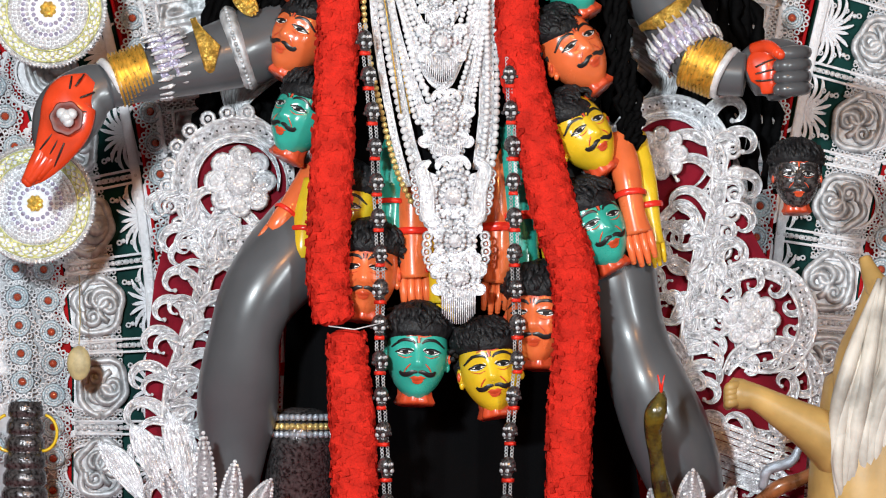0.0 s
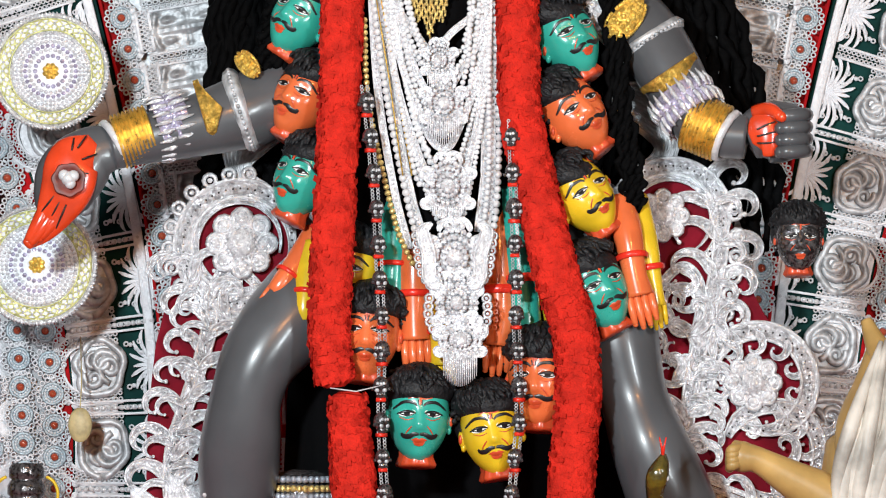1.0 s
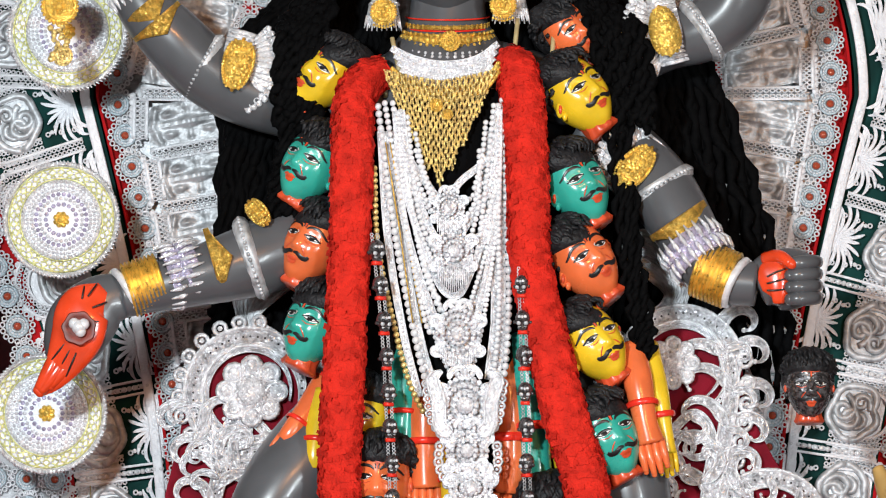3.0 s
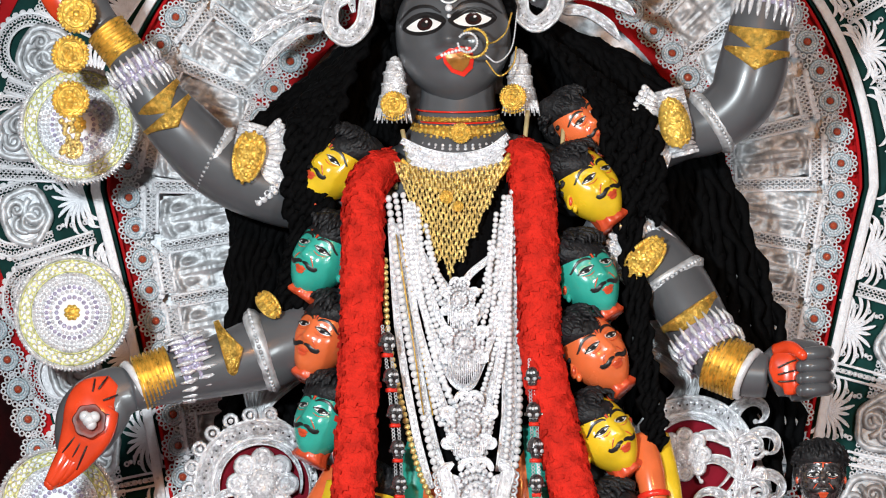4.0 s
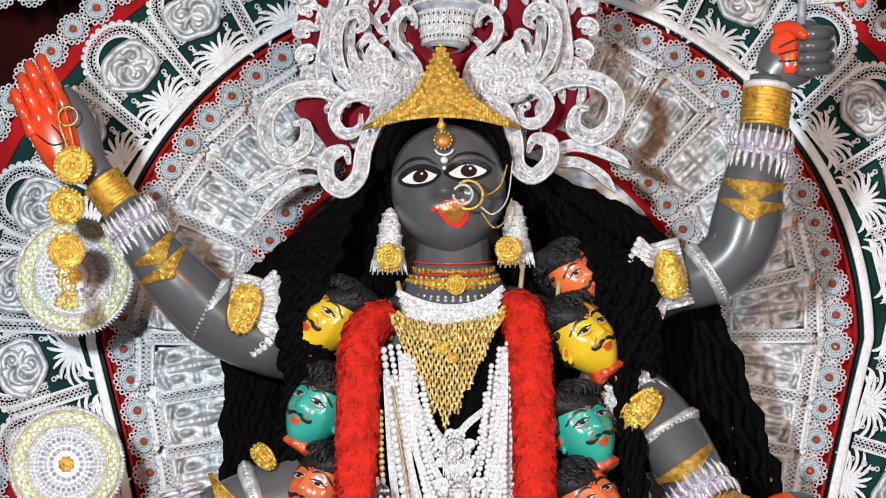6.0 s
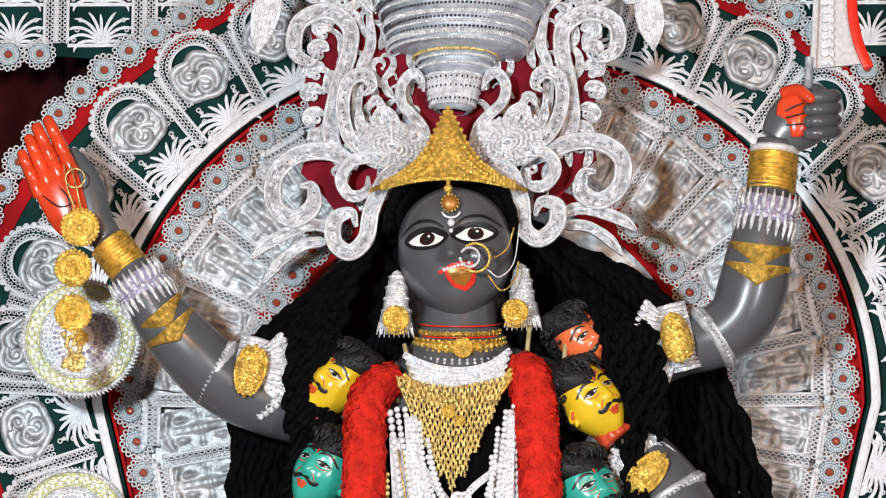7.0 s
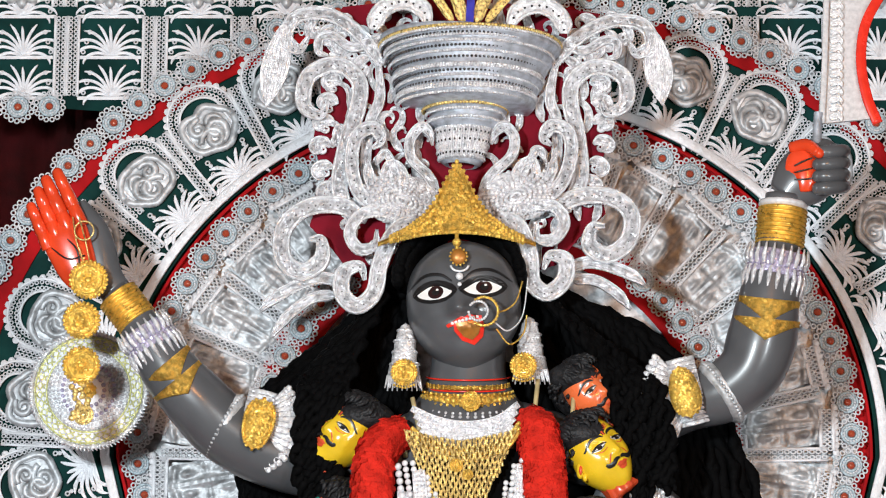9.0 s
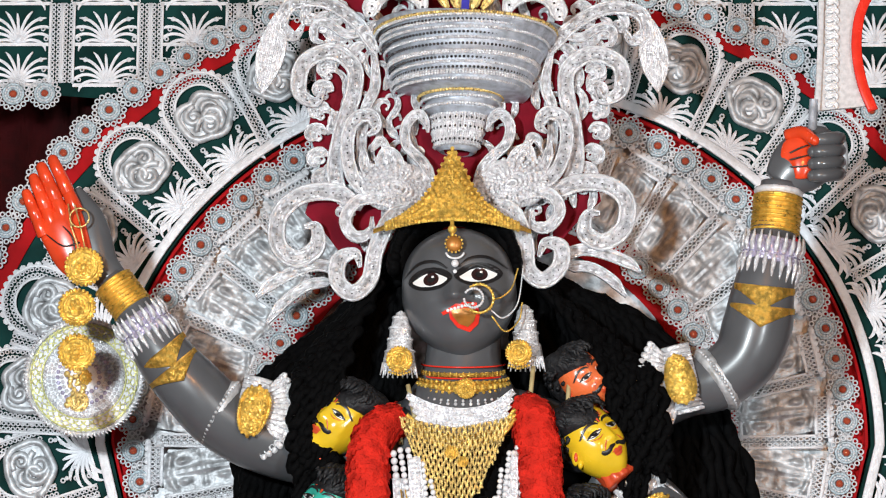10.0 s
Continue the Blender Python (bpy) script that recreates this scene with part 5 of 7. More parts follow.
for share, r in ((0.985, 165), (0.965, 163), (0.92, 154), (0.875, 153), (0.80, 144), (0.70, 138), (0.685, 137), (0.62, 129), (0.55, 127), (0.53, 127), (0.49, 122), (0.45, 76), (0.41, 70), (0.345, 67), (0.28, 52), (0.22, 49), (0.16, 46), (0.10, 43), (0.05, 40)):
    n = int(r * 1.1)
    c = c0.lerp(c1, share)
    for k in range(n):
        a = 2 * math.pi * k / n
        if math.sin(a) < 0.35:
            ball(bm, c + Vector((math.cos(a), 0.95 * math.sin(a), 0)) * (r + 1) * STEP, 3.4 * STEP, 6, 4, (0 if r in (165, 76) else 1))
tagged(part("bead_trim", bm, [GOLDC, SILVER], crown), kind="stuff")

FIELD_C = [lean(x, z) for x, z in half] + [lean(-x, z) for x, z in half[::-1][1:-1]]
for ln, w in fill_curls(FIELD_C, 34, 9, 78, 7):
    if abs(ln[0][0] + 58) > 40:
        bm = bmesh.new()
        ribbon(bm, ln, 0.088, w * 1.3, 7, mid=1, leaf=True)
        part("small_curl", bm, [SILVER, GREYGLIT], crown)

# gold tiara
bm = bmesh.new()
N, M = 48, 12
rows = []
for i in range(N + 1):
    u = i / N * 2 - 1
    hi = float(np.interp(abs(u), (0, 0.06, 0.14, 0.28, 0.42, 0.66, 0.9, 1), (523, 512, 491, 452, 427, 402, 386, 380)))
    lo = 372 + 26 * (1 - u * u)
    rows.append([bm.verts.new(at(-66 + 140 * u, lo + (hi - lo) * j / M, -0.145 + 0.09 * u * u - 0.012 * math.sin(math.pi * j / M)) + Vector((0, -0.006 * noise.noise(Vector((u * 22, j * 1.1, 0))), 0))) for j in range(M + 1)])
for a, b in zip(rows, rows[1:]):
    for j in range(M):
        bm.faces.new((a[j], b[j], b[j + 1], a[j + 1]))
bmesh.ops.solidify(bm, geom=bm.faces[:], thickness=-0.006)
for i in range(4, N - 3):
    for j in (0, 3, 6, 9, 12):
        dome(bm, rows[i][j].co.copy() + Vector((0, -0.002, 0)), 4.2 * STEP, 6, 2, 0.8)
tiara = thing("tiara", bm, GOLD, "gilt filigree tiara on the idol's brow", "tiara")
bm = bmesh.new()
dome(bm, at(-63, 355, -0.175), 14 * STEP, 16, 5, 0.5)
for k in range(14):
    a = 2 * math.pi * k / 14
    ball(bm, at(-63 + 15 * math.cos(a), 355 + 15 * math.sin(a), -0.172), 2.4 * STEP, 6, 4, 1)
tube(bm, [at(-66, z, -0.17) for z in (366, 378, 396)], 3.5 * STEP, 8, 1)
ball(bm, at(-66, 380, -0.172), 8 * STEP, 10, 8, 1)
thing("forehead_jewel", bm, [TONGUE, GOLD], "round amber forehead jewel in gilt setting", "jewel")
bm = bmesh.new()
tube(bm, [at(-61 + 16 * math.cos(a), 341 + 12 * math.sin(a), -0.165) for a in np.linspace(math.pi * 1.05, math.pi * 1.95, 14)], 2.2 * STEP, 6)
dome(bm, at(-61, 320, -0.165), 7 * STEP, 8, 3, 0.6)
dome(bm, at(-61, 306, -0.17), 4 * STEP, 8, 3, 0.6)
thing("brow_mark", bm, PEARL, "white crescent mark between the brows", "jewel")

# nose ring with chains
nosering = empty("nose_ring", "gilt nose ring with pearls and chains to the ear", "jewel", place=at(-30, 262, -0.2))
bm = bmesh.new()
for a in np.linspace(2.5, -3.0, 22):
    ball(bm, at(-28 + 17 * math.cos(a), 259 + 17 * math.sin(a), -0.207), 2.7 * STEP, 6, 4)
tube(bm, [at(-28 + 17 * math.cos(a), 259 + 17 * math.sin(a), -0.205) for a in np.linspace(2.5, -3.0, 24)], 1.6 * STEP, 6)
part("pearl_hoop", bm, PEARL, nosering)
bm = bmesh.new()
tube(bm, [at(-18 + 25 * math.cos(a), 258 + 25 * math.sin(a), -0.2) for a in np.linspace(2.2, -2.2, 30)], 2.2 * STEP, 6)
for a in np.linspace(2.2, -2.2, 20):
    ball(bm, at(-18 + 26 * math.cos(a), 258 + 26 * math.sin(a), -0.2), 2.4 * STEP, 6, 4)
part("gilt_hoop", bm, GOLD, nosering)
for rows_, mt in (([(7, 256, -0.18), (24, 262, -0.16), (40, 278, -0.12), (50, 310, -0.09)], GOLD), ([(3, 237, -0.18), (25, 224, -0.16), (50, 250, -0.11), (60, 315, -0.08)], PEARL), ([(5, 226, -0.18), (28, 200, -0.15), (52, 219, -0.11), (58, 250, -0.09)], GOLD)):
    bm = bmesh.new()
    line = catmull(rows_, 14)
    for q in line:
        ball(bm, at(*q), 1.7 * STEP, 6, 4)
    tube(bm, [at(*q) for q in line], 0.9 * STEP, 5)
    part("chain", bm, mt, nosering)


# ---- ear ornaments: silver bell with a gilt medallion and fringe ----
def medallion(bm, gx, gz, y, r, mat=0):
    """A round gilt boss: beaded rim, ring and centre flower."""
    dome(bm, at(gx, gz, y), r * STEP, 24, 3, 0.16, mat)
    ringlet(bm, at(gx, gz, y - 0.004), r * 0.72 * STEP, r * 0.08 * STEP, 22, mat)
    for k in range(26):
        a = 2 * math.pi * k / 26
        ball(bm, at(gx + r * math.cos(a), gz + r * math.sin(a), y - 0.002), r * 0.12 * STEP, 6, 4, mat)
    for k in range(8):
        a = 2 * math.pi * k / 8
        dome(bm, at(gx + r * 0.36 * math.cos(a), gz + r * 0.36 * math.sin(a), y - 0.006), r * 0.17 * STEP, 7, 2, 0.8, mat)
    dome(bm, at(gx, gz, y - 0.007), r * 0.22 * STEP, 10, 3, 0.8, mat)


for s, cx, cz, mx in ((-1, -156, 168, -159), (1, 62, 180, 52)):
    ear = empty("earring", "silver bell earring with gilt medallion and fringe", "earring", "pair of earrings", place=at(cx, cz + 60, -0.05))
    bm = bmesh.new()
    lathe(bm, at(cx, cz + 68, -0.04), at(cx + s * 4, cz - 30, -0.04), [(0, 1.3 * STEP), (0.05, 8.9 * STEP), (0.12, 10.2 * STEP), (0.14, 14.1 * STEP), (0.3, 16.6 * STEP), (0.34, 19.2 * STEP), (0.5, 19.2 * STEP), (0.54, 21.7 * STEP), (0.72, 22.4 * STEP), (0.76, 25.6 * STEP), (1.0, 29.4 * STEP), (1.0, 18.9 * STEP)], 28, 0, 0.03, 14)
    for j, (f, r) in enumerate(((0.13, 12), (0.32, 18), (0.52, 21), (0.74, 25))):
        c = at(cx + s * 2, cz + 68 - 98 * f, -0.04)
        for k in range(22):
            a = math.pi + math.pi * k / 21
            ball(bm, c + Vector((math.cos(a), math.sin(a), 0)) * r * STEP, 2.8 * STEP, 6, 4)
    part("bell", bm, SILVER, ear)
    bm = bmesh.new()
    for k in range(16):
        x = cx + s * 4 + (k - 7.5) * 3.6
        tube(bm, [at(x, cz - 24, -0.08), at(x + (k - 7.5) * 0.8, cz - 46 - 5 * (k % 2), -0.08)], [3 * STEP, 1.2 * STEP], 6)
    part("fringe", bm, SILVER, ear)
    bm = bmesh.new()
    medallion(bm, mx, cz - 18, -0.12, 22)
    for k in range(8):
        ball(bm, at(mx + (k - 3.5) * 5, cz - 46 + abs(k - 3.5) * 1.6, -0.12), 2.6 * STEP, 6, 4)
    part("medallion", bm, GOLD, ear, "gilt medallion")


# ---- necklaces ----
def strand(name, rows, r, mat, parent, pitch=None, label=""):
    """A string of beads, each bead an object on one mesh."""
    line = [(q[0], q[1]) for q in catmull([(p[0], p[1]) for p in rows], 10)]
    y0, y1 = rows[0][2], rows[-1][2]
    me = bmesh.new()
    ball(me, Vector((0, 0, 0)), r * STEP, 10, 7)
    me = mesh_of(name, me, mat)
    st = stations(line, pitch or 2 * r)
    for i, (x, z, h) in enumerate(st):
        y = np.interp(i / len(st), np.linspace(0, 1, len(rows)), [p[2] for p in rows])
        ob = new(name, me)
        ob.parent = parent
        ob.location = at(x, z, y) - parent.location


def lace_band(rows, w, parent, mat=SILVER):
    bm = bmesh.new()
    line = [(q[0], q[1]) for q in catmull([(p[0], p[1]) for p in rows], 10)]
    y = rows[0][2]
    ribbon(bm, line, y, w, 5, taper=(1, 1))
    for x, z, h in stations(line, w * 1.1):
        dome(bm, at(x, z, y - 4 * STEP), w * 0.42 * STEP, 7, 2, 0.9)
    part("lace_band", bm, mat, parent)


# black cloth wrapped over the breast lies under these
collar = empty("silver_necklaces", "layered white pearl and silver lace necklaces over black cloth", "necklace", place=at(-40, 60, -0.15))
Y = -0.17
strand("pearl", [(-170, -10, Y + 0.01), (-140, -240, Y), (-105, -420, Y), (-82, -510, Y), (-60, -545, Y)], 6.6, PEARL, collar)
strand("pearl", [(-158, -5, Y), (-120, -230, Y - 0.01), (-90, -380, Y - 0.01), (-76, -420, Y - 0.01)], 5.6, PEARL, collar)
strand("pearl", [(-130, -20, Y), (-110, -190, Y), (-88, -290, Y), (-62, -370, Y), (-30, -400, Y), (10, -372, Y), (26, -290, Y), (30, -150, Y), (44, -10, Y)], 6.6, PEARL, collar)
strand("pearl", [(-118, -30, Y), (-100, -190, Y - 0.01), (-76, -260, Y - 0.01), (-40, -310, Y - 0.01), (0, -285, Y - 0.01), (16, -200, Y - 0.01), (36, -10, Y)], 5.2, PEARL, collar)
strand("pearl", [(56, 0, Y), (58, -200, Y), (62, -350, Y), (56, -470, Y), (44, -520, Y)], 6.6, PEARL, collar)
strand("pearl", [(-104, -90, Y - 0.004), (-70, -190, Y - 0.015), (-30, -215, Y - 0.015), (0, -190, Y - 0.01), (16, -110, Y - 0.01)], 4.8, PEARL, collar)
strand("pearl", [(-176, -120, Y), (-170, -260, Y), (-142, -400, Y), (-116, -500, Y), (-88, -560, Y)], 5.5, GOLDC, collar)
strand("pearl", [(-144, -5, Y), (-126, -110, Y - 0.004), (-100, -250, Y - 0.004), (-80, -330, Y - 0.004), (-60, -360, Y - 0.004)], 5.6, PEARL, collar)
strand("pearl", [(-104, -60, Y), (-88, -130, Y - 0.01), (-66, -185, Y - 0.014)], 5.0, PEARL, collar)
strand("pearl", [(22, -40, Y), (14, -110, Y - 0.01), (0, -165, Y - 0.014)], 5.0, PEARL, collar)
strand("pearl", [(-112, -110, Y - 0.012), (-92, -165, Y - 0.014), (-66, -215, Y - 0.014), (-50, -240, Y - 0.014)], 5.0, PEARL, collar)
strand("pearl", [(10, -90, Y - 0.012), (8, -190, Y - 0.014), (-6, -250, Y - 0.014)], 5.0, PEARL, collar)
strand("pearl", [(50, 0, Y), (44, -200, Y - 0.01), (44, -380, Y - 0.01), (34, -500, Y - 0.01)], 5.4, PEARL, collar)
for rows_, w in (([(-164, -60, Y + 0.01), (-152, -250, Y + 0.004), (-124, -420, Y), (-96, -530, Y)], 7), ([(26, -60, Y + 0.012), (26, -240, Y), (20, -330, Y), (0, -380, Y)], 7), ([(-150, -60, Y + 0.01), (-128, -250, Y), (-98, -420, Y), (-70, -520, Y)], 9), ([(-118, -120, Y + 0.01), (-84, -240, Y), (-50, -310, Y), (-30, -330, Y)], 8),
                 ([(34, -60, Y + 0.01), (36, -220, Y), (40, -380, Y), (28, -500, Y)], 10), ([(46, -60, Y + 0.012), (48, -240, Y), (50, -420, Y), (36, -510, Y)], 7), ([(20, -90, Y + 0.01), (18, -230, Y), (8, -350, Y), (-20, -400, Y)], 8)):
    lace_band(rows_, w, collar)
for k, zb in enumerate((-186, -232, -268, -322, -352, -392, -446, -492)):
    xl, xb, y = -138 + 5 * (k % 3), -50 + 4 * k, Y - 0.004 - 0.001 * (k % 4)
    loop = [(xl, -24, y), (xl + 16, zb * 0.5, y), (xb - 34, zb + 34, y), (xb, zb, y), (xb + 26, zb + 36, y), (38, zb * 0.5, y), (45, -16, y)]
    if k % 2:
        strand("pearl", loop, 4.6, PEARL, collar)
    else:
        lace_band(loop, 6.5, collar)
for (x0, x1) in ((-156, -108), (-148, -92)):
    bm = bmesh.new()
    tube(bm, [at(x0, -80, Y - 0.012), at((x0 + x1) / 2, -230, Y - 0.012), at(x1, -400, Y - 0.012)], 1.3 * STEP, 6)
    part("gilt_wire", bm, GOLD, collar)


def pendant(gx, gz, w, h, y, label, fringe=0):
    """A silver pendant: bossed flower heart, beaded oval, side scrolls and a fringe."""
    ob = empty("pendant", label, "pendant", "silver pendants", place=at(gx, gz, y))
    bm = bmesh.new()
    pts = [(gx + w * 0.6 * math.cos(t), gz + h * 0.55 * math.sin(t)) for t in np.linspace(0, 2 * math.pi, 29)]
    sheet(bm, pts[:-1], y + 0.006, 0.006)
    for rr, n in ((0.95, 26), (0.7, 20), (0.42, 12)):
        for k in range(n):
            t = 2 * math.pi * k / n
            dome(bm, at(gx + w * 0.6 * rr * math.cos(t), gz + h * 0.55 * rr * math.sin(t), y - 0.004 * (1.2 - rr) * 3), w * 0.07 * STEP, 7, 3, 0.9)
    dome(bm, at(gx, gz, y - 0.012), w * 0.2 * STEP, 12, 4, 0.7)
    part("heart", bm, SILVER, ob)
    for s in (-1, 1):
        for z0, a, ln, tn in ((0.5, 100, 1.3, 430), (0.3, 40, 1.2, -430), (0.05, 10, 1.1, 430), (-0.15, -20, 1.1, -430), (-0.35, -60, 1.1, 430), (-0.5, -100, 1.0, -430)):
            bm = bmesh.new()
            line = curl(gx, gz, a if s > 0 else 180 - a, w * ln * 0.62, tn * s * 0.8, 1.6)
            line = [(x + s * w * 0.36, z + z0 * h) for x, z in line]
            ribbon(bm, line, y - 0.002, w * 0.075, 6)
            dome(bm, at(line[-1][0], line[-1][1], y - 0.008), w * 0.07 * STEP, 8, 3, 0.8)
            part("scroll", bm, SILVER, ob)
    if fringe:
        bm = bmesh.new()
        n = int(w * 1.0 / 3.6)
        for k in range(n):
            x = gx + (k - (n - 1) / 2) * 3.6
            zt = gz - h * 0.42 * math.sqrt(max(0.1, 1 - ((x - gx) / (w * 0.62)) ** 2))
            ln = fringe * (0.75 + 0.25 * math.cos((x - gx) / w * 3))
            tube(bm, [at(x, zt, y - 0.006), at(x, zt - ln * 0.5, y - 0.008), at(x, zt - ln, y - 0.006)], [1.5 * STEP, 1.6 * STEP, 1.0 * STEP], 5)
        tagged(part("fringe", bm, SILVER, ob), kind="stuff")
    return ob


pendant(-44, -196, 46, 50, Y - 0.02, "small silver pendant with fringe below the gilt bib", 34)
pendant(-36, -272, 58, 70, Y - 0.022, "silver flower pendant with fringe", 46)
pendant(-28, -418, 66, 80, Y - 0.022, "silver heart pendant with beads", 30)
pendant(-16, -545, 78, 92, Y - 0.028, "large silver medallion pendant with lyre scrolls")
pendant(-12, -625, 62, 80, Y - 0.034, "silver drop pendant below the large medallion")
pendant(-6, -690, 64, 50, Y - 0.036, "silver tassel pendant with long bead fringe", 62)
for s in (-1, 1):
    bm = bmesh.new()
    ribbon(bm, sm([(-16 + s * 24, -596), (-16 + s * 44, -580), (-16 + s * 46, -540), (-16 + s * 56, -500), (-16 + s * 40, -484)]), Y - 0.04, 13, 9)
    loops(bm, sm([(-16 + s * 40, -600), (-16 + s * 60, -570), (-16 + s * 66, -530), (-16 + s * 70, -500)]), 13, 6, Y - 0.034, 0)
    loops(bm, sm([(-10 + s * 50, -610), (-10 + s * 52, -650), (-8 + s * 36, -690)]), 13, 7, Y - 0.03, 0)
    thing("lyre_scroll", bm, SILVER, "silver lyre-shaped scroll beside the large pendant", "ornament", "lyre scrolls")

# gilt bib of hanging chains
bib = empty("gilt_bib", "gilt bib necklace of hanging chains", "necklace", place=at(-46, 20, -0.16))
for k in range(41):
    u = k / 40 * 2 - 1
    x0 = -60 + 98 * u
    ln = 34 + 158 * (1 - abs(u) ** 1.25) * (0.92 + 0.08 * math.sin(k * 5.1))
    bm = bmesh.new()
    zt = 34 - 6 * (1 - u * u) + 14 * abs(u)
    n = int(ln / 3.4)
    for i in range(n):
        f = i / n
        ball(bm, at(x0 * (1 - 0.12 * f) - 60 * 0.12 * f + 1.2 * math.sin(k * 3 + i), zt - ln * f, -0.165 - 0.012 * math.sin(math.pi * min(1, f + 0.2))), (1.9 + 0.5 * ((i + k) % 3)) * STEP, 6, 4)
    part("chain", bm, GOLDC, bib)
bm = bmesh.new()
for j in range(3):
    tube(bm, [at(q[0], q[1], -0.16 - 0.004 * j) for q in catmull([(-146, 52 - 8 * j), (-110, 26 - 9 * j), (-46, 12 - 9 * j), (16, 30 - 9 * j), (46, 62 - 8 * j)], 8)], 4 * STEP, 8)
medallion(bm, -66, -14, -0.18, 11)
medallion(bm, -46, -30, -0.18, 9)
part("top_chain", bm, GOLD, bib)

bm = bmesh.new()
for j in range(-2, 2):
    line = sm([(-134 + 6 * j, 62 - 12 * j), (-100, 42 - 12 * j), (-46, 34 - 12 * j), (6, 44 - 12 * j), (36 - 4 * j, 70 - 12 * j)])
    ribbon(bm, line, -0.150 - 0.006 * j, 6, 6, taper=(1, 1))
    for x, z, h in stations(line, 10):
        dome(bm, at(x, z, -0.155 - 0.006 * j), 4 * STEP, 7, 2, 0.9)
thing("lace_crescent", bm, SILVER, "silver lace crescent above the gilt bib", "necklace")

# chokers
def choker(name, cz, rx, h, y, mat, label, droop=10, petals=0):
    bm = bmesh.new()
    rows = []
    for i in range(41):
        t = math.pi * i / 40
        x, yy = -46 - rx * math.cos(t), y - rx * STEP * 1.02 * math.sin(t)
        z = cz - droop * math.sin(t)
        rows.append([at(x, z + h * q, yy) for q in (0.5, 0.25, 0, -0.25, -0.5)])
    vs = [[bm.verts.new(p + Vector((0, -0.004 * (1 - abs(j - 2) / 2), 0))) for j, p in enumerate(r)] for r in rows]
    for a, b in zip(vs, vs[1:]):
        for j in range(4):
            bm.faces.new((a[j], a[j + 1], b[j + 1], b[j]))
    bmesh.ops.solidify(bm, geom=bm.faces[:], thickness=0.004)
    for i in range(2, 39, 2):
        for q in (0.42, -0.42):
            ball(bm, rows[i][2] + Vector((0, -0.005, q * h * STEP)), min(3.2, h * 0.2) * STEP, 6, 4)
        dome(bm, rows[i][2] + Vector((0, -0.004, 0)), h * 0.26 * STEP, 7, 2, 0.9)
    if petals:
        for i in range(3, 38, 3):
            c = rows[i][4]
            for q in range(3):
                dome(bm, c + Vector((0, -0.004, -(6 + 9 * q) * STEP)), (10 - 2 * q) * STEP, 8, 3, 0.5)
    return thing(name, bm, mat, label, "necklace", "chokers")


choker("thin_choker", 128, 74, 8, 0.02, GOLD, "thin gilt choker on a red thread", 6)
choker("gilt_choker", 108, 80, 22, 0.02, GOLD, "broad gilt filigree choker", 8)
choker("lace_choker", 84, 86, 15, 0.02, SILVER, "silver lace choker with drop petals", 14, 1)
bm = bmesh.new()
medallion(bm, -41, 99, -0.112, 17)
thing("choker_medallion", bm, GOLD, "round gilt medallion on the choker", "jewel")
bm = bmesh.new()
for z in (142, 122):
    tube(bm, [at(-46 - 74 * math.cos(t), z - 6 * math.sin(t), 0.02 - 74 * STEP * 1.02 * math.sin(t)) for t in np.linspace(0, math.pi, 24)], 1.6 * STEP, 6)
thing("red_thread", bm, LIP, "red thread tied round the neck", "thread")

# ---- strings of small skull beads ----
def skull_mesh():
    bm = bmesh.new()
    ball(bm, Vector((0, 0, 0.004)), 15 * STEP, 14, 10, 0, (1, 1, 1.15))
    ball(bm, Vector((0, -0.004, -14 * STEP)), 10 * STEP, 12, 8, 0, (1, 1, 0.8))
    for s in (-1, 1):
        dome(bm, Vector((s * 5.5 * STEP, -13 * STEP, 1 * STEP)), 4 * STEP, 8, 3, 0.6, 2)
        ball(bm, Vector((s * 15 * STEP, 0, -4 * STEP)), 4 * STEP, 6, 5, 0)
    for k in range(5):
        dome(bm, Vector(((k - 2) * 3.2 * STEP, -10.5 * STEP, -13 * STEP)), 1.8 * STEP, 6, 2, 0.8, 3)
    # Pale foil cheeks and brows: bright highlights of the bead put in as colour.
    for q in (-1, 1):
        dome(bm, Vector((q * 7 * STEP, -11.5 * STEP, -6 * STEP)), 4.5 * STEP, 8, 3, 0.6, 3)
        dome(bm, Vector((q * 5.5 * STEP, -13 * STEP, 6 * STEP)), 3.6 * STEP, 8, 3, 0.5, 3)
    box(bm, Vector((-9, -8, -27)) * STEP, Vector((9, 6, -20)) * STEP, 1)
    dome(bm, Vector((0, -15 * STEP, 6 * STEP)), 3 * STEP, 6, 2, 0.6, 3)
    return mesh_of("skull_bead", bm, [SKULL, LIP, INK, FOIL])


SKULLBEAD = skull_mesh()
for rows_ in ([(-176, -240), (-166, -330), (-156, -440), (-150, -560), (-144, -690), (-146, -790), (-144, -880), (-136, -1000), (-130, -1120)],
              [(84, -300), (88, -440), (92, -560), (94, -680), (98, -790), (96, -860), (88, -930), (82, -1020), (78, -1120)]):
    st = empty("skull_bead_string", "string of small dark silver skull beads with red links", "bead string", "skull bead strings", place=at(*rows_[0], -0.22))
    line = sm(rows_, 10)
    for x, z, h in stations(line, 62):
        ob = new("skull_bead", SKULLBEAD)
        ob.parent = st
        ob.matrix_basis = Matrix.Translation(at(x, z, -0.225) - st.location) @ Matrix.Rotation(random.uniform(-0.7, 0.7), 4, "Z") @ Matrix.Scale(random.uniform(0.82, 0.94), 4)
    bm = bmesh.new()
    for s in (-1, 1):
        for x, z, h in stations(line, 6):
            ringlet(bm, at(x + s * 5, z, -0.222), 2.6 * STEP, 0.9 * STEP, 6)
    part("chain", bm, FOIL, st)


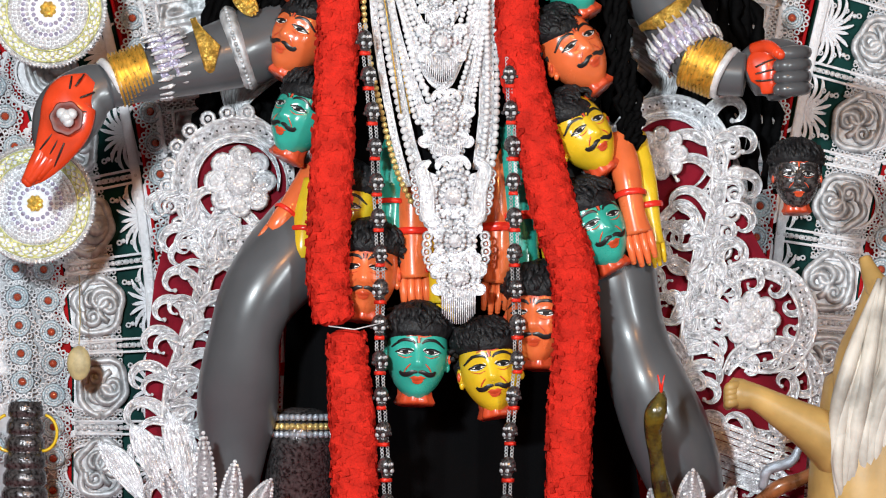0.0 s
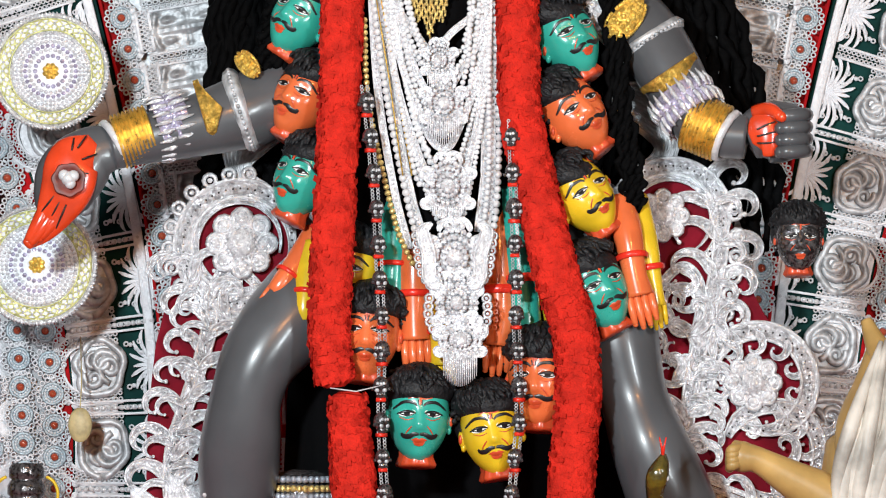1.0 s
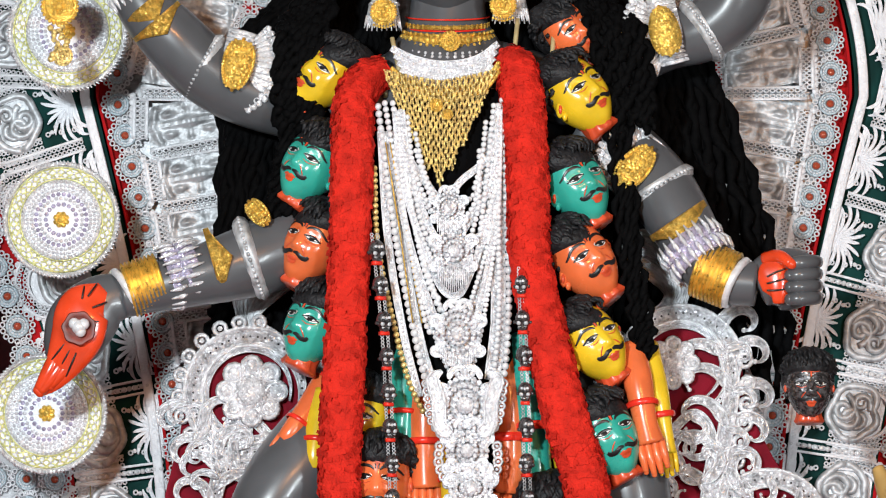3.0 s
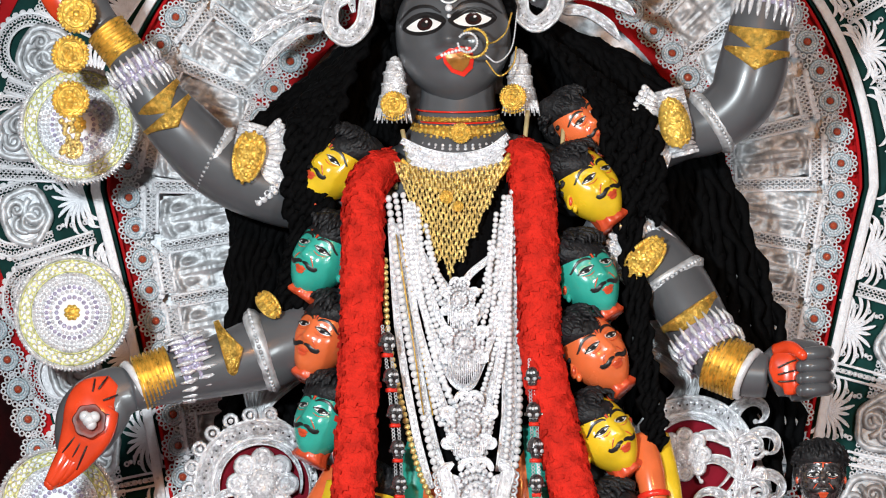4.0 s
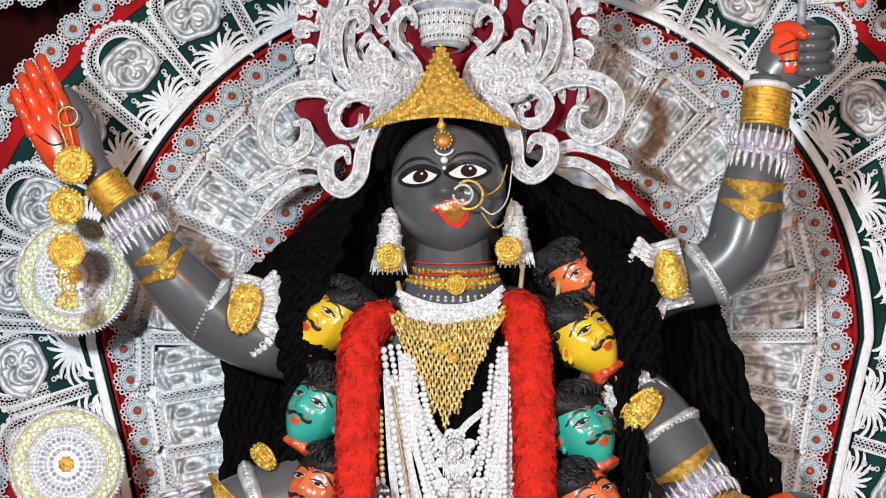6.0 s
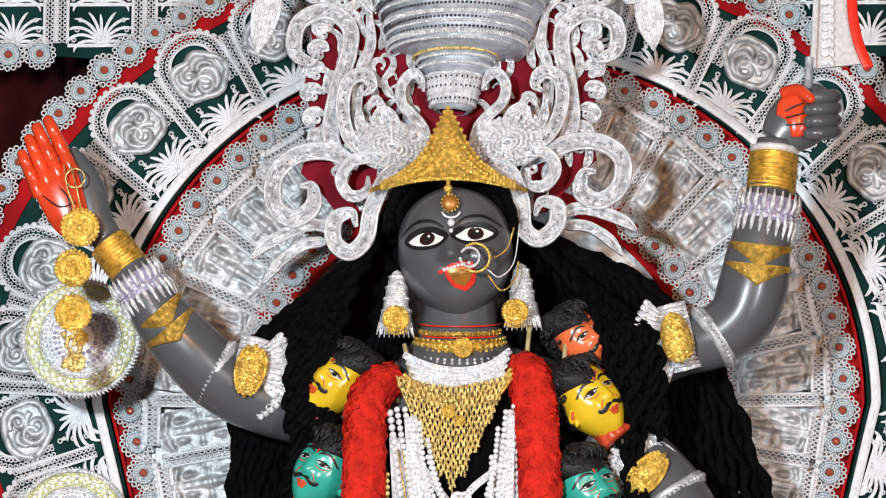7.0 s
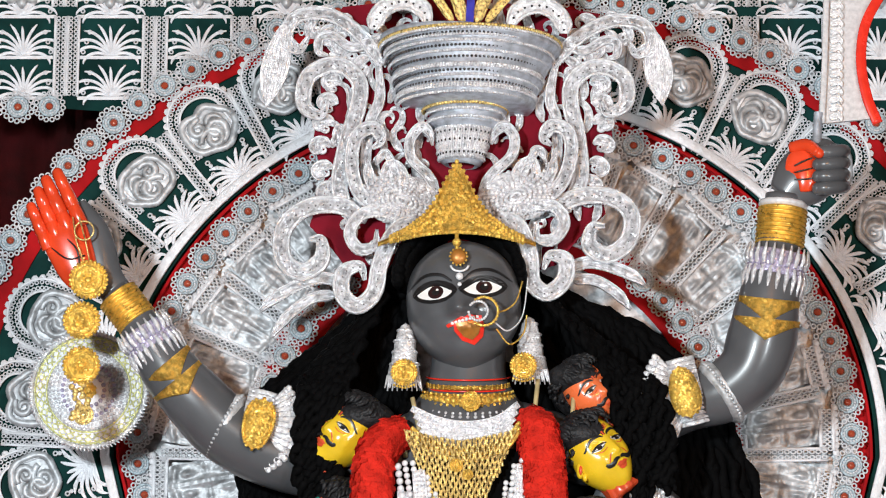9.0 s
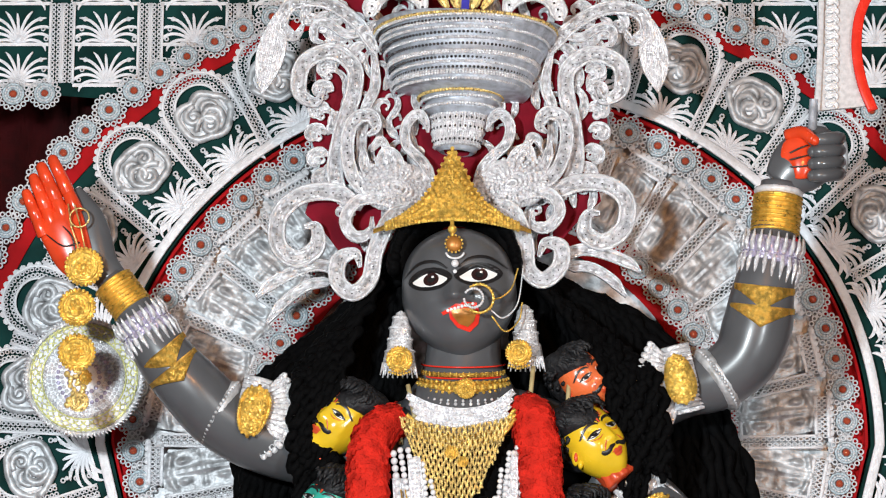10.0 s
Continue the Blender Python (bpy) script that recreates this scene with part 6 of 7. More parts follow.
# ---- discs of sequins ----
def sequin_disc(gx, gz, r, y):
    ob = empty("sequin_disc", "round silver and lime sequin disc with a gilt flower centre", "ornament", "sequin discs", place=at(gx, gz, y))

    def ringed(name, items, mat, label=""):
        bm = bmesh.new()
        for rr, n, size, flatness in items:
            for k in range(n):
                t = 2 * math.pi * (k + 0.5 * (rr * 100 % 2 > 1)) / n
                dome(bm, at(gx + r * rr * math.cos(t), gz + r * rr * math.sin(t), y - 0.004), size * STEP, 6, 2, flatness)
        return tagged(part(name, bm, mat, ob, label), kind="stuff")
    bm = bmesh.new()
    lathe(bm, at(gx, gz, y) + Vector((0, 0.012, 0)), at(gx, gz, y), [(0, 0.001), (0, r * 0.98 * STEP), (0.7, r * 0.98 * STEP), (1.0, r * 0.93 * STEP), (1.0, r * 0.7 * STEP), (1.2, r * 0.66 * STEP), (1.2, 0.001)], 64)
    part("board", bm, PAPER, ob, smooth=False)
    bm = bmesh.new()
    ringlet(bm, at(gx, gz, y - 0.002), r * 0.965 * STEP, 4.2 * STEP, 72, 0, 6)
    for k in range(96):
        t = 2 * math.pi * k / 96
        tube(bm, [at(gx + r * q * math.cos(t + d), gz + r * q * math.sin(t + d), y - 0.008) for q, d in ((0.93, -0.02), (0.965, 0), (1.0, 0.02))], [1.2 * STEP, 2.0 * STEP, 1.2 * STEP], 5)
    part("cord_rim", bm, SILVER, ob)
    bm = bmesh.new()
    for d in (-1, 1):
        for k in range(34):
            t0 = 2 * math.pi * k / 34
            tube(bm, [at(gx + r * (0.72 + 0.17 * q) * math.cos(t0 + d * (q - 0.5) * 0.3), gz + r * (0.72 + 0.17 * q) * math.sin(t0 + d * (q - 0.5) * 0.3), y - 0.003) for q in (0, 0.25, 0.5, 0.75, 1)], 1.6 * STEP, 5)
    ringlet(bm, at(gx, gz, y - 0.002), r * 0.9 * STEP, 1.8 * STEP, 60)
    ringlet(bm, at(gx, gz, y - 0.002), r * 0.71 * STEP, 1.8 * STEP, 60)
    part("lime_lattice", bm, LIME, ob, "lime sequin lattice")
    ringed("silver_bead_ring", [(0.64, 60, 4.2, 0.9), (0.57, 52, 3.6, 0.9), (0.5, 44, 4, 0.9), (0.36, 28, 4, 0.9), (0.805, 34, 3.0, 0.9)], SILVER)
    ringed("lilac_bead_ring", [(0.43, 30, 4.2, 0.8), (0.26, 18, 4.4, 0.8)], LILAC, "lilac sequins")
    ringed("gilt_flower", [(0.0, 1, 8, 0.8), (0.095, 8, 5.5, 0.7)], GOLD, "gilt flower centre")
    return ob


sequin_disc(-718, 117, 108, 0.16)
sequin_disc(-731, -216, 105, 0.16)
sequin_disc(-756, -559, 108, 0.16)


# ---- bracelets and arm ornaments ----
def cuff(a, b, r, label, y0=None):
    """A ridged gilt cuff round the arm between two places (gx, gz, depth)."""
    p, q = at(*a), at(*b)
    bm = bmesh.new()
    prof = []
    n = 9
    for i in range(n):
        prof += [((i + 0.03) / n, r * 0.93 * STEP), ((i + 0.3) / n, r * 1.04 * STEP), ((i + 0.7) / n, r * 1.04 * STEP), ((i + 0.97) / n, r * 0.93 * STEP)]
    lathe(bm, p, q, [(0, (r - 6) * STEP)] + prof + [(1, (r - 6) * STEP)], 72, 0, 0.018, 36)
    return thing("gilt_cuff", bm, GILT, label, "bracelet", "gilt cuffs")


def spiked_lace(a, b, r, label):
    """A silver lace bracelet with two crowns of pointed petals and a white core ring."""
    p, q = at(*a), at(*b)
    d = q - p
    t = d.normalized()
    u = t.orthogonal().normalized()
    v = t.cross(u)
    ob = empty("lace_bracelet", label, "bracelet", "lace bracelets", place=p)
    bm = bmesh.new()
    lathe(bm, p, q, [(0.1, (r - 4) * STEP), (0.14, (r + 1) * STEP), (0.5, (r + 2) * STEP), (0.54, (r + 5) * STEP), (0.6, (r + 5) * STEP), (0.64, (r + 1) * STEP), (0.9, r * STEP), (0.94, (r - 4) * STEP)], 40, 0, 0.02, 20)
    part("band", bm, LILAC, ob, "lilac tinted band")
    bm = bmesh.new()
    for k in range(22):
        an = 2 * math.pi * k / 22
        w = u * math.cos(an) + v * math.sin(an)
        for s0, s1 in ((0.5, 1.04), (0.45, 0.0)):
            m0, m1 = p + d * s0 + w * (r + 2) * STEP, p + d * s1 + w * (r + 4) * STEP
            tube(bm, [m0, m0.lerp(m1, 0.4) + w * 3 * STEP, m1], [3.5 * STEP, 4.6 * STEP, 1.4 * STEP], 6)
    part("petals", bm, SILVER, ob)
    return ob


def wrist_ring(a, b, r):
    bm = bmesh.new()
    lathe(bm, at(*a), at(*b), [(0, (r - 5) * STEP), (0.1, (r + 2) * STEP), (0.5, (r + 4) * STEP), (0.9, (r + 2) * STEP), (1, (r - 5) * STEP)], 36, 0, 0.02, 24)
    return thing("shell_bangle", bm, PEARL, "white bead bangle at the wrist", "bangle", "bead bangles")


def chevron(cx, cz, y, w, h, ang, r, flip=1):
    """A gilt pointed band laid round an arm: ang is the arm's heading on the grid."""
    bm = bmesh.new()
    rows = []
    ca, sa = math.cos(radians(ang)), math.sin(radians(ang))
    for i in range(25):
        u = i / 24 * 2 - 1
        lo, hi = -h * max(0.08, (1 - abs(u)) ** 1.2) * flip, h * 0.28
        ac = u * w
        yy = y - math.sqrt(max(0, r * r - ac * ac)) * STEP * 1.02 - 0.002
        rows.append([bm.verts.new(at(cx - sa * ac + ca * (lo + (hi - lo) * j / 6), cz + ca * ac + sa * (lo + (hi - lo) * j / 6), yy - 0.003 * math.sin(math.pi * j / 6))) for j in range(7)])
    for a, b in zip(rows, rows[1:]):
        for j in range(6):
            bm.faces.new((a[j], a[j + 1], b[j + 1], b[j]))
    bmesh.ops.solidify(bm, geom=bm.faces[:], thickness=0.003)
    return thing("gilt_chevron", bm, GOLD, "pointed gilt foil band glued round the arm", "arm band", "gilt arm bands")


cuff((-614, -342, -0.12), (-552, -322, -0.11), 46, "ridged gilt cuff on the lowered wrist")
wrist_ring((-626, -348, -0.125), (-614, -342, -0.12), 42)
spiked_lace((-552, -322, -0.105), (-486, -302, -0.085), 52, "silver lace bracelet with pointed petals")
chevron(-456, -288, -0.075, 60, 30, 196, 63)
cuff((458, -326, -0.125), (398, -302, -0.105), 49, "ridged gilt cuff below the fist")
wrist_ring((470, -332, -0.13), (458, -326, -0.125), 45)
spiked_lace((412, -300, -0.11), (374, -250, -0.085), 54, "silver lace bracelet with pointed petals")
chevron(364, -222, -0.065, 58, 36, -56 + 180, 62)
cuff((-631, 238, -0.08), (-669, 287, -0.08), 36, "ridged gilt cuff on the raised wrist")
spiked_lace((-628, 234, -0.08), (-586, 172, -0.07), 44, "silver lace bracelet with pointed petals")
chevron(-576, 160, -0.065, 50, 30, 130, 52)
chevron(-558, 132, -0.06, 52, 26, 130, 56)
cuff((504, 373, -0.08), (510, 440, -0.08), 42, "ridged gilt cuff on the sword arm")
wrist_ring((510, 440, -0.08), (511, 452, -0.08), 40)
spiked_lace((504, 372, -0.08), (490, 292, -0.07), 49, "silver lace bracelet with pointed petals")
chevron(486, 272, -0.065, 54, 34, 84, 58)
chevron(482, 238, -0.06, 58, 30, 84, 62)


def armlet(cx, cz, y, ang, plate, flare, ring, label):
    """Upper-arm ornament: silver ring, gilt leaf plate and a flared lace collar. ang: heading from ring to collar."""
    ob = empty("armlet", label, "armlet", "armlets", place=at(cx, cz, y))
    ca, sa = math.cos(radians(ang)), math.sin(radians(ang))

    def loc(a, b, dy=0.0):
        return at(cx + ca * a - sa * b, cz + sa * a + ca * b, y + dy)
    bm = bmesh.new()
    rx, rz, ry, ra, rr = ring
    p, t = at(rx, rz, ry), Vector((math.cos(radians(ra)), 0, math.sin(radians(ra))))
    lathe(bm, p - t * 15 * STEP, p + t * 15 * STEP, [(0, (rr - 8) * STEP), (0.15, rr * STEP), (0.4, (rr + 4) * STEP), (0.5, rr * STEP), (0.6, (rr + 4) * STEP), (0.85, rr * STEP), (1, (rr - 8) * STEP)], 44, 0, 0.01, 30)
    v = t.cross(Vector((0, 1, 0)))
    for k in range(44):
        a = 2 * math.pi * k / 44
        ball(bm, p + (v * math.cos(a) + Vector((0, 1, 0)) * math.sin(a)) * (rr + 2) * STEP, 4.4 * STEP, 6, 4)
    part("ring", bm, FOIL, ob)
    bm = bmesh.new()
    for k in range(-7, 8) if flare > 20 else ():
        a = k * 9.5
        ln = flare * (1 - 0.04 * abs(k))
        line = [loc(20 + q * ln * math.cos(radians(a)), k * 6.5 + q * ln * math.sin(radians(a)) * 0.7, -0.02 + 0.004 * abs(k)) for q in (0, 0.3, 0.6, 0.85, 1)]
        tube(bm, line, [w * STEP for w in (5, 6.5, 6.5, 6, 3)], 8, 0, 0.5)
        ringlet(bm, line[-2] + Vector((0, -0.006, 0)), 5 * STEP, 1.8 * STEP, 8)
        dome(bm, line[-1] + Vector((0, -0.004, 0)), 6 * STEP, 8, 3, 0.8)
        line = [loc(-30 + q * 50, k * 8, -0.015 + 0.0016 * k * k * 0.4) for q in (0, 0.5, 1)]
        tube(bm, line, [4.5 * STEP, 5.5 * STEP, 4.5 * STEP], 8, 0, 0.6)
    if flare > 20:
        part("lace_collar", bm, SILVER, ob)
    bm = bmesh.new()
    rows = []
    for i in range(19):
        u = i / 18 * 2 - 1
        w = plate * 0.56 * math.sqrt(max(0.0, 1 - abs(u) ** 2.2)) * (1 + 0.12 * u)
        rows.append([bm.verts.new(loc(v * w, u * plate, -0.045 - 0.02 * (1 - u * u) * (1 - v * v) - 0.004 * noise.noise(Vector((v * 4, u * 7, cx))))) for v in np.linspace(-1, 1, 11)])
    for a, b in zip(rows, rows[1:]):
        for j in range(10):
            bm.faces.new((a[j], b[j], b[j + 1], a[j + 1]))
    bmesh.ops.recalc_face_normals(bm, faces=bm.faces[:])
    bmesh.ops.solidify(bm, geom=bm.faces[:], thickness=0.004)
    for i in range(19):
        for j in (0, 10):
            ball(bm, rows[i][j].co.copy(), 3.6 * STEP, 6, 4)
    for i in range(3, 17, 3):
        for j in range(2, 9, 2):
            dome(bm, rows[i][j].co.copy(), 5 * STEP, 7, 3, 0.8)
    part("gilt_plate", bm, GOLD, ob, "embossed gilt leaf plate")
    return ob


armlet(-417, 58, -0.06, -14, 46, 62, (-474, 54, -0.02, 150, 59), "silver lace armlet with a gilt leaf plate")
armlet(337, 116, -0.075, 194, 44, 58, (402, 116, -0.03, 34, 58), "silver lace armlet with a gilt leaf plate")
armlet(286, -122, -0.06, 138, 44, 54, (328, -162, -0.02, -58, 64), "silver lace armlet with a gilt leaf plate")
armlet(-382, -204, -0.085, 40, 26, 12, (-394, -284, -0.05, 18, 71), "silver armlet with a gilt plate half in the hair")

# ---- gilt medallions hanging from the raised hand ----
chain = empty("hand_chain", "three gilt medallions with bells hanging from the raised hand", "ornament", place=at(-725, 372, -0.15))
for x, z, r in ((-719, 313, 32), (-731, 241, 31), (-731, 161, 31)):
    bm = bmesh.new()
    medallion(bm, x, z, -0.16, r)
    part("medallion", bm, GOLD, chain)
bm = bmesh.new()
for k in range(26):
    ball(bm, at(-733 + 5 * math.sin(k * 2.4) * (1 + k % 3), 128 - 2.6 * k, -0.16), (4 + k % 3) * STEP, 7, 5)
medallion(bm, -727, 74, -0.16, 17)
part("bell_drop", bm, GOLDC, chain)
bm = bmesh.new()
for off in (-5, 6):
    tube(bm, [at(-742 + off, 424, -0.15), at(-734 + off * 1.5, 384, -0.155), at(-722 + off, 340, -0.16)], 1.4 * STEP, 6)
ringlet(bm, at(-727, 400, -0.16), 17 * STEP, 1.6 * STEP, 22)
part("cord", bm, GOLDC, chain)

# offering in the lowered palm
bm = bmesh.new()
for dx, dz, r in ((0, 0, 13), (9, 5, 10), (-8, 6, 10), (3, -8, 10)):
    ball(bm, at(-700 + dx, -406 + dz, -0.222), r * STEP, 10, 8)
thing("white_sweet", bm, PEARL, "small white offering resting in the red palm", "offering")
bm = bmesh.new()
lathe(bm, at(-700, -408, -0.214) + Vector((0, 0.016, 0)), at(-700, -408, -0.214), [(0, 24 * STEP), (0.9, 29 * STEP), (1, 27 * STEP), (0.6, 20 * STEP), (0.6, 0.001)], 42, 0, 0.05, 7)
thing("flower_cup", bm, CUP, "dark red flower cup in the palm", "offering")

# ---- sword in the raised fist ----
sword = empty("sword", "curved silver sword with raised lace edge and red border", "sword", place=at(545, 500, -0.1))
bm = bmesh.new()
blade = [(572, 590), (578, 700), (580, 860), (640, 960), (760, 960), (700, 860), (660, 780), (648, 700), (660, 640), (672, 600)]
sheet(bm, blade, -0.1, 0.012)
part("blade", bm, PEARL, sword, "bright silver blade", smooth=False)
bm = bmesh.new()
ribbon(bm, sm([(578, 590), (582, 700), (584, 800), (588, 900)]), -0.104, 5, 6, rim=FLATS, taper=(1, 1))
for k in range(20):
    z = 600 + 15 * k
    ribbon(bm, curl(592, z, 40, 28, -160, 1.4, 10), -0.104, 4.5, 5)
    ribbon(bm, curl(592, z, -10, 24, 150, 1.4, 10), -0.104, 4, 5)
part("lace_edge", bm, PEARL, sword)
bm = bmesh.new()
ribbon(bm, sm([(676, 590), (656, 640), (646, 700), (652, 760), (676, 810), (710, 860), (760, 920)]), -0.106, 9, 8, rim=FLATS, taper=(1, 1))
part("red_border", bm, LIP, sword, "red painted border")
bm = bmesh.new()
lathe(bm, at(572, 610, -0.11), at(566, 480, -0.11), [(0, 8 * STEP), (0.9, 8 * STEP), (0.92, 16 * STEP), (1, 14 * STEP), (1, 0.001)], 16)
part("hilt", bm, TIN, sword)

# ---- skirt of severed arms ----
def severed_arm(rows, mat, label, fingers=4):
    bm = bmesh.new()
    limb(bm, rows, 20, 0, 0.9)
    x, z, y, w = rows[-1]
    px, pz = rows[-2][0], rows[-2][1]
    d = math.hypot(x - px, z - pz) or 1
    dx, dz = (x - px) / d, (z - pz) / d
    for k in range(fingers):
        o = (k - (fingers - 1) / 2) * w * 0.52
        sx, sz = x - dz * o, z + dx * o
        ln = w * (2.3 - 0.3 * abs(k - 1.3))
        finger(bm, [(sx - dx * 4, sz - dz * 4, y, w * 0.28), (sx + dx * ln * 0.5, sz + dz * ln * 0.5, y - 0.008, w * 0.28), (sx + dx * ln, sz + dz * ln, y - 0.004, w * 0.2)], 0)
    lathe(bm, at(rows[1][0], rows[1][1], rows[1][2]), at(rows[2][0], rows[2][1], rows[2][2]), [(0.55, rows[1][3] * 1.02 * STEP), (0.58, rows[1][3] * 1.12 * STEP), (0.66, rows[1][3] * 1.12 * STEP), (0.7, rows[1][3] * 1.02 * STEP)], 20, 1)
    return thing("arm_sculpture", bm, [mat, LIP], label, "arm sculpture", "skirt of severed arms")


severed_arm([(278, -440, -0.08, 22), (290, -500, -0.12, 26), (302, -570, -0.14, 21), (312, -612, -0.145, 25)], ORANGE, "orange painted clay arm hanging at the hip")
severed_arm([(302, -440, -0.05, 24), (320, -520, -0.09, 24), (334, -590, -0.1, 17), (340, -630, -0.1, 18)], YELLOW, "yellow painted clay arm hanging at the hip")
severed_arm([(92, -420, -0.08, 32), (100, -520, -0.1, 30), (108, -620, -0.11, 26), (112, -670, -0.11, 26)], TEAL, "teal painted clay arm hanging below the waist")
severed_arm([(60, -450, -0.07, 30), (62, -540, -0.09, 30), (64, -640, -0.1, 26), (60, -700, -0.1, 24)], ORANGE, "orange painted clay arm hanging below the waist")
severed_arm([(-84, -480, -0.08, 28), (-86, -560, -0.1, 30), (-86, -640, -0.11, 24), (-84, -690, -0.11, 26)], ORANGE, "orange painted clay arm hanging below the waist")
severed_arm([(-120, -440, -0.07, 26), (-122, -520, -0.09, 26), (-124, -580, -0.1, 22), (-126, -620, -0.1, 22)], TEAL, "teal painted clay arm hanging below the waist")
severed_arm([(-40, -560, -0.09, 26), (-36, -640, -0.11, 26), (-36, -700, -0.12, 22), (-36, -735, -0.12, 22)], YELLOW, "yellow painted clay arm hanging below the waist")
severed_arm([(150, -560, -0.06, 26), (158, -610, -0.08, 26), (164, -650, -0.09, 22), (166, -680, -0.09, 20)], YELLOW, "yellow painted clay arm hanging below the waist")
severed_arm([(-262, -500, -0.05, 22), (-292, -550, -0.08, 22), (-322, -590, -0.1, 18), (-334, -606, -0.1, 16)], ORANGE, "orange painted clay arm hanging at the hip")
severed_arm([(-262, -520, -0.08, 20), (-274, -570, -0.1, 22), (-282, -630, -0.12, 20), (-280, -655, -0.12, 18)], YELLOW, "yellow painted clay arm hanging at the hip")

# bamboo sticks that hold the garland
for x0, z0, x1, z1 in ((-160, 70, -156, 0), (-144, 105, -126, 20), (78, 138, 68, 40), (142, 130, 136, 20)):
    bm = bmesh.new()
    tube(bm, [at(x0, z0, -0.08), at((x0 + x1) / 2, (z0 + z1) / 2, -0.09), at(x1, z1, -0.1)], 4.2 * STEP, 8)
    thing("bamboo_stick", bm, BAMBOO, "short split bamboo stick behind the garland", "stick", "garland sticks")

# ---- beast statue, snake and small offerings at the foot ----
bm = bmesh.new()
limb(bm, [(472, -888, -0.35, 22), (492, -896, -0.36, 26), (520, -902, -0.36, 22), (570, -930, -0.35, 30), (630, -965, -0.33, 42), (690, -1010, -0.3, 60), (740, -1060, -0.28, 90)], 24, 0)
for k in range(4):
    finger(bm, [(490, -880 - 9 * k, -0.37, 9), (474, -884 - 9 * k, -0.39, 9), (470, -892 - 8 * k, -0.37, 8)], 0)
limb(bm, [(700, -860, -0.2, 60), (720, -950, -0.24, 95), (720, -1050, -0.25, 105), (720, -1150, -0.25, 110), (720, -1200, -0.25, 110)], 30, 0)
limb(bm, [(745, -700, -0.22, 30), (740, -780, -0.24, 52), (720, -860, -0.28, 62), (740, -940, -0.3, 70)], 24, 0)
limb(bm, [(712, -655, -0.22, 10), (726, -690, -0.24, 18), (744, -720, -0.26, 26)], 16, 0)
for k in range(26):
    f = k / 25
    x = 668 + 90 * f + 20 * math.sin(k * 2.3)
    limb(bm, [(735 + 40 * f, -720 + 30 * math.sin(k), -0.33, 4), (x + 30, -840, -0.37 - 0.02 * math.sin(k), 13), (x + 4 * math.sin(k), -960 - 40 * math.sin(k * 1.7), -0.38, 11), (x + 16 * math.sin(k * 1.3), -1100, -0.36, 3)], 8, 1)
thing("beast_statue", bm, [FUR, MANE], "tawny painted clay beast with a white streaked mane and raised paw", "statue")

snake = empty("snake_figure", "dark glossy painted toy snake with red forked tongue", "snake figure", place=at(350, -1120, -0.2))
bm = bmesh.new()
limb(bm, [(376, -1200, -0.16, 20), (368, -1120, -0.2, 19), (352, -1060, -0.24, 16), (344, -1010, -0.26, 13), (338, -965, -0.28, 15), (342, -932, -0.31, 19), (350, -908, -0.31, 13), (354, -892, -0.3, 5)], 20, 0)
part("body", bm, SNAKEM, snake)
bm = bmesh.new()
for s in (-1, 1):
    tube(bm, [at(352, -898, -0.31), at(352 + s * 2, -880, -0.315), at(352 + s * 6, -862, -0.32)], [2.2 * STEP, 2 * STEP, 1 * STEP], 6)
part("tongue", bm, LIP, snake)
for s in (-1, 1):
    bm = bmesh.new()
    dome(bm, at(346 + s * 11, -934, -0.318), 6 * STEP, 10, 3, 0.8)
    part("eye", bm, LIP if s < 0 else PEARL, snake)

# curved bowl and rusty antlers beside the beast
bm = bmesh.new()
limb(bm, [(530, -1060, -0.1, 8), (540, -1030, -0.12, 9), (580, -1015, -0.12, 9), (596, -990, -0.12, 6)], 12, 0)
thing("horn", bm, TIN, "curved polished metal horn", "horn")
bm = bmesh.new()
limb(bm, [(520, -1090, -0.1, 12), (560, -1060, -0.12, 14), (600, -1045, -0.12, 12), (640, -1020, -0.12, 7)], 12, 0)
limb(bm, [(560, -1110, -0.1, 10), (620, -1085, -0.12, 12), (660, -1075, -0.12, 8)], 12, 0)
thing("rusty_branch", bm, RUST, "rusty brown branch shaped piece", "ornament")


def petal_leaf(gx, gz, a, ln, w, y, mat=SILVER, name="lotus_petal", label="pointed silver lotus petal at the idol's foot"):
    bm = bmesh.new()
    rows = []
    for i in range(17):
        f = i / 16
        ww = w * math.sin(math.pi * min(1, 0.12 + 0.88 * f)) ** 0.7 * (1 - 0.25 * f)
        rows.append([bm.verts.new(at(gx + ln * f * math.cos(radians(a)) - v * ww * math.sin(radians(a)), gz + ln * f * math.sin(radians(a)) + v * ww * math.cos(radians(a)), y - 0.02 * (1 - v * v) - 0.02 * f * f)) for v in np.linspace(-1, 1, 7)])
    for p, q in zip(rows, rows[1:]):
        for j in range(6):
            bm.faces.new((p[j], p[j + 1], q[j + 1], q[j]))
    bmesh.ops.solidify(bm, geom=bm.faces[:], thickness=0.004)
    for i in range(1, 17):
        for j in (0, 3, 6):
            dome(bm, rows[i][j].co.copy() + Vector((0, -0.002, 0)), 4 * STEP, 6, 2, 0.8)
    return thing(name, bm, mat, label, "ornament", "lotus petals")


for gx, gz, a, ln, w in ((-452, -1110, 92, 145, 20), (-412, -1120, 84, 105, 20), (-376, -1120, 62, 82, 20), (-490, -1120, 112, 90, 22), (400, -1120, 85, 90, 26), (440, -1130, 60, 80, 24), (360, -1140, 110, 80, 22)):
    petal_leaf(gx, gz, a, ln, w, -0.16)

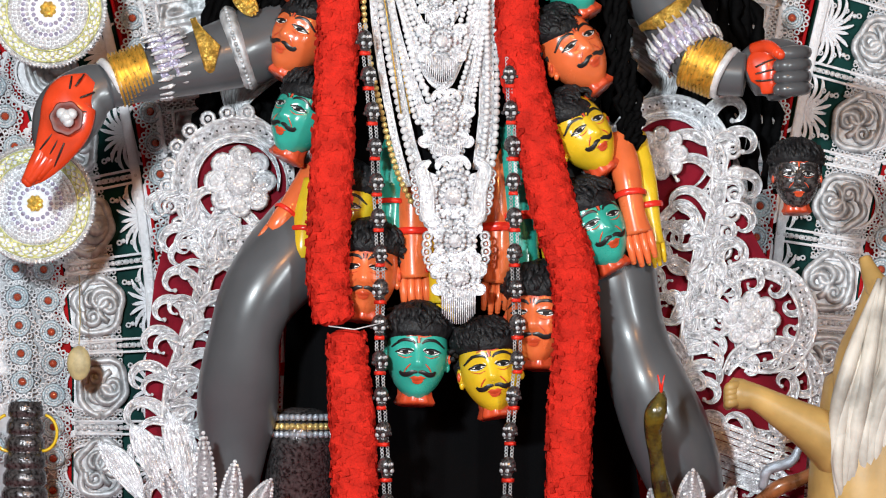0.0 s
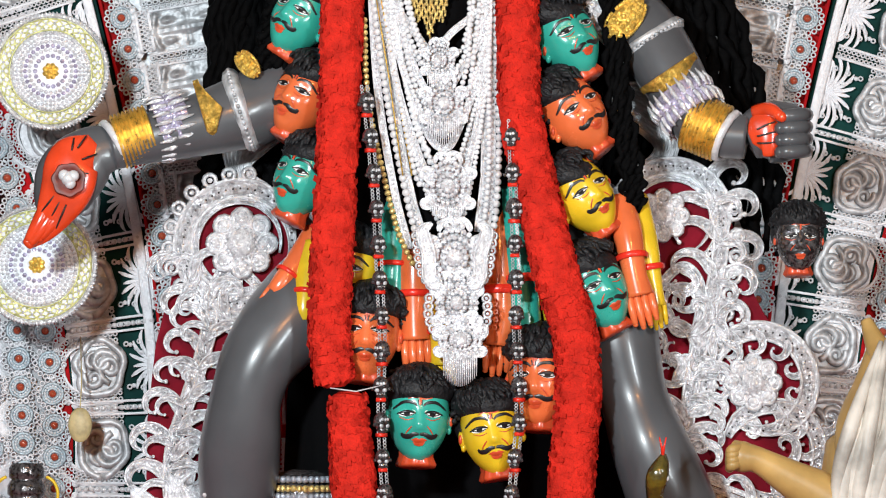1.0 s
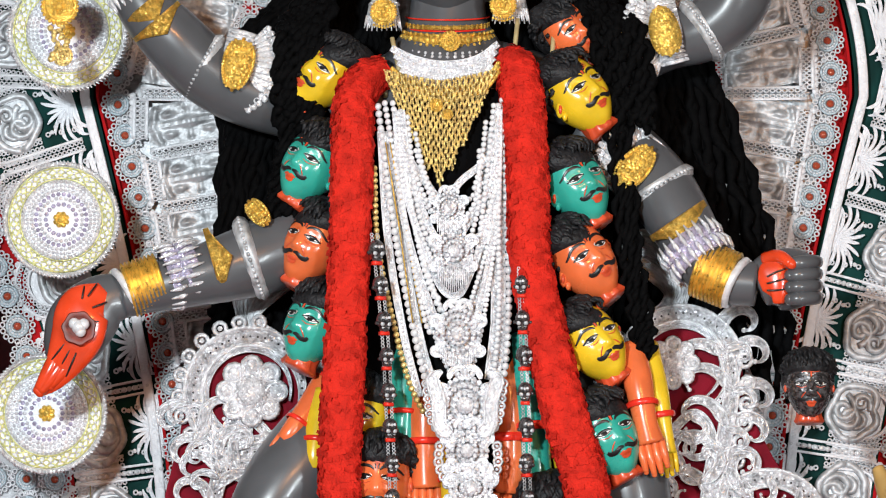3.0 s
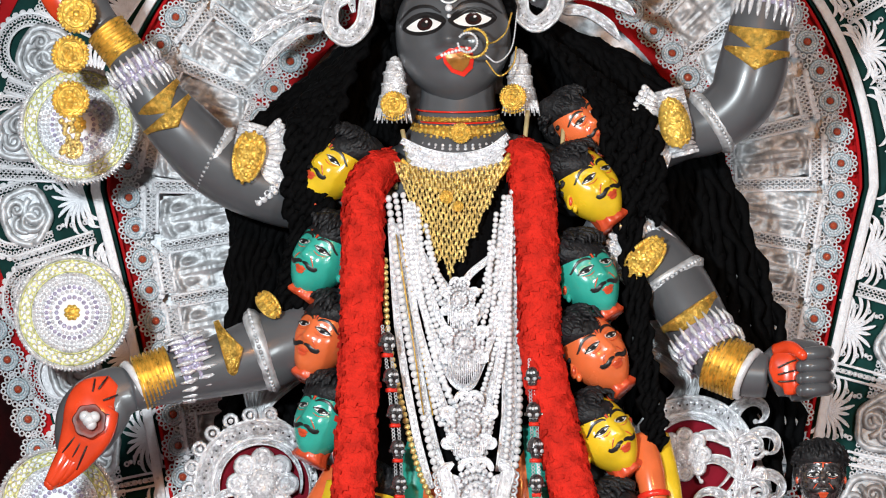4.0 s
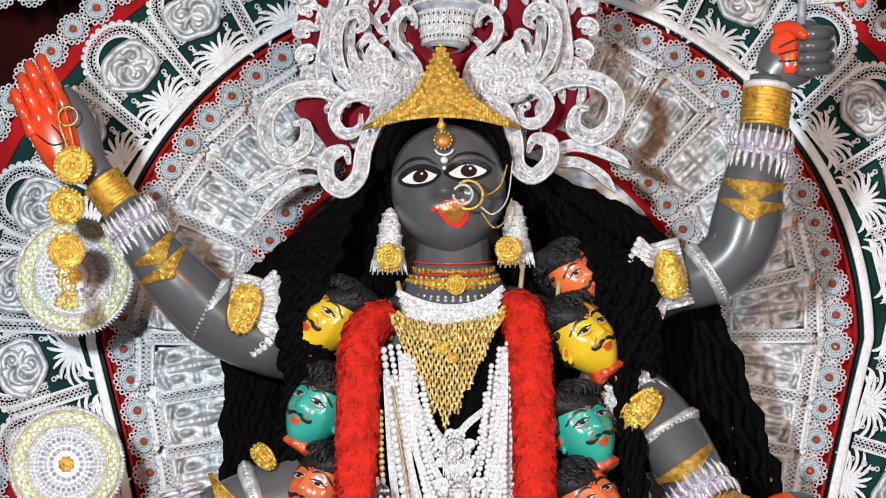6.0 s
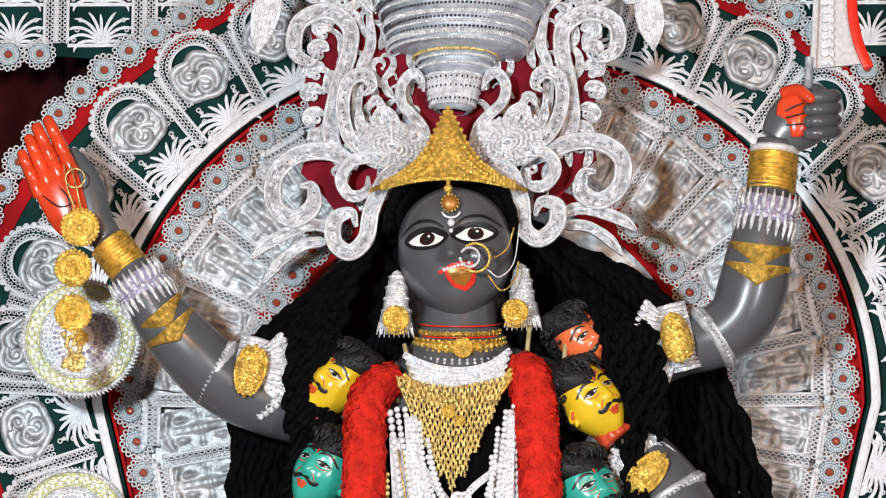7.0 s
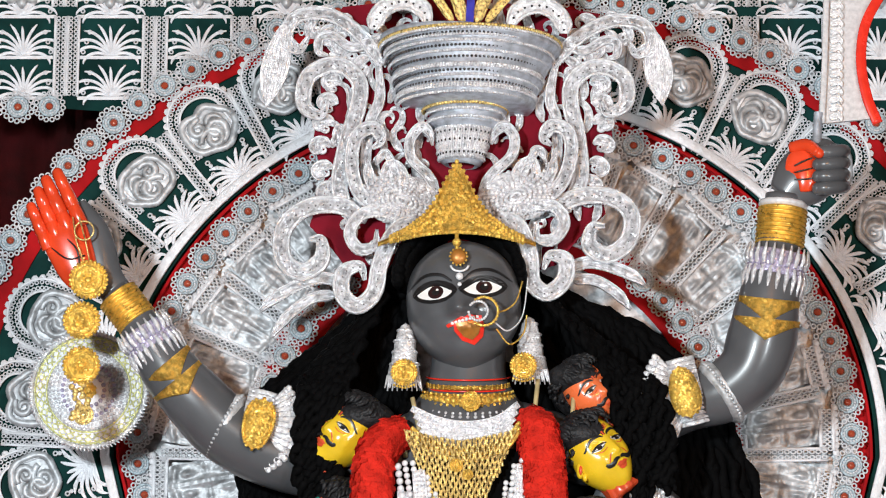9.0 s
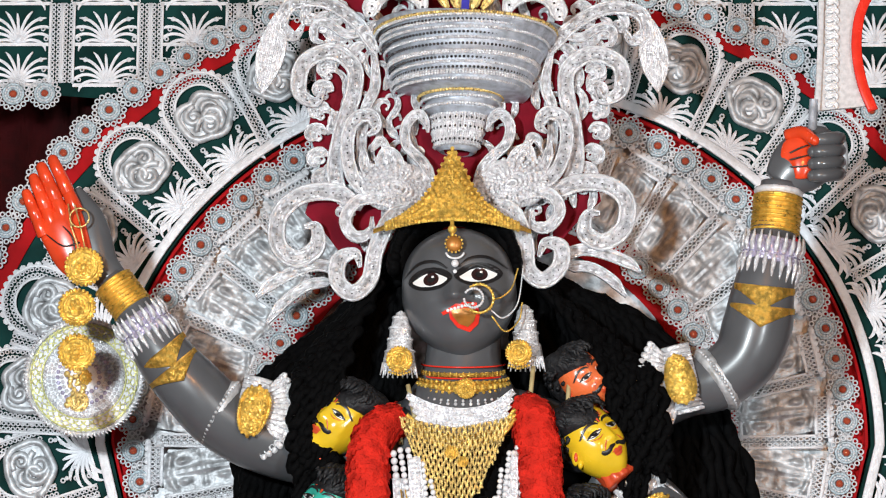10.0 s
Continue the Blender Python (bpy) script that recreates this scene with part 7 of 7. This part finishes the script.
# brocade drum behind the bent knee
drum = empty("brocade_drum", "dark silver brocade drum with rows of bright beads", "ornament", place=at(-290, -1130, 0.05))
bm = bmesh.new()
lathe(bm, at(-280, -920, 0.08), at(-290, -1150, 0.08), [(0, 20 * STEP), (0.04, 50 * STEP), (0.1, 56 * STEP), (0.14, 64 * STEP), (0.3, 66 * STEP), (0.33, 60 * STEP), (0.6, 66 * STEP), (0.63, 60 * STEP), (1, 70 * STEP)], 36, 0, 0.015, 18)
part("body", bm, SKULL, drum)
for zz, mt in ((-936, TIN), (-952, GOLDC), (-966, TIN)):
    bm = bmesh.new()
    for k in range(20):
        a = math.pi + math.pi * k / 19
        ball(bm, at(-281, zz, 0.08) + Vector((math.cos(a), math.sin(a), 0)) * 63 * STEP, 6.5 * STEP, 8, 6)
    tagged(part("bead_trim", bm, mt, drum), kind="stuff")

# small banded pot with yellow loops on the lower west side
pot = empty("banded_pot", "small banded bronze pot with yellow wire loops", "pot", place=at(-772, -1110, 0.3))
bm = bmesh.new()
prof = []
for i in range(11):
    prof += [(i / 11, (27 + 2 * i) * STEP), ((i + 0.3) / 11, (32 + 2 * i) * STEP), ((i + 0.8) / 11, (32 + 2 * i) * STEP), ((i + 0.95) / 11, (27 + 2 * i) * STEP)]
lathe(bm, at(-772, -910, 0.3), at(-772, -1240, 0.3), prof, 28)
part("body", bm, SKULL, pot, "dark banded metal")
for s in (-1, 1):
    bm = bmesh.new()
    tube(bm, [at(-772 + s * (30 + 26 * math.sin(t)), -965 + 32 * math.cos(t), 0.28) for t in np.linspace(0.2, math.pi, 16)], 3 * STEP, 8)
    part("loop", bm, YELLOW, pot)
bm = bmesh.new()
ball(bm, at(-678, -842, 0.3), 22 * STEP, 16, 12, 0, (1, 0.4, 1.45))
tube(bm, [at(-678, -810, 0.3), at(-676, -770, 0.36), at(-678, -680, 0.482)], 1.2 * STEP, 6)
thing("dried_pod", bm, BAMBOO, "pale brown dried pod hanging on a thread", "pod")

bm = bmesh.new()
tube(bm, [at(-236, -776, -0.27), at(-190, -782, -0.275), at(-140, -770, -0.24)], 1.2 * STEP, 5)
thing("white_thread", bm, PEARL, "white thread tying the garland to the bead string", "thread")
